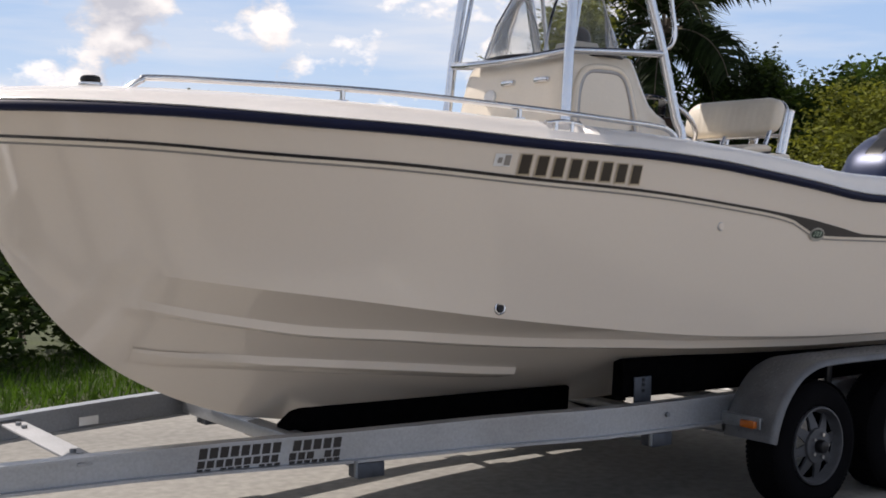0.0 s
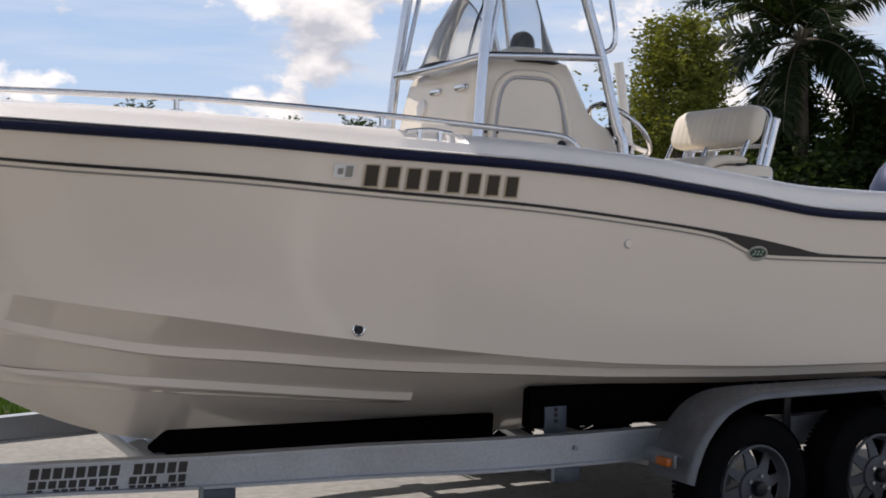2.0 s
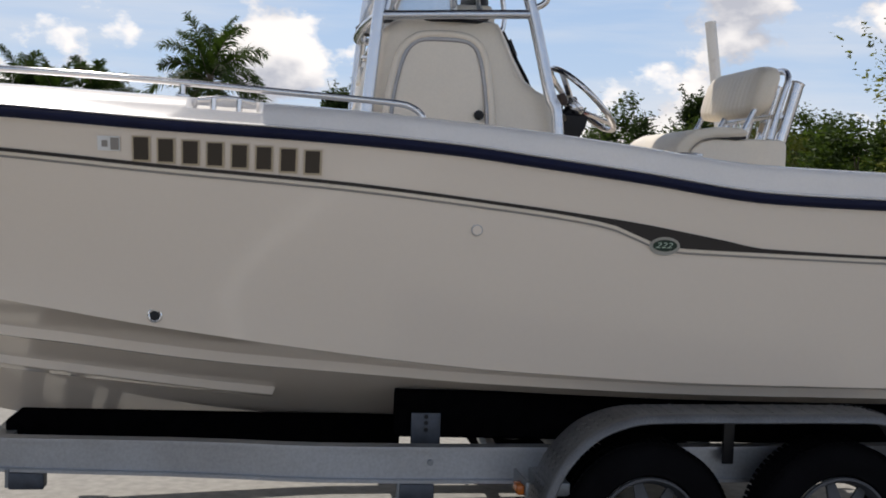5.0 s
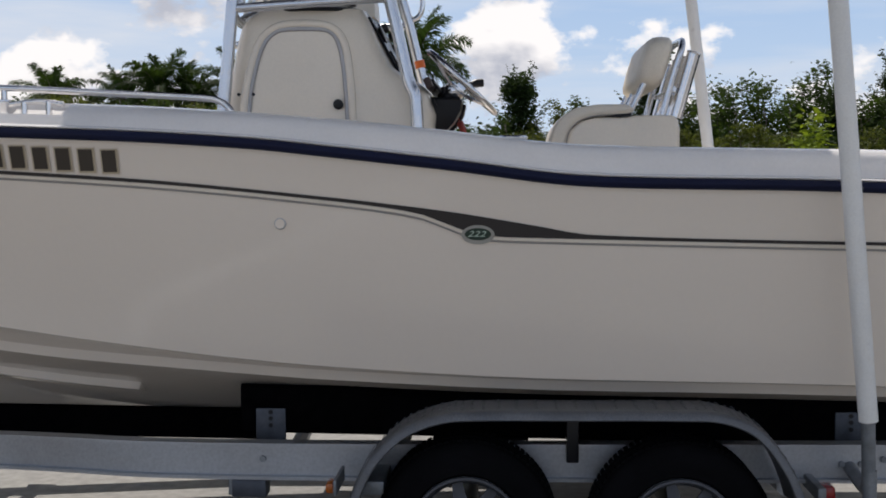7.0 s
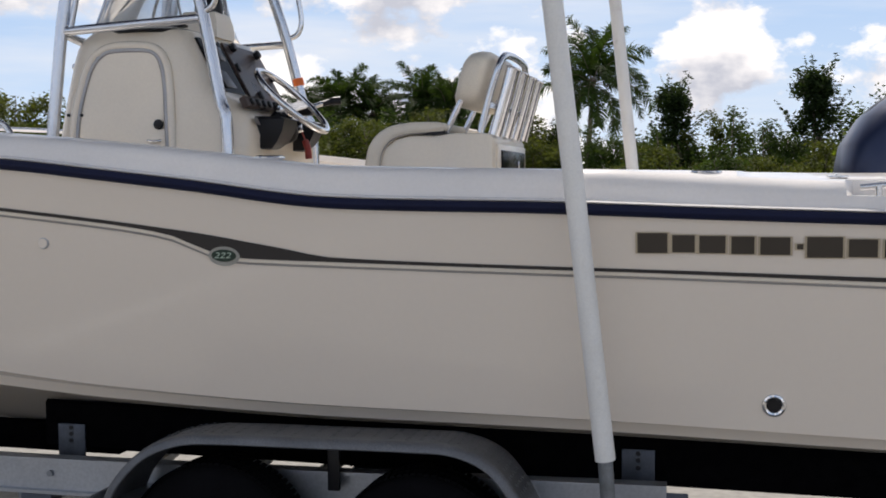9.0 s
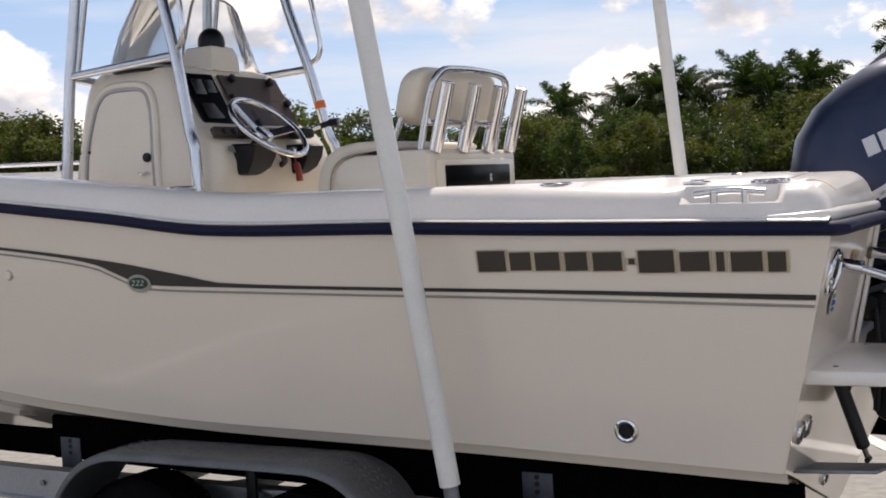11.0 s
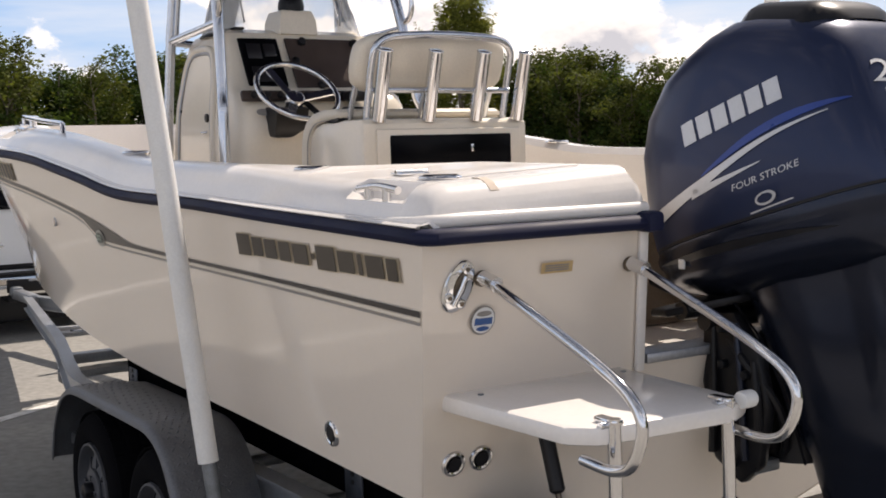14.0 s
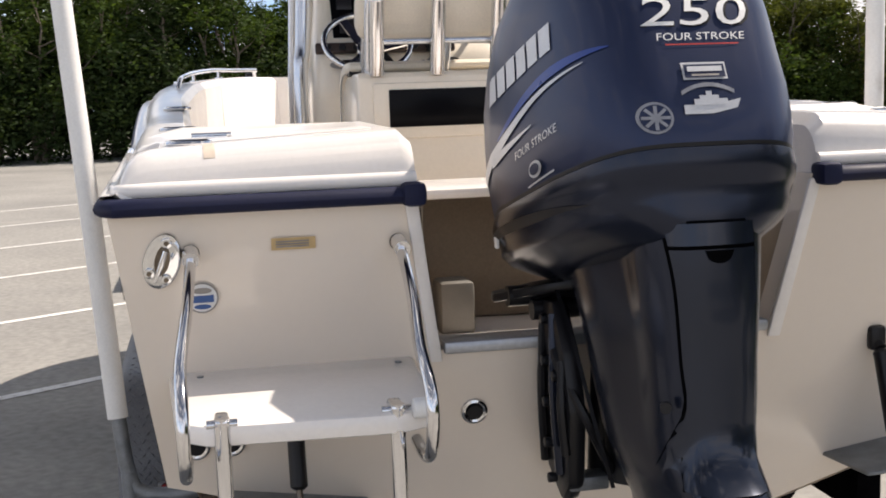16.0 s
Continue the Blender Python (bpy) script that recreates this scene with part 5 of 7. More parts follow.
# decals
SW = curve([(7.22, 1.385), (7.30, 1.425), (7.42, 1.490), (7.50, 1.540), (7.60, 1.604), (7.69, 1.651), (7.84, 1.712)])
part("silver_swoosh", loft([[cowl_side(x, SW(x) + w * 0.6), cowl_side(x, SW(x) - w * 1.5)] for x, w in zip(np.linspace(7.27, 7.80, 30), np.linspace(0.021, 0.001, 30))]), SILVER, motor, "silver swoosh decal")
part("blue_swoosh", loft([[cowl_side(x, SW(x) + 0.014 + w), cowl_side(x, SW(x) + 0.012)] for x, w in zip(np.linspace(7.46, 7.84, 30), [0.024 * math.sin(math.pi * i / 29) ** 0.7 for i in range(30)])]), BLUE, motor, "blue swoosh decal")
part("silver_wedge", loft([[cowl_side(x, 1.494 + 0.38 * (x - 7.44)), cowl_side(x, 1.494 + 0.38 * (x - 7.44) - w)] for x, w in zip(np.linspace(7.43, 7.64, 12), np.linspace(0.026, 0.002, 12))]), SILVER, motor)


def tilted(u0, v0, deg):
    c, s = math.cos(radians(deg)), math.sin(radians(deg))
    return lambda u, v: cowl_side(u0 + u * c - v * s, v0 + u * s + v * c, 0.0025)


for k in range(6):
    part("maker_bar", patch(-0.158 + k * 0.053, -0.158 + k * 0.053 + 0.043, -0.031, 0.031, tilted(7.535, 1.698, 23), 2, 3, skew=0.05), SILVER, motor, "silver bar in place of the maker's lettering")
part("side_lettering", lay("FOUR STROKE", 0.025, lambda u, v: tilted(7.65, 1.530, 20)(u + 0.25 * v, v), 1.25), SILVER, motor, "silver model lettering", smooth=0)
part("side_emblem", oval(7.655, 1.474, 0.030, 0.018, lambda u, v: cowl_side(u, v + 0.3 * (u - 7.655), 0.006)), SILVER, motor)
part("emblem_field", oval(7.655, 1.474, 0.022, 0.012, lambda u, v: cowl_side(u, v + 0.3 * (u - 7.655), 0.008)), COWL, motor)
part("emblem_wave", patch(-0.017, 0.017, -0.002, 0.002, tilted(7.655, 1.474, 20), 4, 1), SILVER, motor)
part("emblem_bar", patch(-0.065, 0.065, -0.002, 0.002, tilted(7.668, 1.453, 20), 4, 1), SILVER, motor)
part("power_number", lay("250", 0.088, lambda u, v: cowl_back(0.009 + u + 0.22 * v, 1.785 + v, 0.0015), 1.86), BLACK, motor, smooth=0)
part("power_number", lay("250", 0.084, lambda u, v: cowl_back(0.005 + u + 0.22 * v, 1.787 + v, 0.0030), 1.88), WHITE, motor, "white numerals of the power rating", smooth=0)
part("rear_lettering", lay("FOUR STROKE", 0.0215, lambda u, v: cowl_back(0.008 + u + 0.15 * v, 1.738 + v, 0.0020), 1.36), WHITE, motor, smooth=0)
part("red_rule", patch(-0.070, 0.086, 1.7215, 1.7245, lambda u, v: cowl_back(u, v, 0.0020), 6, 1), RED, motor)
em = part("round_emblem", oval(-0.116, 1.580, 0.036, 0.031, lambda u, v: cowl_back(u, v, 0.004)), FADED, motor, "round faded white emblem")
part("emblem_field", oval(-0.116, 1.580, 0.030, 0.026, lambda u, v: cowl_back(u, v, 0.006)), COWL, em)
for a in range(4):
    part("emblem_spoke", patch(-0.028, 0.028, -0.0035, 0.0035, (lambda k: lambda u, v: cowl_back(-0.116 + u * math.cos(k) - v * math.sin(k), 1.580 + (u * math.sin(k) + v * math.cos(k)) * 0.85, 0.008))(a * math.pi / 4), 3, 1), FADED, em)
D0 = -0.046                                             # the stickers stand a little to port of the middle
de = part("dealer_sticker", patch(-0.003, 0.090, 1.652, 1.686, lambda u, v: cowl_back(u + D0, v, 0.004), 6, 2), SILVER, motor, "pale-framed dealer sticker")
part("sticker_field", patch(0.001, 0.086, 1.656, 1.682, lambda u, v: cowl_back(u + D0, v, 0.006), 6, 2), COWL, de)
part("sticker_bar", patch(0.007, 0.080, 1.668, 1.678, lambda u, v: cowl_back(u + D0, v, 0.008), 6, 1), SILVER, de)
part("sticker_bar", patch(0.014, 0.072, 1.659, 1.663, lambda u, v: cowl_back(u + D0, v, 0.008), 6, 1), PIN, de)
sh = part("boat_sticker", patch(-0.004, 0.112, 1.585, 1.603, lambda u, v: cowl_back(u + D0 - 0.006 + (0.5 * (v - 1.594) if u > 0.06 else 0), v + 0.010 * max(0, (u - 0.06) / 0.05), 0.005), 8, 2), SILVER, motor, "pale boat silhouette sticker")
part("sticker_cabin", patch(0.018, 0.088, 1.602, 1.614, lambda u, v: cowl_back(u + D0 - 0.006, v, 0.006), 4, 1), SILVER, sh)
part("sticker_deckhouse", patch(0.030, 0.070, 1.613, 1.621, lambda u, v: cowl_back(u + D0 - 0.006, v, 0.006), 3, 1), SILVER, sh)
part("sticker_mast", patch(0.044, 0.056, 1.620, 1.629, lambda u, v: cowl_back(u + D0 - 0.006, v, 0.006), 2, 1), SILVER, sh)
part("sticker_arc", patch(-0.006, 0.105, 1.638, 1.646, lambda u, v: cowl_back(u + D0 - 0.006, v - 5.0 * (u - 0.050) ** 2, 0.005), 10, 1), FADED, sh)
# clamp bracket, swivel and steering gear
for sign in (-1, 1):
    br = part("clamp_bracket", prism([(7.34, sign * 0.150, 1.14), (7.46, sign * 0.155, 1.15), (7.55, sign * 0.155, 1.04), (7.58, sign * 0.150, 0.90), (7.54, sign * 0.145, 0.72), (7.47, sign * 0.14, 0.66), (7.37, sign * 0.145, 0.72), (7.33, sign * 0.15, 0.95)], 0.045, (0, sign, 0), bevel=0.014), BLACK, motor, "black clamp bracket")
    for k, (x0, z0, x1, z1) in enumerate(((7.385, 1.10, 7.375, 0.74), (7.47, 1.12, 7.50, 0.74), (7.535, 1.02, 7.55, 0.80))):
        part("bracket_rib", tube(spline([(x0, sign * 0.197, z0), ((x0 + x1) / 2 + 0.012, sign * 0.205, (z0 + z1) / 2), (x1, sign * 0.195, z1)], 5), [0.010] * 4 + [0.012] * 20, 8), BLACK if k != 1 else COWL_GREY, br)
    for x, z in ((7.42, 1.10), (7.425, 1.0), (7.43, 0.90), (7.435, 0.80), (7.51, 0.98), (7.46, 0.72)):
        part("bolt", disc((x, sign * 0.203, z), (0, sign, 0), 0.013, 0.022, 10, bevel=0.003), SCOOP, br)
part("trim_hose", tube(spline([(7.38, -0.17, 1.10), (7.50, -0.20, 1.02), (7.585, -0.16, 0.90), (7.56, -0.10, 0.78), (7.50, -0.06, 0.72)], 6), 0.012, 8), BLACK, motor, "black trim hose")
part("anode", block((7.49, -0.13, 0.715), (0.07, 0.10, 0.035), 0.008), GALV, motor, "pale grey anode under the bracket")
part("leg_fairing", loft([[Vector((x, y, z)) for y in (-0.185 + 0.02 * q, -0.175 + 0.02 * q)] for x, z, q in ((7.42, 1.20, 0), (7.54, 1.08, 0.4), (7.60, 0.95, 1.2), (7.63, 0.82, 2.4), (7.64, 0.74, 3.4))]), BLACK, motor, smooth=60)
part("swivel", tube([(7.50, 0, 1.22), (7.52, 0, 0.72)], 0.085, 16), BLACK, motor)
part("tilt_tube", tube([(7.37, -0.22, 1.115), (7.37, 0.22, 1.115)], 0.026, 12), BLACK, motor)
part("tilt_ram", tube([(7.42, -0.07, 0.70), (7.48, -0.07, 1.08)], 0.032, 12), BLACK, motor)
part("ram_rod", tube([(7.46, 0.05, 0.70), (7.50, 0.05, 1.0)], 0.014, 10), STEEL, motor)
part("steering_ram", tube([(7.33, -0.27, 1.145), (7.33, 0.27, 1.145)], 0.026, 12), BLACK, motor)
part("steering_arm", prism([(7.22, -0.285, 1.118), (7.30, -0.300, 1.125), (7.44, -0.20, 1.165), (7.48, -0.10, 1.18), (7.40, -0.08, 1.18), (7.30, -0.19, 1.15)], 0.024, (0, 0, 1), bevel=0.007), BLACK, motor)
part("hose", tube(spline([(6.80, 0.12, 1.16), (6.98, 0.08, 1.14), (7.12, 0.04, 1.18), (7.24, 0.0, 1.26)], 6), 0.022, 10), BLACK, motor, "black rigging hose")


part("white_tag", block((7.37, -0.302, 1.285), (0.022, 0.008, 0.030), 0.003), WHITE, motor, "small white tag")
motor.matrix_world = pose(0, 0.008, 0.010)


# ---- trailer ----
trailer = thing("boat_trailer", "aluminium tandem-axle boat trailer with black carpeted bunks", "trailer")
BEAM_Y = curve([(-1.05, 0.03), (1.35, 0.462), (2.06, 0.598), (2.6, 0.715), (3.45, 0.905), (3.75, 0.955), (4.2, 0.968), (6.48, 0.968)])
BEAM_T = curve([(-1.05, 0.41), (1.35, 0.458), (1.85, 0.478), (2.6, 0.492), (3.44, 0.516), (4.2, 0.515), (6.48, 0.53)])
BEAM_H = curve([(-1.05, 0.11), (1.35, 0.115), (2.6, 0.13), (3.6, 0.136), (6.48, 0.142)])


def beam(sign):
    rows = []
    for x in [-1.05, -0.5, 0.2, 0.8, 1.35, 1.7, 2.06, 2.35, 2.6, 2.9, 3.2, 3.45, 3.6, 3.75, 4.0, 4.2, 4.6, 5.2, 5.8, 6.48]:
        y, t = BEAM_Y(x), BEAM_T(x)
        b = t - BEAM_H(x)
        half = [(0.005, t - 0.012), (0.035, t - 0.012), (0.035, t), (-0.035, t), (-0.035, t - 0.012), (-0.005, t - 0.012), (-0.005, b + 0.012), (-0.035, b + 0.012), (-0.035, b), (0.035, b), (0.035, b + 0.012), (0.005, b + 0.012)]
        rows.append([Vector((x, sign * (y + dy), z)) for dy, z in half])
    return loft(rows, True, ends=True)


for sign in (-1, 1):
    main = part("main_beam", beam(sign), ALU, trailer, "aluminium I-beam side rail", smooth=25)
    for x in (4.17, 6.30, 6.37, 6.45):
        part("bolt", disc((x, sign * 0.978, 0.452 if x < 6.4 else 0.47), (0, sign, 0), 0.012, 0.014, 8), GALV, main)
    end = part("beam_end", block((6.515, sign * 0.968, 0.470), (0.075, 0.010, 0.060), 0.004), BRACKET, main, "flat end plate with a hole")
    part("end_hole", disc((6.530, sign * 0.974, 0.470), (0, sign, 0), 0.013, 0.004, 14), BLACK, end)
    # outer bunks on brackets
    rows = []
    for x in np.linspace(4.05, 7.252, 14):
        f = (x - 4.05) / 3.202
        t, b = 0.702 - 0.062 * f, 0.512 - 0.045 * f
        rows.append([Vector((x, sign * y, z)) for y, z in ((0.735, b), (0.79, b), (0.80, b + 0.01), (0.80, t - 0.012), (0.785, t), (0.735, t - 0.02), (0.725, b + 0.01))])
    bunk = part("bunk", loft(rows, True, ends=True), CARPET, trailer, "long bunk board wrapped in black carpet")
    for x in (4.17, 6.375):
        plate = part("bunk_bracket", block((x, sign * 0.812, 0.535), (0.116, 0.010, 0.150), 0.004), BRACKET, trailer, "dull galvanised bunk bracket with slotted holes")
        for z in (0.545, 0.572, 0.596):
            part("bracket_hole", disc((x, sign * 0.818, z), (0, sign, 0), 0.009, 0.006, 10), BLACK, plate)
    rows = []
    for x in (2.50, 2.56, 2.9, 3.3, 3.7, 4.10, 4.12):
        z = 0.535 - 0.012 * (x - 2.5)
        cut = 0.05 if x < 2.53 else 0.0
        rows.append([Vector((x, sign * y, zz)) for y, zz in ((0.25, z - 0.135), (0.34, z - 0.135), (0.35, z - 0.01 - cut), (0.32, z - 0.004 - cut), (0.24, z - 0.03 - cut))])
    part("bunk", loft(rows, True, ends=True), CARPET, trailer, "short forward bunk board wrapped in black carpet")
    # tongue braces, underslung clamps
    for x in (2.66, 4.12):
        cl = part("clamp", block((x, sign * (BEAM_Y(x) - 0.01), BEAM_T(x) - BEAM_H(x) - 0.035), (0.13, 0.08, 0.065), 0.006), BRACKET, trailer)
        part("u_bolt", tube([(x - 0.07, sign * (BEAM_Y(x) + 0.02), BEAM_T(x) - BEAM_H(x) + 0.01), (x - 0.07, sign * (BEAM_Y(x) + 0.02), BEAM_T(x) - BEAM_H(x) - 0.06)], 0.009), GALV, cl)
    # fender over the two wheels
    arch = spline([Vector((x, 0, z)) for x, z in ((4.520, 0.33), (4.548, 0.42), (4.605, 0.53), (4.712, 0.635), (4.85, 0.69), (5.0, 0.702), (5.32, 0.704), (5.65, 0.706), (5.82, 0.698), (5.95, 0.640), (6.045, 0.52), (6.09, 0.42), (6.112, 0.35))], 5)
    rows = []
    for i, p in enumerate(arch):
        d = (arch[min(i + 1, len(arch) - 1)] - arch[max(i - 1, 0)]).normalized()
        n = Vector((-d.z, 0, d.x))
        rows.append([p + Vector((0, sign * y, 0)) + n * h for y, h in ((1.004, -0.018), (1.10, -0.004), (1.285, 0), (1.300, -0.002), (1.312, -0.012), (1.315, -0.03), (1.309, -0.034), (1.303, -0.014), (1.285, -0.008), (1.10, -0.012), (1.004, -0.026))])
    fen = part("fender", loft(rows, True, ends=True), FENDER, trailer, "galvanised tandem fender with rolled lip", smooth=50)
    part("fender_stay", block((5.32, sign * 1.03, 0.57), (0.045, 0.02, 0.22), 0.006), BLACK, fen)
    part("fender_bracket", block((4.60, sign * 1.10, 0.41), (0.10, 0.26, 0.05), 0.006), GALV, fen)
    # diamond tread on the fender's rear and front slopes
    bm = bmesh.new()
    for i in range(2, len(arch) - 2):
        for j in range(6):
            p = arch[i]
            d = (arch[i + 1] - arch[i - 1]).normalized()
            n = Vector((-d.z, 0, d.x))
            c = p + Vector((0, sign * (1.105 + 0.030 * j + (0.015 if i % 2 else 0)), 0)) + n * 0.001
            a = (d + Vector((0, (1 if (i + j) % 2 else -1), 0))).normalized() * 0.012
            b = n.cross(a).normalized() * 0.004
            q = [bm.verts.new(v) for v in (c - a, c + b, c + a, c - b, c + n * 0.003)]
            for k in range(4):
                bm.faces.new((q[k], q[(k + 1) % 4], q[4]))
    part("tread_pattern", bm, FENDER, fen, smooth=0)
    tagged(fen.children[-1], kind="stuff")
    part("marker_lamp", block((4.462, sign * 1.215, 0.415), (0.03, 0.085, 0.036), 0.008), AMBER, trailer, "amber side marker lamp")
    part("lamp_plate", block((4.482, sign * 1.16, 0.42), (0.012, 0.22, 0.055), 0.003), GALV, trailer)
    part("tail_lamp", block((6.205, sign * 1.13, 0.39), (0.05, 0.08, 0.05), 0.010), REDLENS, trailer, "red tail lamp")
    part("tail_bracket", block((6.18, sign * 1.06, 0.39), (0.03, 0.24, 0.05), 0.006), GALV, trailer)
    # guide pole
    foot = [(6.33, 0.96, 0.44), (6.33, 1.10, 0.42), (6.32, 1.22, 0.43), (6.312, 1.262, 0.50), (6.30, 1.285, 0.70)]
    part("pole_stub", tube([(6.316, sign * 1.262, 0.50), (6.320, sign * 1.258, 0.385)], 0.024, 12), GALV, trailer)
    ax, ay = (-0.005, 0.05) if sign > 0 else (0, 0)     # the starboard pole leans out a little more
    gp = part("guide_pole", tube([(6.302 + 0.2 * ax, sign * 1.284, 0.675), (6.25 + 0.7 * ax, sign * (1.318 + ay), 1.15), (6.20 + ax, sign * (1.352 + ay), 1.62), (6.10 + ax, sign * (1.420 + ay), 2.51)], 0.0325, 18), PVC, trailer, "white PVC guide pole")
    part("pole_pipe", tube(spline([(x, sign * y, z) for x, y, z in foot], 5), 0.024, 12), GALV, gp, "galvanised pipe")
    part("pole_cap", disc((6.099 + ax, sign * (1.421 + ay), 2.515), (-0.11, sign * 0.075, 1), 0.034, 0.02, 18, bevel=0.005), PVC, gp)


HUB_Z = GROUND + 0.318


def trailer_wheel(x, sign):
    y0 = sign * 1.05
    rows = []
    for r, dy in ((0.192, 0.0), (0.197, 0.01), (0.25, -0.005), (0.29, 0.005), (0.310, 0.03), (0.317, 0.06), (0.319, 0.105), (0.317, 0.15), (0.310, 0.18), (0.29, 0.205), (0.25, 0.215), (0.202, 0.205), (0.192, 0.19)):
        rows.append([Vector((x + r * math.cos(a), y0 + sign * dy, HUB_Z + r * math.sin(a))) for a in (k * math.tau / 48 for k in range(48))])
    w = part("tyre", loft(rows, True), RUBBER, trailer, "black trailer tyre", smooth=40)
    bm = bmesh.new()
    for i in range(84):
        for dy in (0.045, 0.105, 0.165):
            a = i * math.tau / 84 + (0.035 if dy == 0.105 else 0)
            block((x + 0.3175 * math.cos(a), y0 + sign * dy, HUB_Z + 0.3175 * math.sin(a)), (0.006, 0.045, 0.017), 0, turn=Matrix.Rotation(-a, 3, "Y"), bm=bm)
    tagged(part("tread_relief", bm, RUBBER, w, smooth=0), kind="stuff")
    rows = []
    for r, dy in ((0.194, 0.20), (0.192, 0.212), (0.183, 0.214), (0.175, 0.20), (0.169, 0.17), (0.162, 0.165)):
        rows.append([Vector((x + r * math.cos(a), y0 + sign * dy, HUB_Z + r * math.sin(a))) for a in (k * math.tau / 48 for k in range(48))])
    rim = part("rim", loft(rows, True), RIM, w, "pale grey steel spoke rim", smooth=50)
    for k in range(8):
        a = k * math.tau / 8 + 0.2
        pts = []
        for r, da, dy in ((0.085, -0.36, 0.196), (0.085, 0.36, 0.196), (0.123, 0.19, 0.188), (0.170, 0.10, 0.172), (0.170, -0.10, 0.172), (0.123, -0.19, 0.188)):
            pts.append(Vector((x + r * math.cos(a + da), y0 + sign * dy, HUB_Z + r * math.sin(a + da))))
        part("spoke", prism(pts, 0.012, (0, -sign, 0)), RIM, rim, smooth=30)
    part("hub", disc((x, y0 + sign * 0.20, HUB_Z), (0, sign, 0), 0.088, 0.02, 28, bevel=0.006), RIM, rim)
    part("hub_cap", disc((x, y0 + sign * 0.225, HUB_Z), (0, sign, 0), 0.034, 0.05, 20, bevel=0.012), BLACK, rim)
    for k in range(5):
        a = k * math.tau / 5
        part("wheel_nut", disc((x + 0.058 * math.cos(a), y0 + sign * 0.215, HUB_Z + 0.058 * math.sin(a)), (0, sign, 0), 0.010, 0.02, 6), STEEL, rim)


for sign in (-1, 1):
    for x in (4.94, 5.685):
        trailer_wheel(x, sign)
for x in (4.94, 5.685):
    part("axle", tube([(x, -1.06, HUB_Z), (x, 1.06, HUB_Z)], 0.03, 12), GALV, trailer)
for x in (2.66, 4.12, 4.6, 6.1):
    y = BEAM_Y(x)
    z = BEAM_T(x) - BEAM_H(x) - 0.02
    dip = min(z, KEEL_Z(x) - 0.08) - 0.02
    part("cross_member", tube(spline([(x, -y, z), (x, -y * 0.55, (z + dip) / 2 + 0.02), (x, 0, dip), (x, y * 0.55, (z + dip) / 2 + 0.02), (x, y, z)], 5), 0.035, 8), ALU, trailer)
part("keel_roller", tube([(2.52, -0.07, 0.385), (2.52, 0.07, 0.385)], 0.03, 14), BLACK, trailer)
fp = part("step_plate", block((1.575, 0, 0.435), (0.11, 1.02, 0.012), 0.004), ALU_DULL, trailer, "bright aluminium cross plate")
for y in (-0.38, -0.30, 0.30, 0.38):
    part("plate_bolt", disc((1.575, y, 0.447), (0, 0, 1), 0.013, 0.016, 6), GALV, fp)
part("maker_plate", block((1.95, 0.555, 0.40), (0.10, 0.004, 0.04), 0.001, turn=Matrix.Rotation(radians(11), 3, "Z")), WHITE, trailer, "small pale sticker")
part("front_cross", block((2.50, 0.0, 0.41), (0.09, 1.30, 0.06), 0.006), ALU, trailer)
part("tongue_plate", block((1.25, 0, 0.405), (0.09, 0.86, 0.05), 0.005), ALU_DULL, trailer)
part("bow_stop_post", tube([(1.22, 0, 0.42), (1.20, 0, 0.95)], 0.035, 12), ALU_DULL, trailer)
part("winch", block((1.20, 0, 1.0), (0.16, 0.14, 0.14), 0.02), BLACK, trailer)
part("tongue", block((-1.25, 0, 0.385), (0.62, 0.09, 0.085), 0.008), ALU, trailer)
part("coupler", block((-1.58, 0, 0.40), (0.20, 0.11, 0.10), 0.03), GALV, trailer)
part("jack", tube([(0.2, 0.30, 0.16), (0.2, 0.30, 0.80)], 0.03, 12), GALV, trailer)
# dealer lettering as plain bars on the port beam
for row, (h, n, drop) in enumerate(((0.021, 14, -0.042), (0.0145, 16, -0.085), (0.011, 19, -0.114))):
    w = 0.58 / n
    for k in range(n):
        if (row, k) in ((0, 8), (1, 9), (1, 13), (2, 2), (2, 7), (2, 11)):
            continue
        part("dealer_bar", patch(1.978 + k * w, 1.978 + k * w + w * 0.78, drop - h, drop + h, lambda u, v: Vector((u, -BEAM_Y(u) - 0.0065, BEAM_T(u) + v)), 1, 1, skew=0.15), STRIPE, trailer, "black bar in place of dealer lettering")


# ---- white estate vehicle that tows the trailer ----
car = thing("tow_vehicle", "white full-size SUV with dark tinted windows, hitched to the trailer", "suv")
CY, CX = 0.17, -1.32


def car_section(x, w0, w1, z0, z1, z2, w2):
    pts = [(w0 + 0.055, z0), (w0 + 0.075, z0 + 0.12), (w1, z0 + 0.35), (w1, z1 - 0.15), (w1 - 0.02, z1)]
    return [Vector((x, CY + y, z)) for y, z in pts] + [Vector((x, CY - y, z)) for y, z in reversed(pts)]


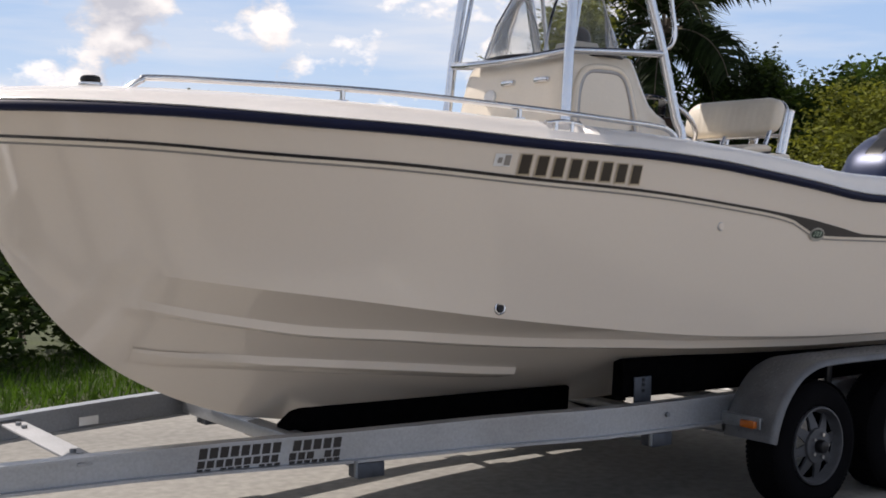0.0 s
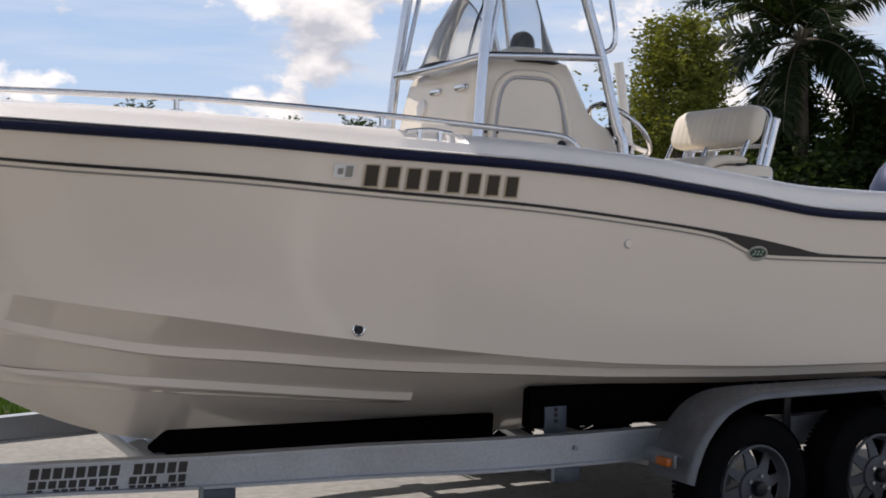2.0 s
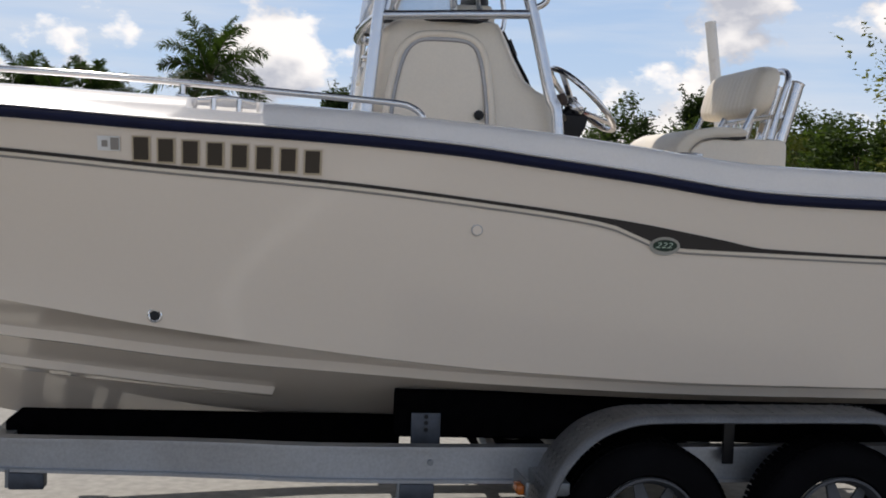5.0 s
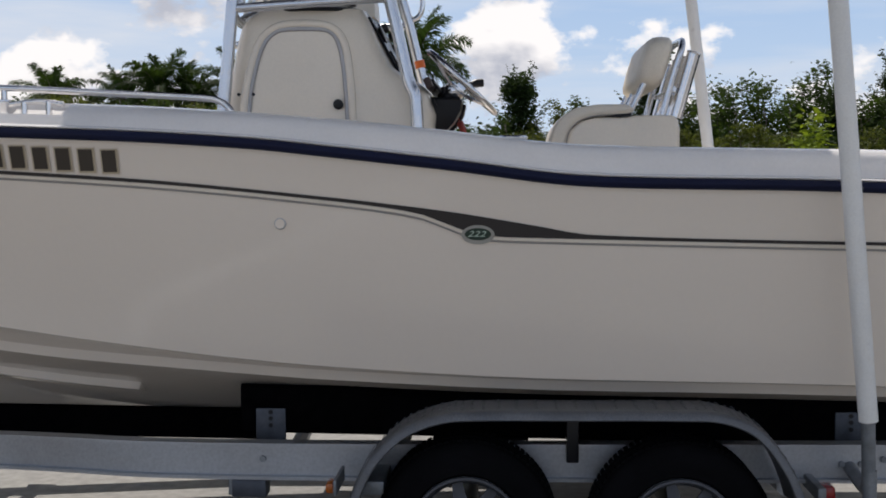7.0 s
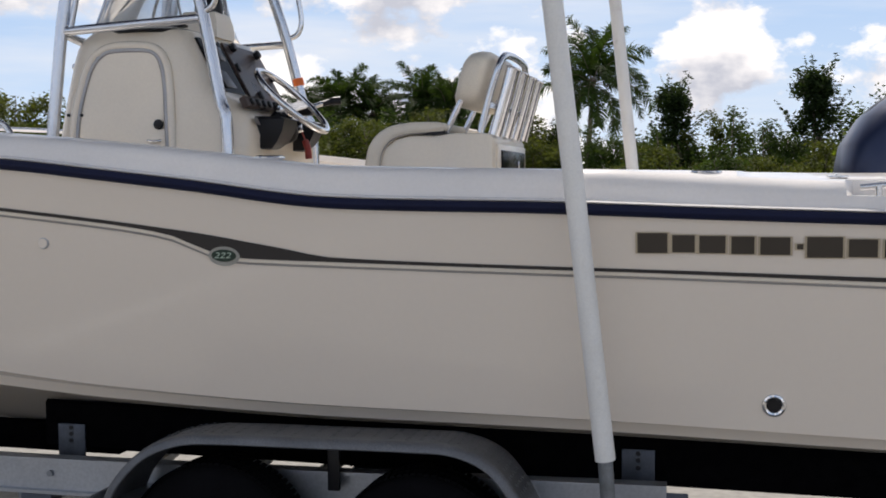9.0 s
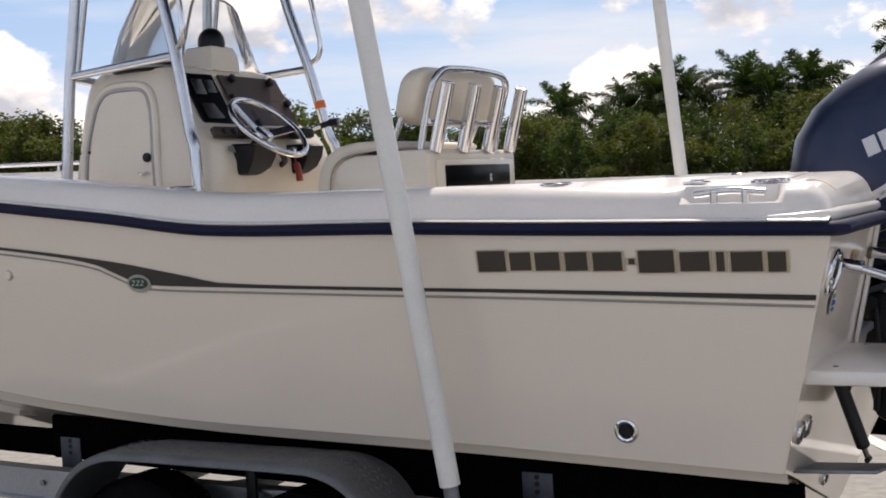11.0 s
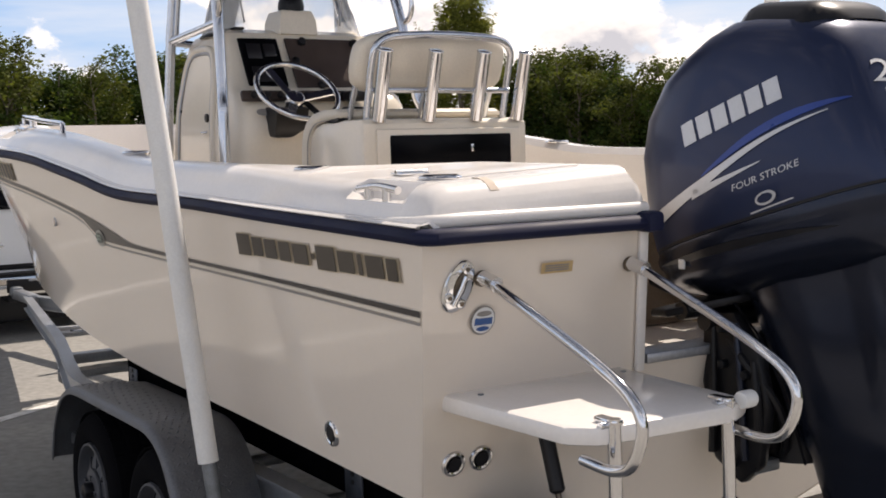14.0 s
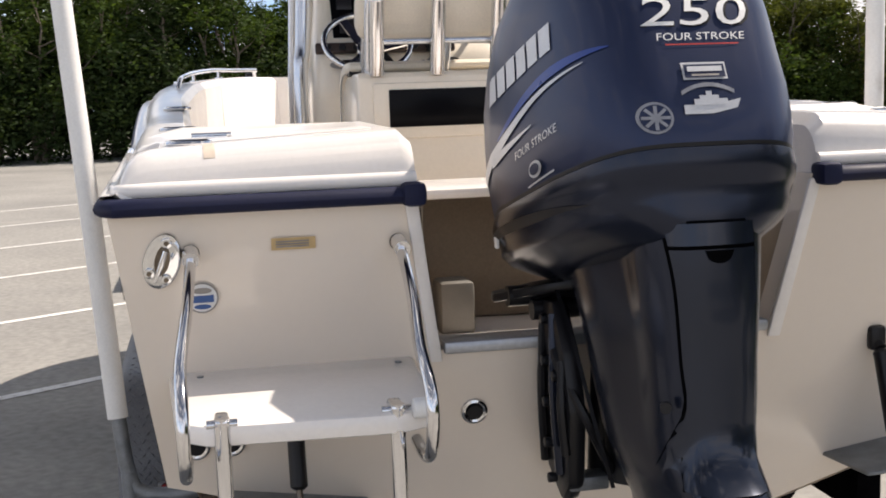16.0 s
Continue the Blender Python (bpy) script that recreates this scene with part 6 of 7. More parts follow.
body = [car_section(CX - d, 0.90, 0.985, 0.42 if d > 0.1 else 0.5, zt, 0, 0) for d, zt in ((0.0, 1.17), (0.04, 1.18), (1.0, 1.19), (2.5, 1.19), (4.1, 1.17), (4.5, 1.10), (5.2, 1.02), (5.4, 0.85))]
bm = loft(body, True, ends=True)
part("body", bm, SUVWHITE, car, "white painted car body", smooth=30)
cab = []
for d, z, w in ((0.0, 1.17, 0.955), (0.05, 1.45, 0.90), (0.10, 1.70, 0.83), (0.20, 1.755, 0.77), (0.5, 1.775, 0.76), (2.8, 1.775, 0.76), (3.3, 1.70, 0.78), (4.05, 1.18, 0.93)):
    cab.append([Vector((CX - d, CY + y, zz)) for y, zz in ((0.955, 1.17), (w + 0.02, max(1.18, z - 0.06)), (w - 0.05, z), (-w + 0.05, z), (-w - 0.02, max(1.18, z - 0.06)), (-0.955, 1.17))])
part("cabin", loft(cab, ends=False), SUVWHITE, car, "white roof and pillars", smooth=30)
part("rear_window", prism([(CX + 0.012, CY - 0.935, 1.20), (CX + 0.012, CY + 0.935, 1.20), (CX - 0.036, CY + 0.885, 1.45), (CX - 0.085, CY + 0.805, 1.705), (CX - 0.085, CY - 0.805, 1.705), (CX - 0.036, CY - 0.885, 1.45)], 0.01, (0.98, 0, 0.15), bevel=0.004), CARGLASS, car, "dark tinted rear window")
for y0 in (-1, 1):
    for a, b in ((0.04, 1.20), (1.26, 2.14), (2.20, 3.05)):
        part("side_window", prism([(CX - a - 0.0, CY + y0 * 0.962, 1.22), (CX - b, CY + y0 * 0.962, 1.22), (CX - b - 0.02, CY + y0 * 0.80, 1.68), (CX - a - 0.07, CY + y0 * 0.80, 1.68)], 0.02, (0, y0, 0.3), bevel=0.004), CARGLASS, car, "dark tinted side window")
    part("rear_pillar", prism([(CX - 0.03, CY + y0 * 0.968, 1.215), (CX + 0.018, CY + y0 * 0.938, 1.205), (CX - 0.080, CY + y0 * 0.806, 1.70), (CX - 0.11, CY + y0 * 0.812, 1.685)], 0.018, (0.4, y0, 0.3), bevel=0.004), CARGLASS, car, "dark glossy rear pillar")
    part("running_board", block((CX - 2.55, CY + y0 * 0.95, 0.36), (2.2, 0.16, 0.06), 0.02), BLACK, car, "black running board")
    part("side_moulding", block((CX - 2.55, CY + y0 * 0.988, 0.76), (2.2, 0.014, 0.05), 0.006), GASKET, car, "grey side moulding")
    part("fuel_door" if y0 < 0 else "quarter_seam", block((CX - 0.78, CY + y0 * 0.986, 0.98), (0.17, 0.006, 0.17), 0.02), SUVWHITE, car)
    tl = part("tail_lamp", block((CX + 0.0, CY + y0 * 0.945, 0.872), (0.09, 0.150, 0.37), 0.02), BLACK, car, "red, clear and amber tail lamp")
    part("red_lens", block((CX + 0.006, CY + y0 * 0.947, 0.792), (0.09, 0.136, 0.17), 0.015), REDLENS, tl)
    part("clear_lens", block((CX + 0.006, CY + y0 * 0.947, 0.915), (0.09, 0.136, 0.066), 0.012), GASKET, tl)
    part("amber_lens", block((CX + 0.006, CY + y0 * 0.947, 0.998), (0.09, 0.136, 0.094), 0.015), AMBER, tl)
    part("roof_rail", tube(spline([(CX - 0.35, CY + y0 * 0.66, 1.78), (CX - 0.45, CY + y0 * 0.66, 1.825), (CX - 2.3, CY + y0 * 0.66, 1.825), (CX - 2.4, CY + y0 * 0.66, 1.78)], 5), 0.016), BLACK, car)
    for d in (0.95, 4.25):
        rows = []
        for r, dy in ((0.21, 0.02), (0.24, 0.0), (0.33, 0.0), (0.365, 0.04), (0.372, 0.12), (0.365, 0.20), (0.33, 0.235), (0.24, 0.235), (0.21, 0.21)):
            rows.append([Vector((CX - d + r * math.cos(a), CY + y0 * (0.744 + dy), 0.372 + r * math.sin(a))) for a in (k * math.tau / 40 for k in range(40))])
        wh = part("wheel", loft(rows, True), RUBBER, car, "black car tyre")
        part("rim", disc((CX - d, CY + y0 * 0.975, 0.372), (0, y0, 0), 0.205, 0.05, 32, bevel=0.012), RIM, wh)
        part("wheel_arch", ring((CX - d, CY + y0 * 0.985, 0.40), (0, 1, 0), 0.41, 0.010, 40, 8), BLACK, car)
        part("arch_gap", disc((CX - d, CY + y0 * 0.91, 0.40), (0, 1, 0), 0.41, 0.155, 40), BLACK, car)
bp = part("rear_bumper", block((CX + 0.085, CY, 0.50), (0.16, 1.86, 0.19), 0.045), CHROME, car, "chrome rear bumper")
part("step_pad", block((CX + 0.085, CY, 0.606), (0.15, 1.72, 0.03), 0.010), BLACK, bp)
for y0 in (-1, 1):
    part("bumper_end", block((CX + 0.055, CY + y0 * 0.885, 0.585), (0.16, 0.12, 0.05), 0.015), BLACK, bp)
part("bumper_recess", block((CX + 0.155, CY, 0.50), (0.03, 0.50, 0.12), 0.01), BLACK, bp)
part("plate_lamp", block((CX + 0.172, CY + 0.0, 0.548), (0.012, 0.10, 0.016), 0.004), GASKET, bp)
part("valance", block((CX - 0.10, CY, 0.28), (0.10, 1.52, 0.28), 0.04), BLACK, car, "black valance under the bumper")
# black disc and axle added to deepen the shadow below the bumper
part("spare_wheel", disc((CX - 0.55, CY, 0.30), (0, 0, 1), 0.36, 0.22, 32, bevel=0.05), RUBBER, car, "black disc added for the shadow under the floor")
part("rear_axle", tube([(CX - 0.95, CY - 0.76, 0.372), (CX - 0.95, CY - 0.12, 0.372), (CX - 0.95, CY, 0.372), (CX - 0.95, CY + 0.12, 0.372), (CX - 0.95, CY + 0.76, 0.372)], [0.05, 0.06, 0.15, 0.06, 0.05], 14), BLACK, car)
part("tailgate_seam", block((CX + 0.004, CY, 0.665), (0.012, 1.66, 0.05), 0.003), BLACK, car)
for y in (-0.72, 0.72):
    part("tailgate_edge", block((CX + 0.003, CY + y, 0.92), (0.010, 0.008, 0.46), 0.002), PIN, car)
part("tailgate_trim", block((CX + 0.012, CY - 0.42, 0.865), (0.012, 0.40, 0.022), 0.004), CHROME, car)
part("trim_bar", block((CX + 0.012, CY - 0.42, 0.825), (0.008, 0.10, 0.012), 0.002), PIN, car)
part("window_sticker", ring((CX + 0.016, CY - 0.076, 1.305), (0.98, 0, 0.15), 0.085, 0.012, 36, 6), WHITE, car, "round white sticker on the rear window")
part("sticker_band", block((CX + 0.014, CY - 0.076, 1.305), (0.008, 0.13, 0.022), 0.003), GASKET, car)
for y, z in ((0.04, 1.07), (-0.045, 1.015)):
    part("tailgate_lock", disc((CX + 0.016, CY + y, z), (1, 0, 0), 0.026, 0.026, 12, bevel=0.005), BLACK, car)
part("tailgate_handle", tube(spline([(CX + 0.02, CY + 0.115, 0.83), (CX + 0.05, CY + 0.12, 0.80), (CX + 0.05, CY + 0.12, 0.68), (CX + 0.05, CY + 0.06, 0.657), (CX + 0.02, CY + 0.0, 0.657)], 5), 0.014), BLACK, car, "black tailgate handle")
part("wiper", tube([(CX + 0.03, CY - 0.05, 1.19), (CX + 0.015, CY - 0.38, 1.27)], 0.006, 6), BLACK, car)
part("hitch", block((CX + 0.02, CY - 0.2, 0.39), (0.30, 0.07, 0.07), 0.008), BLACK, car)
part("underbody", block((CX - 2.6, CY, 0.40), (4.8, 1.5, 0.16), 0.03), BLACK, car)


car.matrix_world = pose(-0.43, 0, GROUND)


# ---- trees ----
def leaf_mesh(name, centres, sizes, material, seed, flat=0.35, thin=0.42, droop=0.0):
    """Many small pointed leaves round clump centres, as one mesh."""
    rng = np.random.default_rng(seed)
    n = len(centres)
    d = rng.normal(size=(n, 3))
    d[:, 2] = d[:, 2] * flat - droop
    d /= np.linalg.norm(d, axis=1)[:, None]
    e = np.cross(d, rng.normal(size=(n, 3)))
    e /= np.linalg.norm(e, axis=1)[:, None]
    L = sizes[:, None]
    v = np.stack([centres - d * L * 0.5, centres + e * L * thin * 0.5, centres + d * L * 0.5, centres - e * L * thin * 0.5], 1).reshape(-1, 3)
    me = bpy.data.meshes.new(name)
    me.vertices.add(4 * n)
    me.vertices.foreach_set("co", v.ravel())
    me.loops.add(4 * n)
    me.loops.foreach_set("vertex_index", np.arange(4 * n, dtype=np.int32))
    me.polygons.add(n)
    me.polygons.foreach_set("loop_start", np.arange(0, 4 * n, 4, dtype=np.int32))
    me.update(calc_edges=True)
    me.materials.append(material)
    return me


def crown_points(seed, h0, h1, rx, clumps, per, spread, sprays=0):
    rng = np.random.default_rng(seed)
    out = []
    for i in range(clumps):
        f = rng.random() ** 0.8
        z = h0 + (h1 - h0) * f
        w = rx * (0.35 + 0.75 * math.sin(math.pi * min(0.97, 0.18 + 0.8 * f))) * (0.7 + 0.5 * rng.random())
        a = rng.random() * math.tau
        r = w * math.sqrt(0.25 + 0.75 * rng.random())
        c = np.array([r * math.cos(a), r * math.sin(a), z])
        k = int(per * (0.6 + 0.8 * rng.random()))
        out.append(c + np.clip(rng.normal(size=(k, 3)), -1.7, 1.7) * spread * np.array([1, 1, 0.7]) * (0.6 + 0.7 * rng.random()))
    for i in range(sprays):                             # thin shoots above and beside the mass
        a, r = rng.random() * math.tau, rx * 0.95 * math.sqrt(rng.random())
        foot = np.array([r * math.cos(a), r * math.sin(a), h0 + (h1 - h0) * (0.62 + 0.28 * rng.random()) * (1 - 0.25 * (r / rx) ** 2)])
        way = np.array([0.35 * rng.normal() + 0.25 * math.cos(a), 0.35 * rng.normal() + 0.25 * math.sin(a), 1.0]) * (h1 - h0) * (0.14 + 0.16 * rng.random())
        f = rng.random((per // 4, 1))
        out.append(foot + way * f + rng.normal(size=(per // 4, 3)) * spread * 0.42 * (1.1 - 0.8 * f))
    return np.concatenate(out)


def tree(name, label, seed, height, rx, clumps, per, leaf, material, base=0.12, spread=0.32, category="tree", group="", sprays=26):
    rng = np.random.default_rng(seed + 100)
    top = thing(name, label, category, group=group)
    part("trunk", tube(spline([(0, 0, -0.05), (0.06 * rng.normal(), 0.06, height * 0.25), (0.15 * rng.normal(), 0.1 * rng.normal(), height * 0.5), (0.2 * rng.normal(), 0.1, height * 0.82)], 4), [height * 0.024 * (1 - 0.065 * k) for k in range(13)], 8), BARK, top)
    bm = bmesh.new()
    for k in range(9):
        a = rng.random() * math.tau
        z = height * (0.12 + 0.6 * rng.random())
        l = rx * (0.5 + 0.4 * rng.random())
        tube([(0, 0, z), (l * 0.5 * math.cos(a), l * 0.5 * math.sin(a), z + height * 0.09), (l * math.cos(a), l * math.sin(a), z + height * 0.15)], [height * 0.011, height * 0.007, height * 0.003], 5, bm)
    tagged(part("limb_work", bm, BARK, top), kind="stuff")
    pts = crown_points(seed, height * base, height, rx, clumps, per, spread, sprays)
    pts[:, 2] = np.maximum(pts[:, 2], 0.05)
    sizes = leaf * (0.6 + 0.8 * rng.random(len(pts)))
    cr = new("crown", leaf_mesh("crown", pts, sizes, material, seed))
    cr.parent = top
    return top


def palm(name, label, seed, height, length, fronds, material, group="", low=-0.75, high=1.45, wide=0.26, blade=0.012, arch=1.0):
    """Feather palm: fronds spring from the top of the trunk, rise, then arch over and hang."""
    rng = np.random.default_rng(seed)
    top = thing(name, label, "palm tree", group=group)
    lean = 0.18 * rng.normal()
    part("trunk", tube(spline([(0, 0, -0.05), (lean * 0.3, 0, height * 0.35), (lean * 0.7, 0, height * 0.7), (lean, 0, height)], 5), [0.17 - 0.004 * k for k in range(16)], 10), BARK, top)
    rib = bmesh.new()
    verts, faces = [], []
    for k in range(fronds):
        a = k * 2.4 + rng.random() * 0.6
        lift = low + (high - low) * ((k + 0.5) / fronds) ** 0.85
        bend = arch * rng.uniform(1.0, 1.7) * (0.35 if lift > 1.3 else 0.8 if lift > 0.9 else 1.0)
        L = length * rng.uniform(0.82, 1.12)
        twist = rng.uniform(-0.5, 0.5)
        out = Vector((math.cos(a), math.sin(a), 0))
        side = Vector((-math.sin(a), math.cos(a), 0))
        p = Vector((lean, 0, height))
        path = [p]
        for i in range(14):
            e = lift - bend * ((i + 0.5) / 14) ** 1.5
            p = p + (out * math.cos(e) + Vector((0, 0, math.sin(e)))) * (L / 14)
            path.append(p)
        tube(path, [0.024 * (1 - 0.9 * i / 14) + 0.002 for i in range(15)], 5, rib, ends=False)
        for i in range(2, 14):
            for sub in (0.0, 0.14, 0.29, 0.43, 0.57, 0.71, 0.86):
                q = path[i].lerp(path[min(i + 1, 14)], sub)
                d = (path[min(i + 1, 14)] - path[i - 1]).normalized()
                up = side.cross(d)
                f = (i + sub) / 14
                ll = wide * length * (math.sin(math.pi * min(1, 0.10 + 0.80 * f)) ** 0.6) * rng.uniform(0.75, 1.2)
                for sg in (-1, 1):
                    way = (side * sg * 0.75 + d * 0.65 + up * (twist * sg + rng.uniform(-0.45, 0.35))).normalized()
                    m = q + way * ll * 0.5
                    tip = m + (way + Vector((0, 0, -0.25 - 0.6 * rng.random()))).normalized() * ll * 0.5
                    w = d * blade * length
                    b = len(verts)
                    verts += [q - w, m - w * 1.2, tip, m + w * 1.2, q + w]
                    faces += [(b, b + 1, b + 2, b + 3, b + 4)]
    part("frond_ribs", rib, BARK, top)
    me = bpy.data.meshes.new("fronds")
    me.from_pydata([tuple(v) for v in verts], [], faces)
    me.materials.append(material)
    fr = new("fronds", me)
    fr.parent = top
    return top


def lacy_tree(name, label, seed, height, rx, leaf, material, stems=3, branches=9, twigs=4, per=46, spread=0.17, bare=0.28, group="trees round the lot"):
    """Open-crowned tree: leaning stems, rising branches and a small clump of leaves round every twig."""
    rng = np.random.default_rng(seed)
    top = thing(name, label, "tree", group=group)
    wood, limbs, pts = bmesh.new(), bmesh.new(), []
    for k in range(stems):
        a = math.tau * (k + rng.random()) / stems
        reach = rx * rng.uniform(0.2, 0.65)
        tall = height * (1.0 if k == 0 else rng.uniform(0.68, 0.96))
        rows = spline([(0.1 * math.cos(a), 0.1 * math.sin(a), -0.05), (reach * 0.35 * math.cos(a), reach * 0.35 * math.sin(a), tall * 0.33), (reach * 0.8 * math.cos(a), reach * 0.8 * math.sin(a), tall * 0.68), (reach * math.cos(a), reach * math.sin(a), tall * 0.95)], 5)
        rows = [Vector(p) + Vector((rng.normal(), rng.normal(), 0)) * 0.03 for p in rows]
        tube(rows, [height * 0.015 * (1 - 0.85 * i / (len(rows) - 1)) for i in range(len(rows))], 6, wood)
        for n in range(branches):
            f = bare + (0.98 - bare) * (n + rng.random()) / branches
            foot = rows[min(len(rows) - 1, int(f * (len(rows) - 1)))]
            b = rng.random() * math.tau
            reach_b = rx * rng.uniform(0.35, 0.85) * (1.15 - 0.75 * f)
            end = foot + Vector((reach_b * math.cos(b), reach_b * math.sin(b), reach_b * rng.uniform(0.3, 1.0)))
            mid = foot.lerp(end, 0.5) + Vector((0, 0, -0.06 * reach_b))
            tube([foot, mid, end], [height * 0.005, height * 0.0035, height * 0.0015], 4, limbs, ends=False)
            for w in range(twigs):
                c = np.array(mid.lerp(end, rng.uniform(0.1, 1.15))) + rng.normal(size=3) * reach_b * 0.16
                m = int(per * rng.uniform(0.5, 1.4))
                axis = np.array([math.cos(b), math.sin(b), rng.uniform(0.2, 1.4)])
                pts.append(c + rng.normal(size=(m, 3)) * spread * rng.uniform(0.6, 1.25) * np.array([1, 1, 0.75]) + axis * rng.normal(size=(m, 1)) * spread * 0.7)
    part("trunk", wood, BARK, top)
    tagged(part("limb_work", limbs, BARK, top), kind="stuff")
    pts = np.concatenate(pts)
    pts[:, 2] = np.maximum(pts[:, 2], 0.05)
    cr = new("crown", leaf_mesh("crown", pts, leaf * (0.55 + 0.9 * rng.random(len(pts))), material, seed))
    cr.parent = top
    return top


def place(proto, x, y, turn, scale=1.0):
    return copy_thing(proto, pose(x, y, GROUND, 0, 0, turn) @ Matrix.Diagonal((scale, scale, scale, 1)))


rng = random.Random(5)
kinds = [tree("mangrove_tree", "dense green mangrove tree at the edge of the lot", 11, 5.4, 1.6, 100, 110, 0.17, LEAF, 0.02, 0.26, group="trees round the lot"),
         tree("mangrove_tree", "dense olive-green mangrove tree at the edge of the lot", 12, 5.0, 1.7, 100, 110, 0.17, LEAF_WARM, 0.02, 0.27, group="trees round the lot"),
         tree("mangrove_tree", "tall dark green tree at the edge of the lot", 13, 6.2, 1.15, 100, 110, 0.16, LEAF_DARK, 0.05, 0.23, group="trees round the lot"),
         tree("mangrove_tree", "broad green mangrove tree at the edge of the lot", 14, 4.6, 1.9, 100, 110, 0.17, LEAF, 0.0, 0.28, group="trees round the lot")]
HEIGHT = (5.4, 5.0, 6.2, 4.6)
open_kinds = [lacy_tree("mangrove_tree", "open-crowned green mangrove tree with bare grey stems", 51, 4.6, 1.5, 0.135, LEAF),
              lacy_tree("mangrove_tree", "open-crowned olive-green mangrove tree with bare grey stems", 52, 4.4, 1.7, 0.135, LEAF_WARM, stems=4),
              lacy_tree("mangrove_tree", "tall thin dark green mangrove tree with bare stems", 53, 5.0, 1.1, 0.125, LEAF_DARK, stems=2, branches=12),
              lacy_tree("mangrove_tree", "broad open green mangrove tree with many stems", 54, 4.2, 1.9, 0.135, LEAF, stems=5, branches=8),
              lacy_tree("mangrove_tree", "thin-crowned olive-green tree above the mangroves", 55, 4.8, 1.3, 0.125, LEAF_WARM, stems=2, branches=11, bare=0.35)]
OPEN_HEIGHT = (4.6, 4.4, 5.0, 4.2, 4.8)
spots, open_spots = [], []
for i in range(40):                                      # ahead of the bow, along the far edge of the lot
    y = -30 + i * 1.36
    tall = 7.3 if y < 5 else 6.8 if y < 8 else 5.6 if y < 16 else 6.1
    x = -34.0 - rng.uniform(0, 4.0)
    open_spots.append((x, y + rng.uniform(-0.5, 0.5), tall * rng.uniform(0.88, 1.06)))
    spots.append((x - 2.0, y, tall * rng.uniform(0.70, 0.95)))
for i in range(24):                                      # beyond the starboard bow
    x = -34 + i * 0.72
    y = 25 + 0.16 * (x + 34) + rng.uniform(0, 4.0)
    open_spots.append((x + rng.uniform(-0.6, 0.6), y, (5.3 if x < -27 else 4.8) * rng.uniform(0.84, 1.08)))
    if i % 2:
        spots.append((x, y + 2.0, rng.uniform(3.0, 3.9)))
BELT = curve([(-18, 5.0), (-16, 5.1), (-14, 4.5), (-12.7, 4.4), (-11, 4.1), (-9.5, 4.0), (-8.5, 4.4), (-7.3, 4.0), (-5, 3.9), (-3, 3.5), (2.5, 3.1), (4.6, 3.1), (5.8, 3.7), (7.1, 3.75), (8.0, 3.4), (10.4, 3.45), (11.3, 3.9), (13, 4.35), (14.2, 4.45), (15, 4.1), (17, 4.4), (19, 4.5), (23, 4.0), (28, 4.2), (41, 4.6)])
for i in range(88):                                      # abeam and further aft
    x = -17.4 + i * 0.66
    y = 27.6 + rng.uniform(0, 3.2)
    open_spots.append((x + rng.uniform(-0.4, 0.4), y, 0.05 + 1.55 + (BELT(x) - 1.55) * (y + 5.2) / 34.2 * rng.uniform(0.66, 1.04)))
    if i % 4 == 0:                                       # low sunlit bushes along the foot
        spots.append((x, 26.0 + rng.uniform(0, 1.2), rng.uniform(1.3, 2.0)))
for i in range(17):                                      # nearer belt that bends in towards the verge
    x = 5.5 + i * 0.95
    tall = 2.35 + 0.07 * (x - 5.5)
    open_spots.append((x + rng.uniform(-0.3, 0.3), 18.0 + rng.uniform(0, 2.0), tall + rng.choice((-0.5, -0.3, -0.1, 0.0, 0.15))))
    spots.append((x, 20.6, tall * 0.8))
for i in range(22):                                      # among the palms
    x = -11.5 + i * 0.62
    open_spots.append((x + rng.uniform(-0.3, 0.3), 32.5 + rng.uniform(0, 2.5), rng.uniform(3.3, 4.3)))
for x, y, tall in spots:
    k = rng.choice((0, 2, 2) if x < -30 and y < 2 else (0, 1, 1, 2, 3))
    place(kinds[k], x, y, rng.uniform(0, 360), tall / HEIGHT[k])
for x, y, tall in open_spots:
    k = rng.choice((0, 2, 2, 3) if x < -30 and y < 0 else (0, 0, 1, 1, 2, 3, 4))
    place(open_kinds[k], x, y, rng.uniform(0, 360), tall / OPEN_HEIGHT[k])


def thicket(label, seed, x0, x1, y0, y1, clumps, low, high, material, leaf=0.20):
    """Undergrowth between the trees, too dense to tell one bush from the next."""
    r = np.random.default_rng(seed)
    c = np.stack([r.uniform(x0, x1, clumps), r.uniform(y0, y1, clumps)], 1)
    top = np.array([low + (high - low) * (0.5 + 0.5 * noise.noise((x * 0.35, y * 0.35, seed))) for x, y in c])
    z = top * r.random(clumps) ** 0.7
    per = 34
    pts = np.repeat(np.column_stack([c, z]), per, 0) + r.normal(size=(clumps * per, 3)) * np.array([0.34, 0.34, 0.24])
    pts[:, 2] = np.maximum(pts[:, 2], 0.04)
    ob = new("thicket", leaf_mesh("thicket", pts, leaf * (0.6 + 0.8 * r.random(len(pts))), material, seed))
    ob.matrix_world = pose(0, 0, GROUND)
    tagged(ob, label, "undergrowth", kind="stuff")


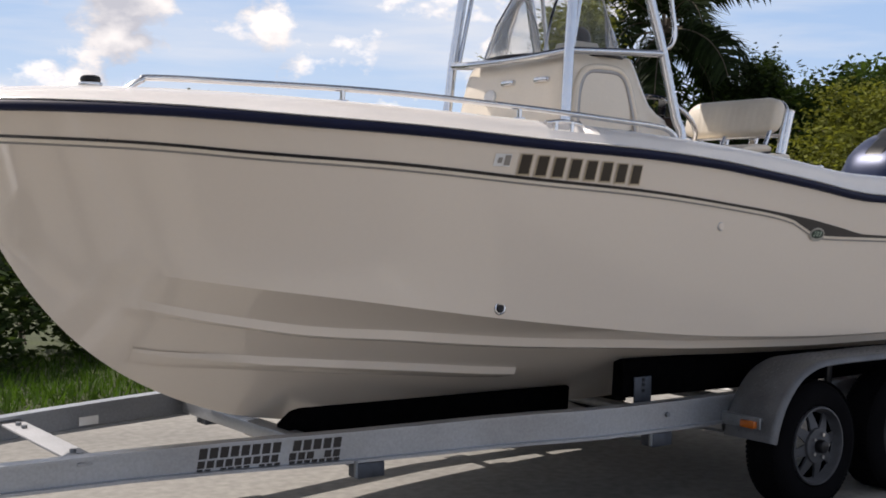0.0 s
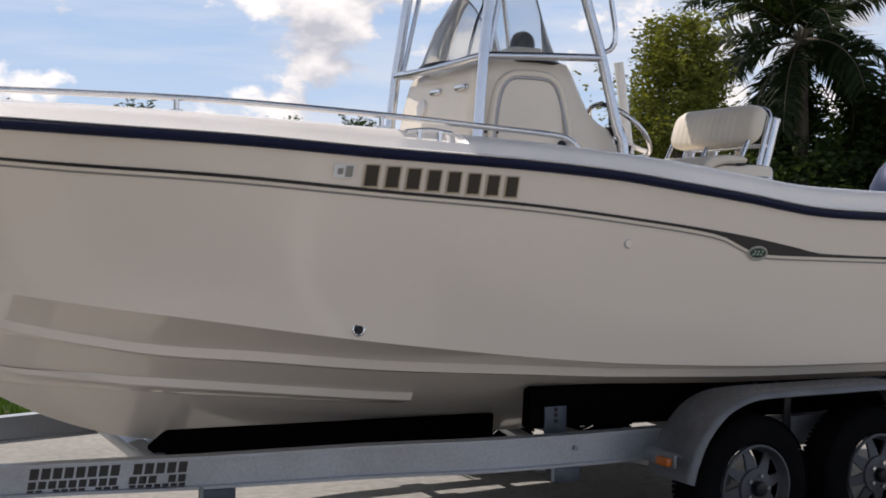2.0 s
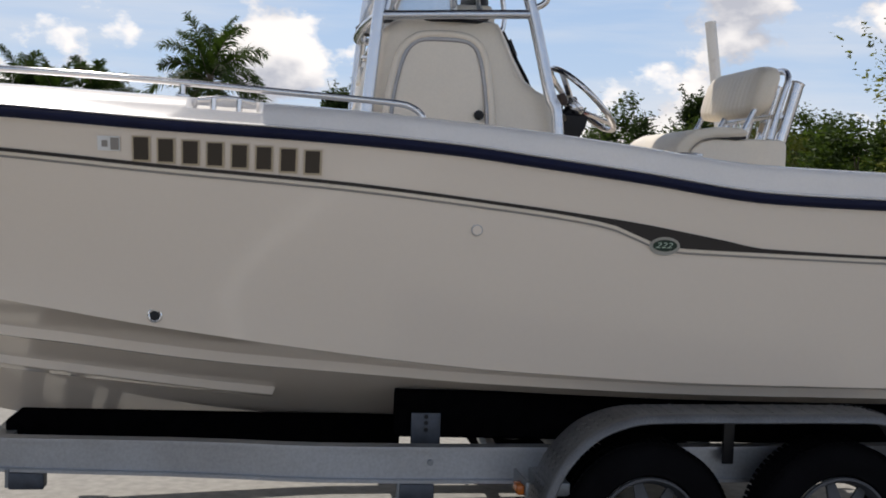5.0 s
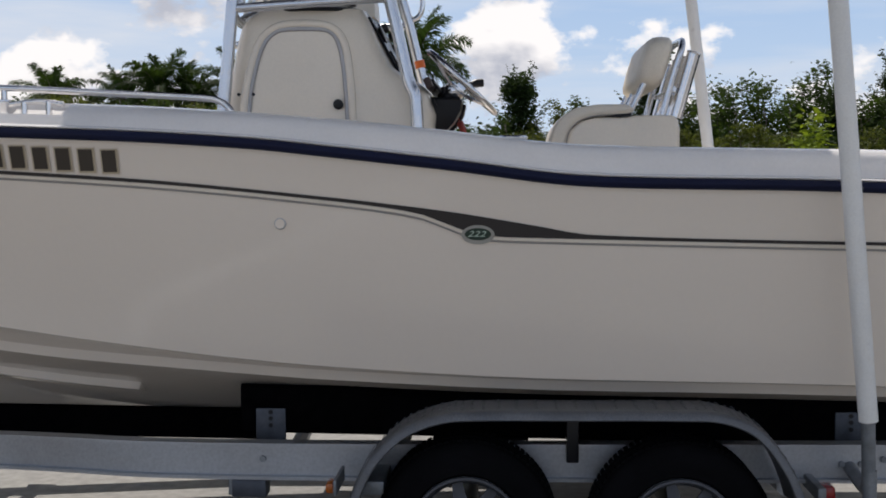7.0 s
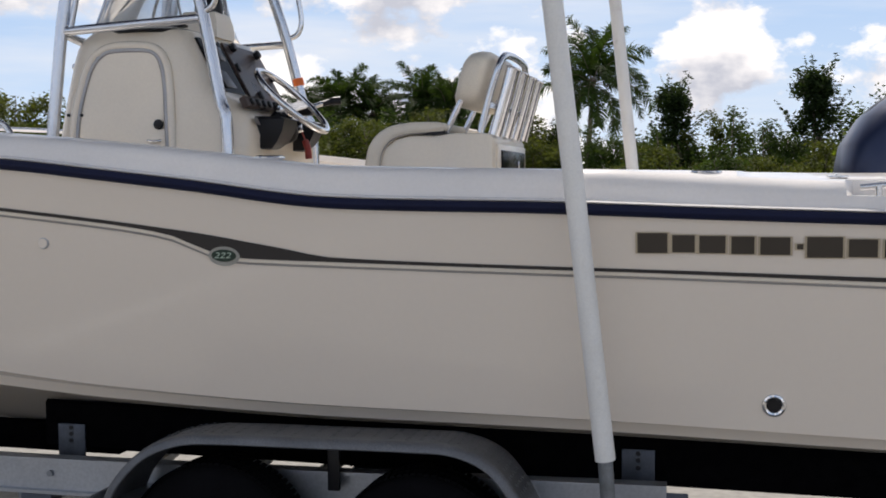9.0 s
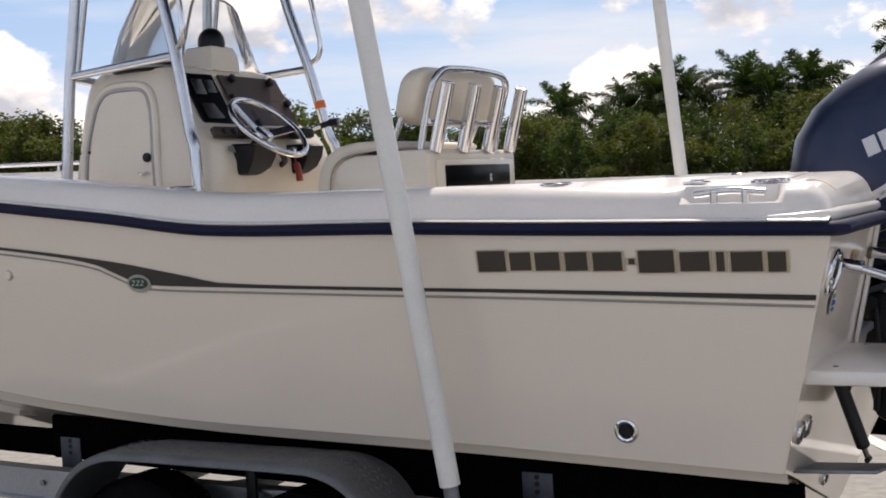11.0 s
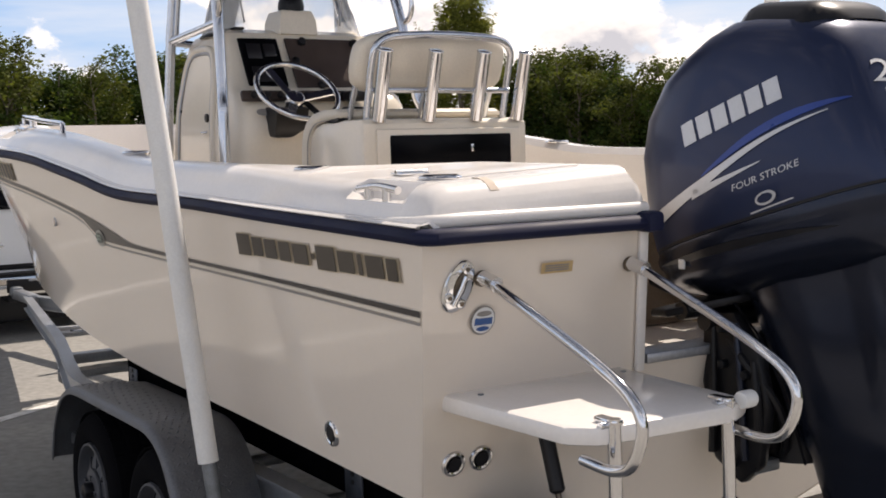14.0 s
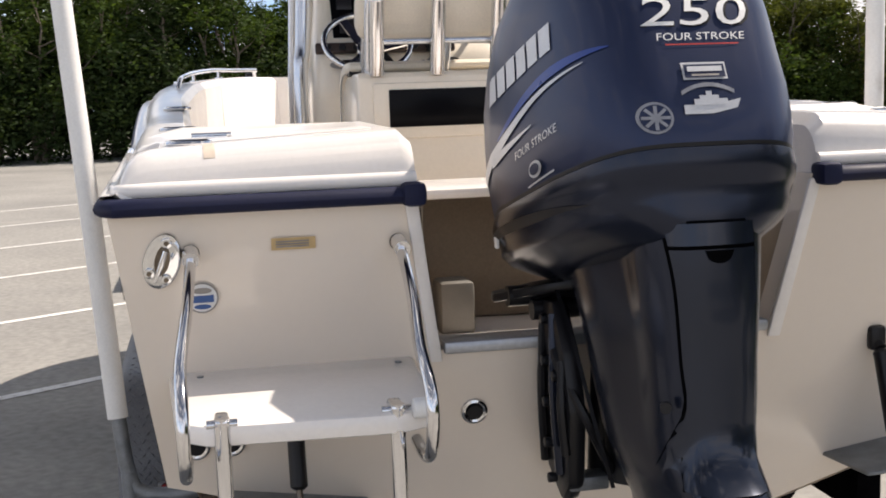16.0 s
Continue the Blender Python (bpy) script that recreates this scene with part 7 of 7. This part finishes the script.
thicket("dark green undergrowth at the far edge of the lot", 61, -39.0, -32.2, -34.0, 6.0, 3400, 1.6, 4.6, LEAF_DARK)
thicket("green undergrowth at the far corner of the lot", 62, -39.0, -32.2, 6.0, 30.0, 1800, 1.4, 3.8, LEAF)
thicket("olive-green undergrowth under the mangroves", 63, -32.0, -14.0, 27.0, 33.0, 1300, 1.2, 2.8, LEAF)
thicket("olive-green undergrowth under the mangroves", 64, -14.0, 4.0, 29.5, 34.5, 1300, 1.0, 2.3, LEAF_DARK)
thicket("dark green undergrowth behind the verge", 66, 15.0, 27.0, 9.5, 15.5, 1700, 1.8, 3.3, LEAF_DARK, 0.15)
thicket("dark green undergrowth under the mangroves", 65, 4.0, 42.0, 30.5, 34.0, 2400, 1.4, 3.0, LEAF_DARK)
slim = tree("slim_tree", "slim dark green tree that stands over the mangroves", 19, 4.75, 0.55, 70, 170, 0.12, LEAF_DARK, 0.15, 0.17, group="trees round the lot", sprays=30)
slim.matrix_world = pose(9.1, 29.0, GROUND, 0, 0, 40) @ Matrix.Diagonal((0.95, 0.95, 0.95, 1))
for x, a, sc in ((5.35, 10, 0.92), (15.95, 200, 0.98)):
    place(slim, x, 29.0, a, sc)
for k, (x, y) in zip(kinds + open_kinds, ((-36, 20), (-35, 24), (46, 36), (48, 34), (-37, 22), (-36, 26), (44, 33), (47, 31), (50, 33))):
    k.matrix_world = pose(x, y, GROUND, 0, 0, 40)
pal = palm("palm_tree", "tall green royal palm with a full crown far behind the trees", 3, 6.55, 3.45, 27, PALM_LEAF, group="far palms", low=-0.55, high=1.5, wide=0.25, blade=0.0075, arch=1.25)
pal.matrix_world = pose(-0.07, 57.0, GROUND)
pal2 = palm("palm_tree", "green royal palm far behind the trees", 4, 5.35, 2.65, 24, PALM_LEAF, group="far palms", low=-0.5, high=1.45, wide=0.26, blade=0.008, arch=1.25)
pal2.matrix_world = pose(-5.2, 57.5, GROUND)
for x, y, a, sc in ((-7.1, 56.5, 80, 0.97), (-8.6, 57.5, 30, 1.04), (-11.3, 57.0, 300, 0.96), (-13.0, 56.5, 200, 1.02), (-15.2, 57.5, 250, 0.96), (-18.5, 57.0, 20, 0.94)):
    place(pal2, x, y, a, sc)
near = palm("palm_tree", "dark coconut palm with drooping fronds close behind the verge", 8, 4.85, 2.6, 22, PALM_DARK, low=-0.95, high=1.3, wide=0.27, blade=0.009)
near.matrix_world = pose(17.25, 11.3, GROUND, 0, 0, 20)
lt = tree("leafy_tree", "bright olive-green leafy tree beside the lot", 21, 4.2, 0.72, 105, 230, 0.075, LEAF_LIGHT, 0.10, 0.15)
lt.matrix_world = pose(11.35, 7.6, GROUND)
place(lt, -32.0, 25.4, 70, 1.85)
lt2 = tree("leafy_tree", "bright olive-green bushy tree on the verge", 22, 3.3, 0.95, 110, 110, 0.09, LEAF_LIGHT, 0.05, 0.2)
lt2.matrix_world = pose(15.6, 5.9, GROUND)
for i, (x, y) in enumerate(((17.5, 12.5), (20.0, 13.0), (15.8, 14.0), (22.5, 12.0), (25, 13.5), (19.4, 10.0), (21, 9.5), (13.4, 14.0), (19.0, 8.2), (20.4, 7.4), (18.4, 11.6), (18.9, 10.6), (19.4, 9.7), (19.9, 11.2))):
    place(kinds[(2, 0, 2, 1, 0, 0, 0, 3, 3, 0, 3, 2, 0, 2)[i]], x, y, 60 * i, 0.62 if i < 8 else (0.86 if i in (8, 10) else 0.70))

sap = tree("sapling", "bright yellow-green young shrub on the verge", 41, 2.02, 0.24, 26, 34, 0.085, LEAF_BRIGHT, 0.25, 0.10, "shrub", sprays=10)
sap.matrix_world = pose(7.85, 5.93, GROUND)

# ---- shrubs and grass on the verge ----
sb = tree("shrub", "low dark green shrub on the grass verge", 31, 1.15, 0.75, 34, 70, 0.10, LEAF_DARK, 0.0, 0.17, "shrub", "verge shrubs")
sb.matrix_world = pose(2.6, 5.6, GROUND + 0.05)
for i in range(17):
    x = -2.5 + i * 0.95
    place(sb, x + rng.uniform(-0.2, 0.2), verge_edge(x) + 2.0 + rng.uniform(-0.2, 0.5), rng.uniform(0, 360), rng.uniform(0.8, 1.05))
g = np.random.default_rng(7)
n = 26000
gx = g.uniform(-2.5, 10.5, n)
gd = g.uniform(0.02, 2.0, n) ** 1.1
gy = 3.25 + 0.33 * (gx - 2.4) + gd + 0.05 * g.normal(size=n)
h = g.uniform(0.06, 0.15, n)
base = np.stack([gx, gy, np.full(n, GROUND + 0.03)], 1)
tip = base + np.stack([0.05 * g.normal(size=n), 0.05 * g.normal(size=n), h], 1)
wd = np.stack([g.normal(size=n), g.normal(size=n), np.zeros(n)], 1) * 0.006
vv = np.stack([base - wd, base + wd, tip], 1).reshape(-1, 3)
me = bpy.data.meshes.new("grass")
me.vertices.add(3 * n)
me.vertices.foreach_set("co", vv.ravel())
me.loops.add(3 * n)
me.loops.foreach_set("vertex_index", np.arange(3 * n, dtype=np.int32))
me.polygons.add(n)
me.polygons.foreach_set("loop_start", np.arange(0, 3 * n, 3, dtype=np.int32))
me.update(calc_edges=True)
me.materials.append(GRASS)
tagged(new("grass", me), "green grass on the verge", "grass", kind="stuff")
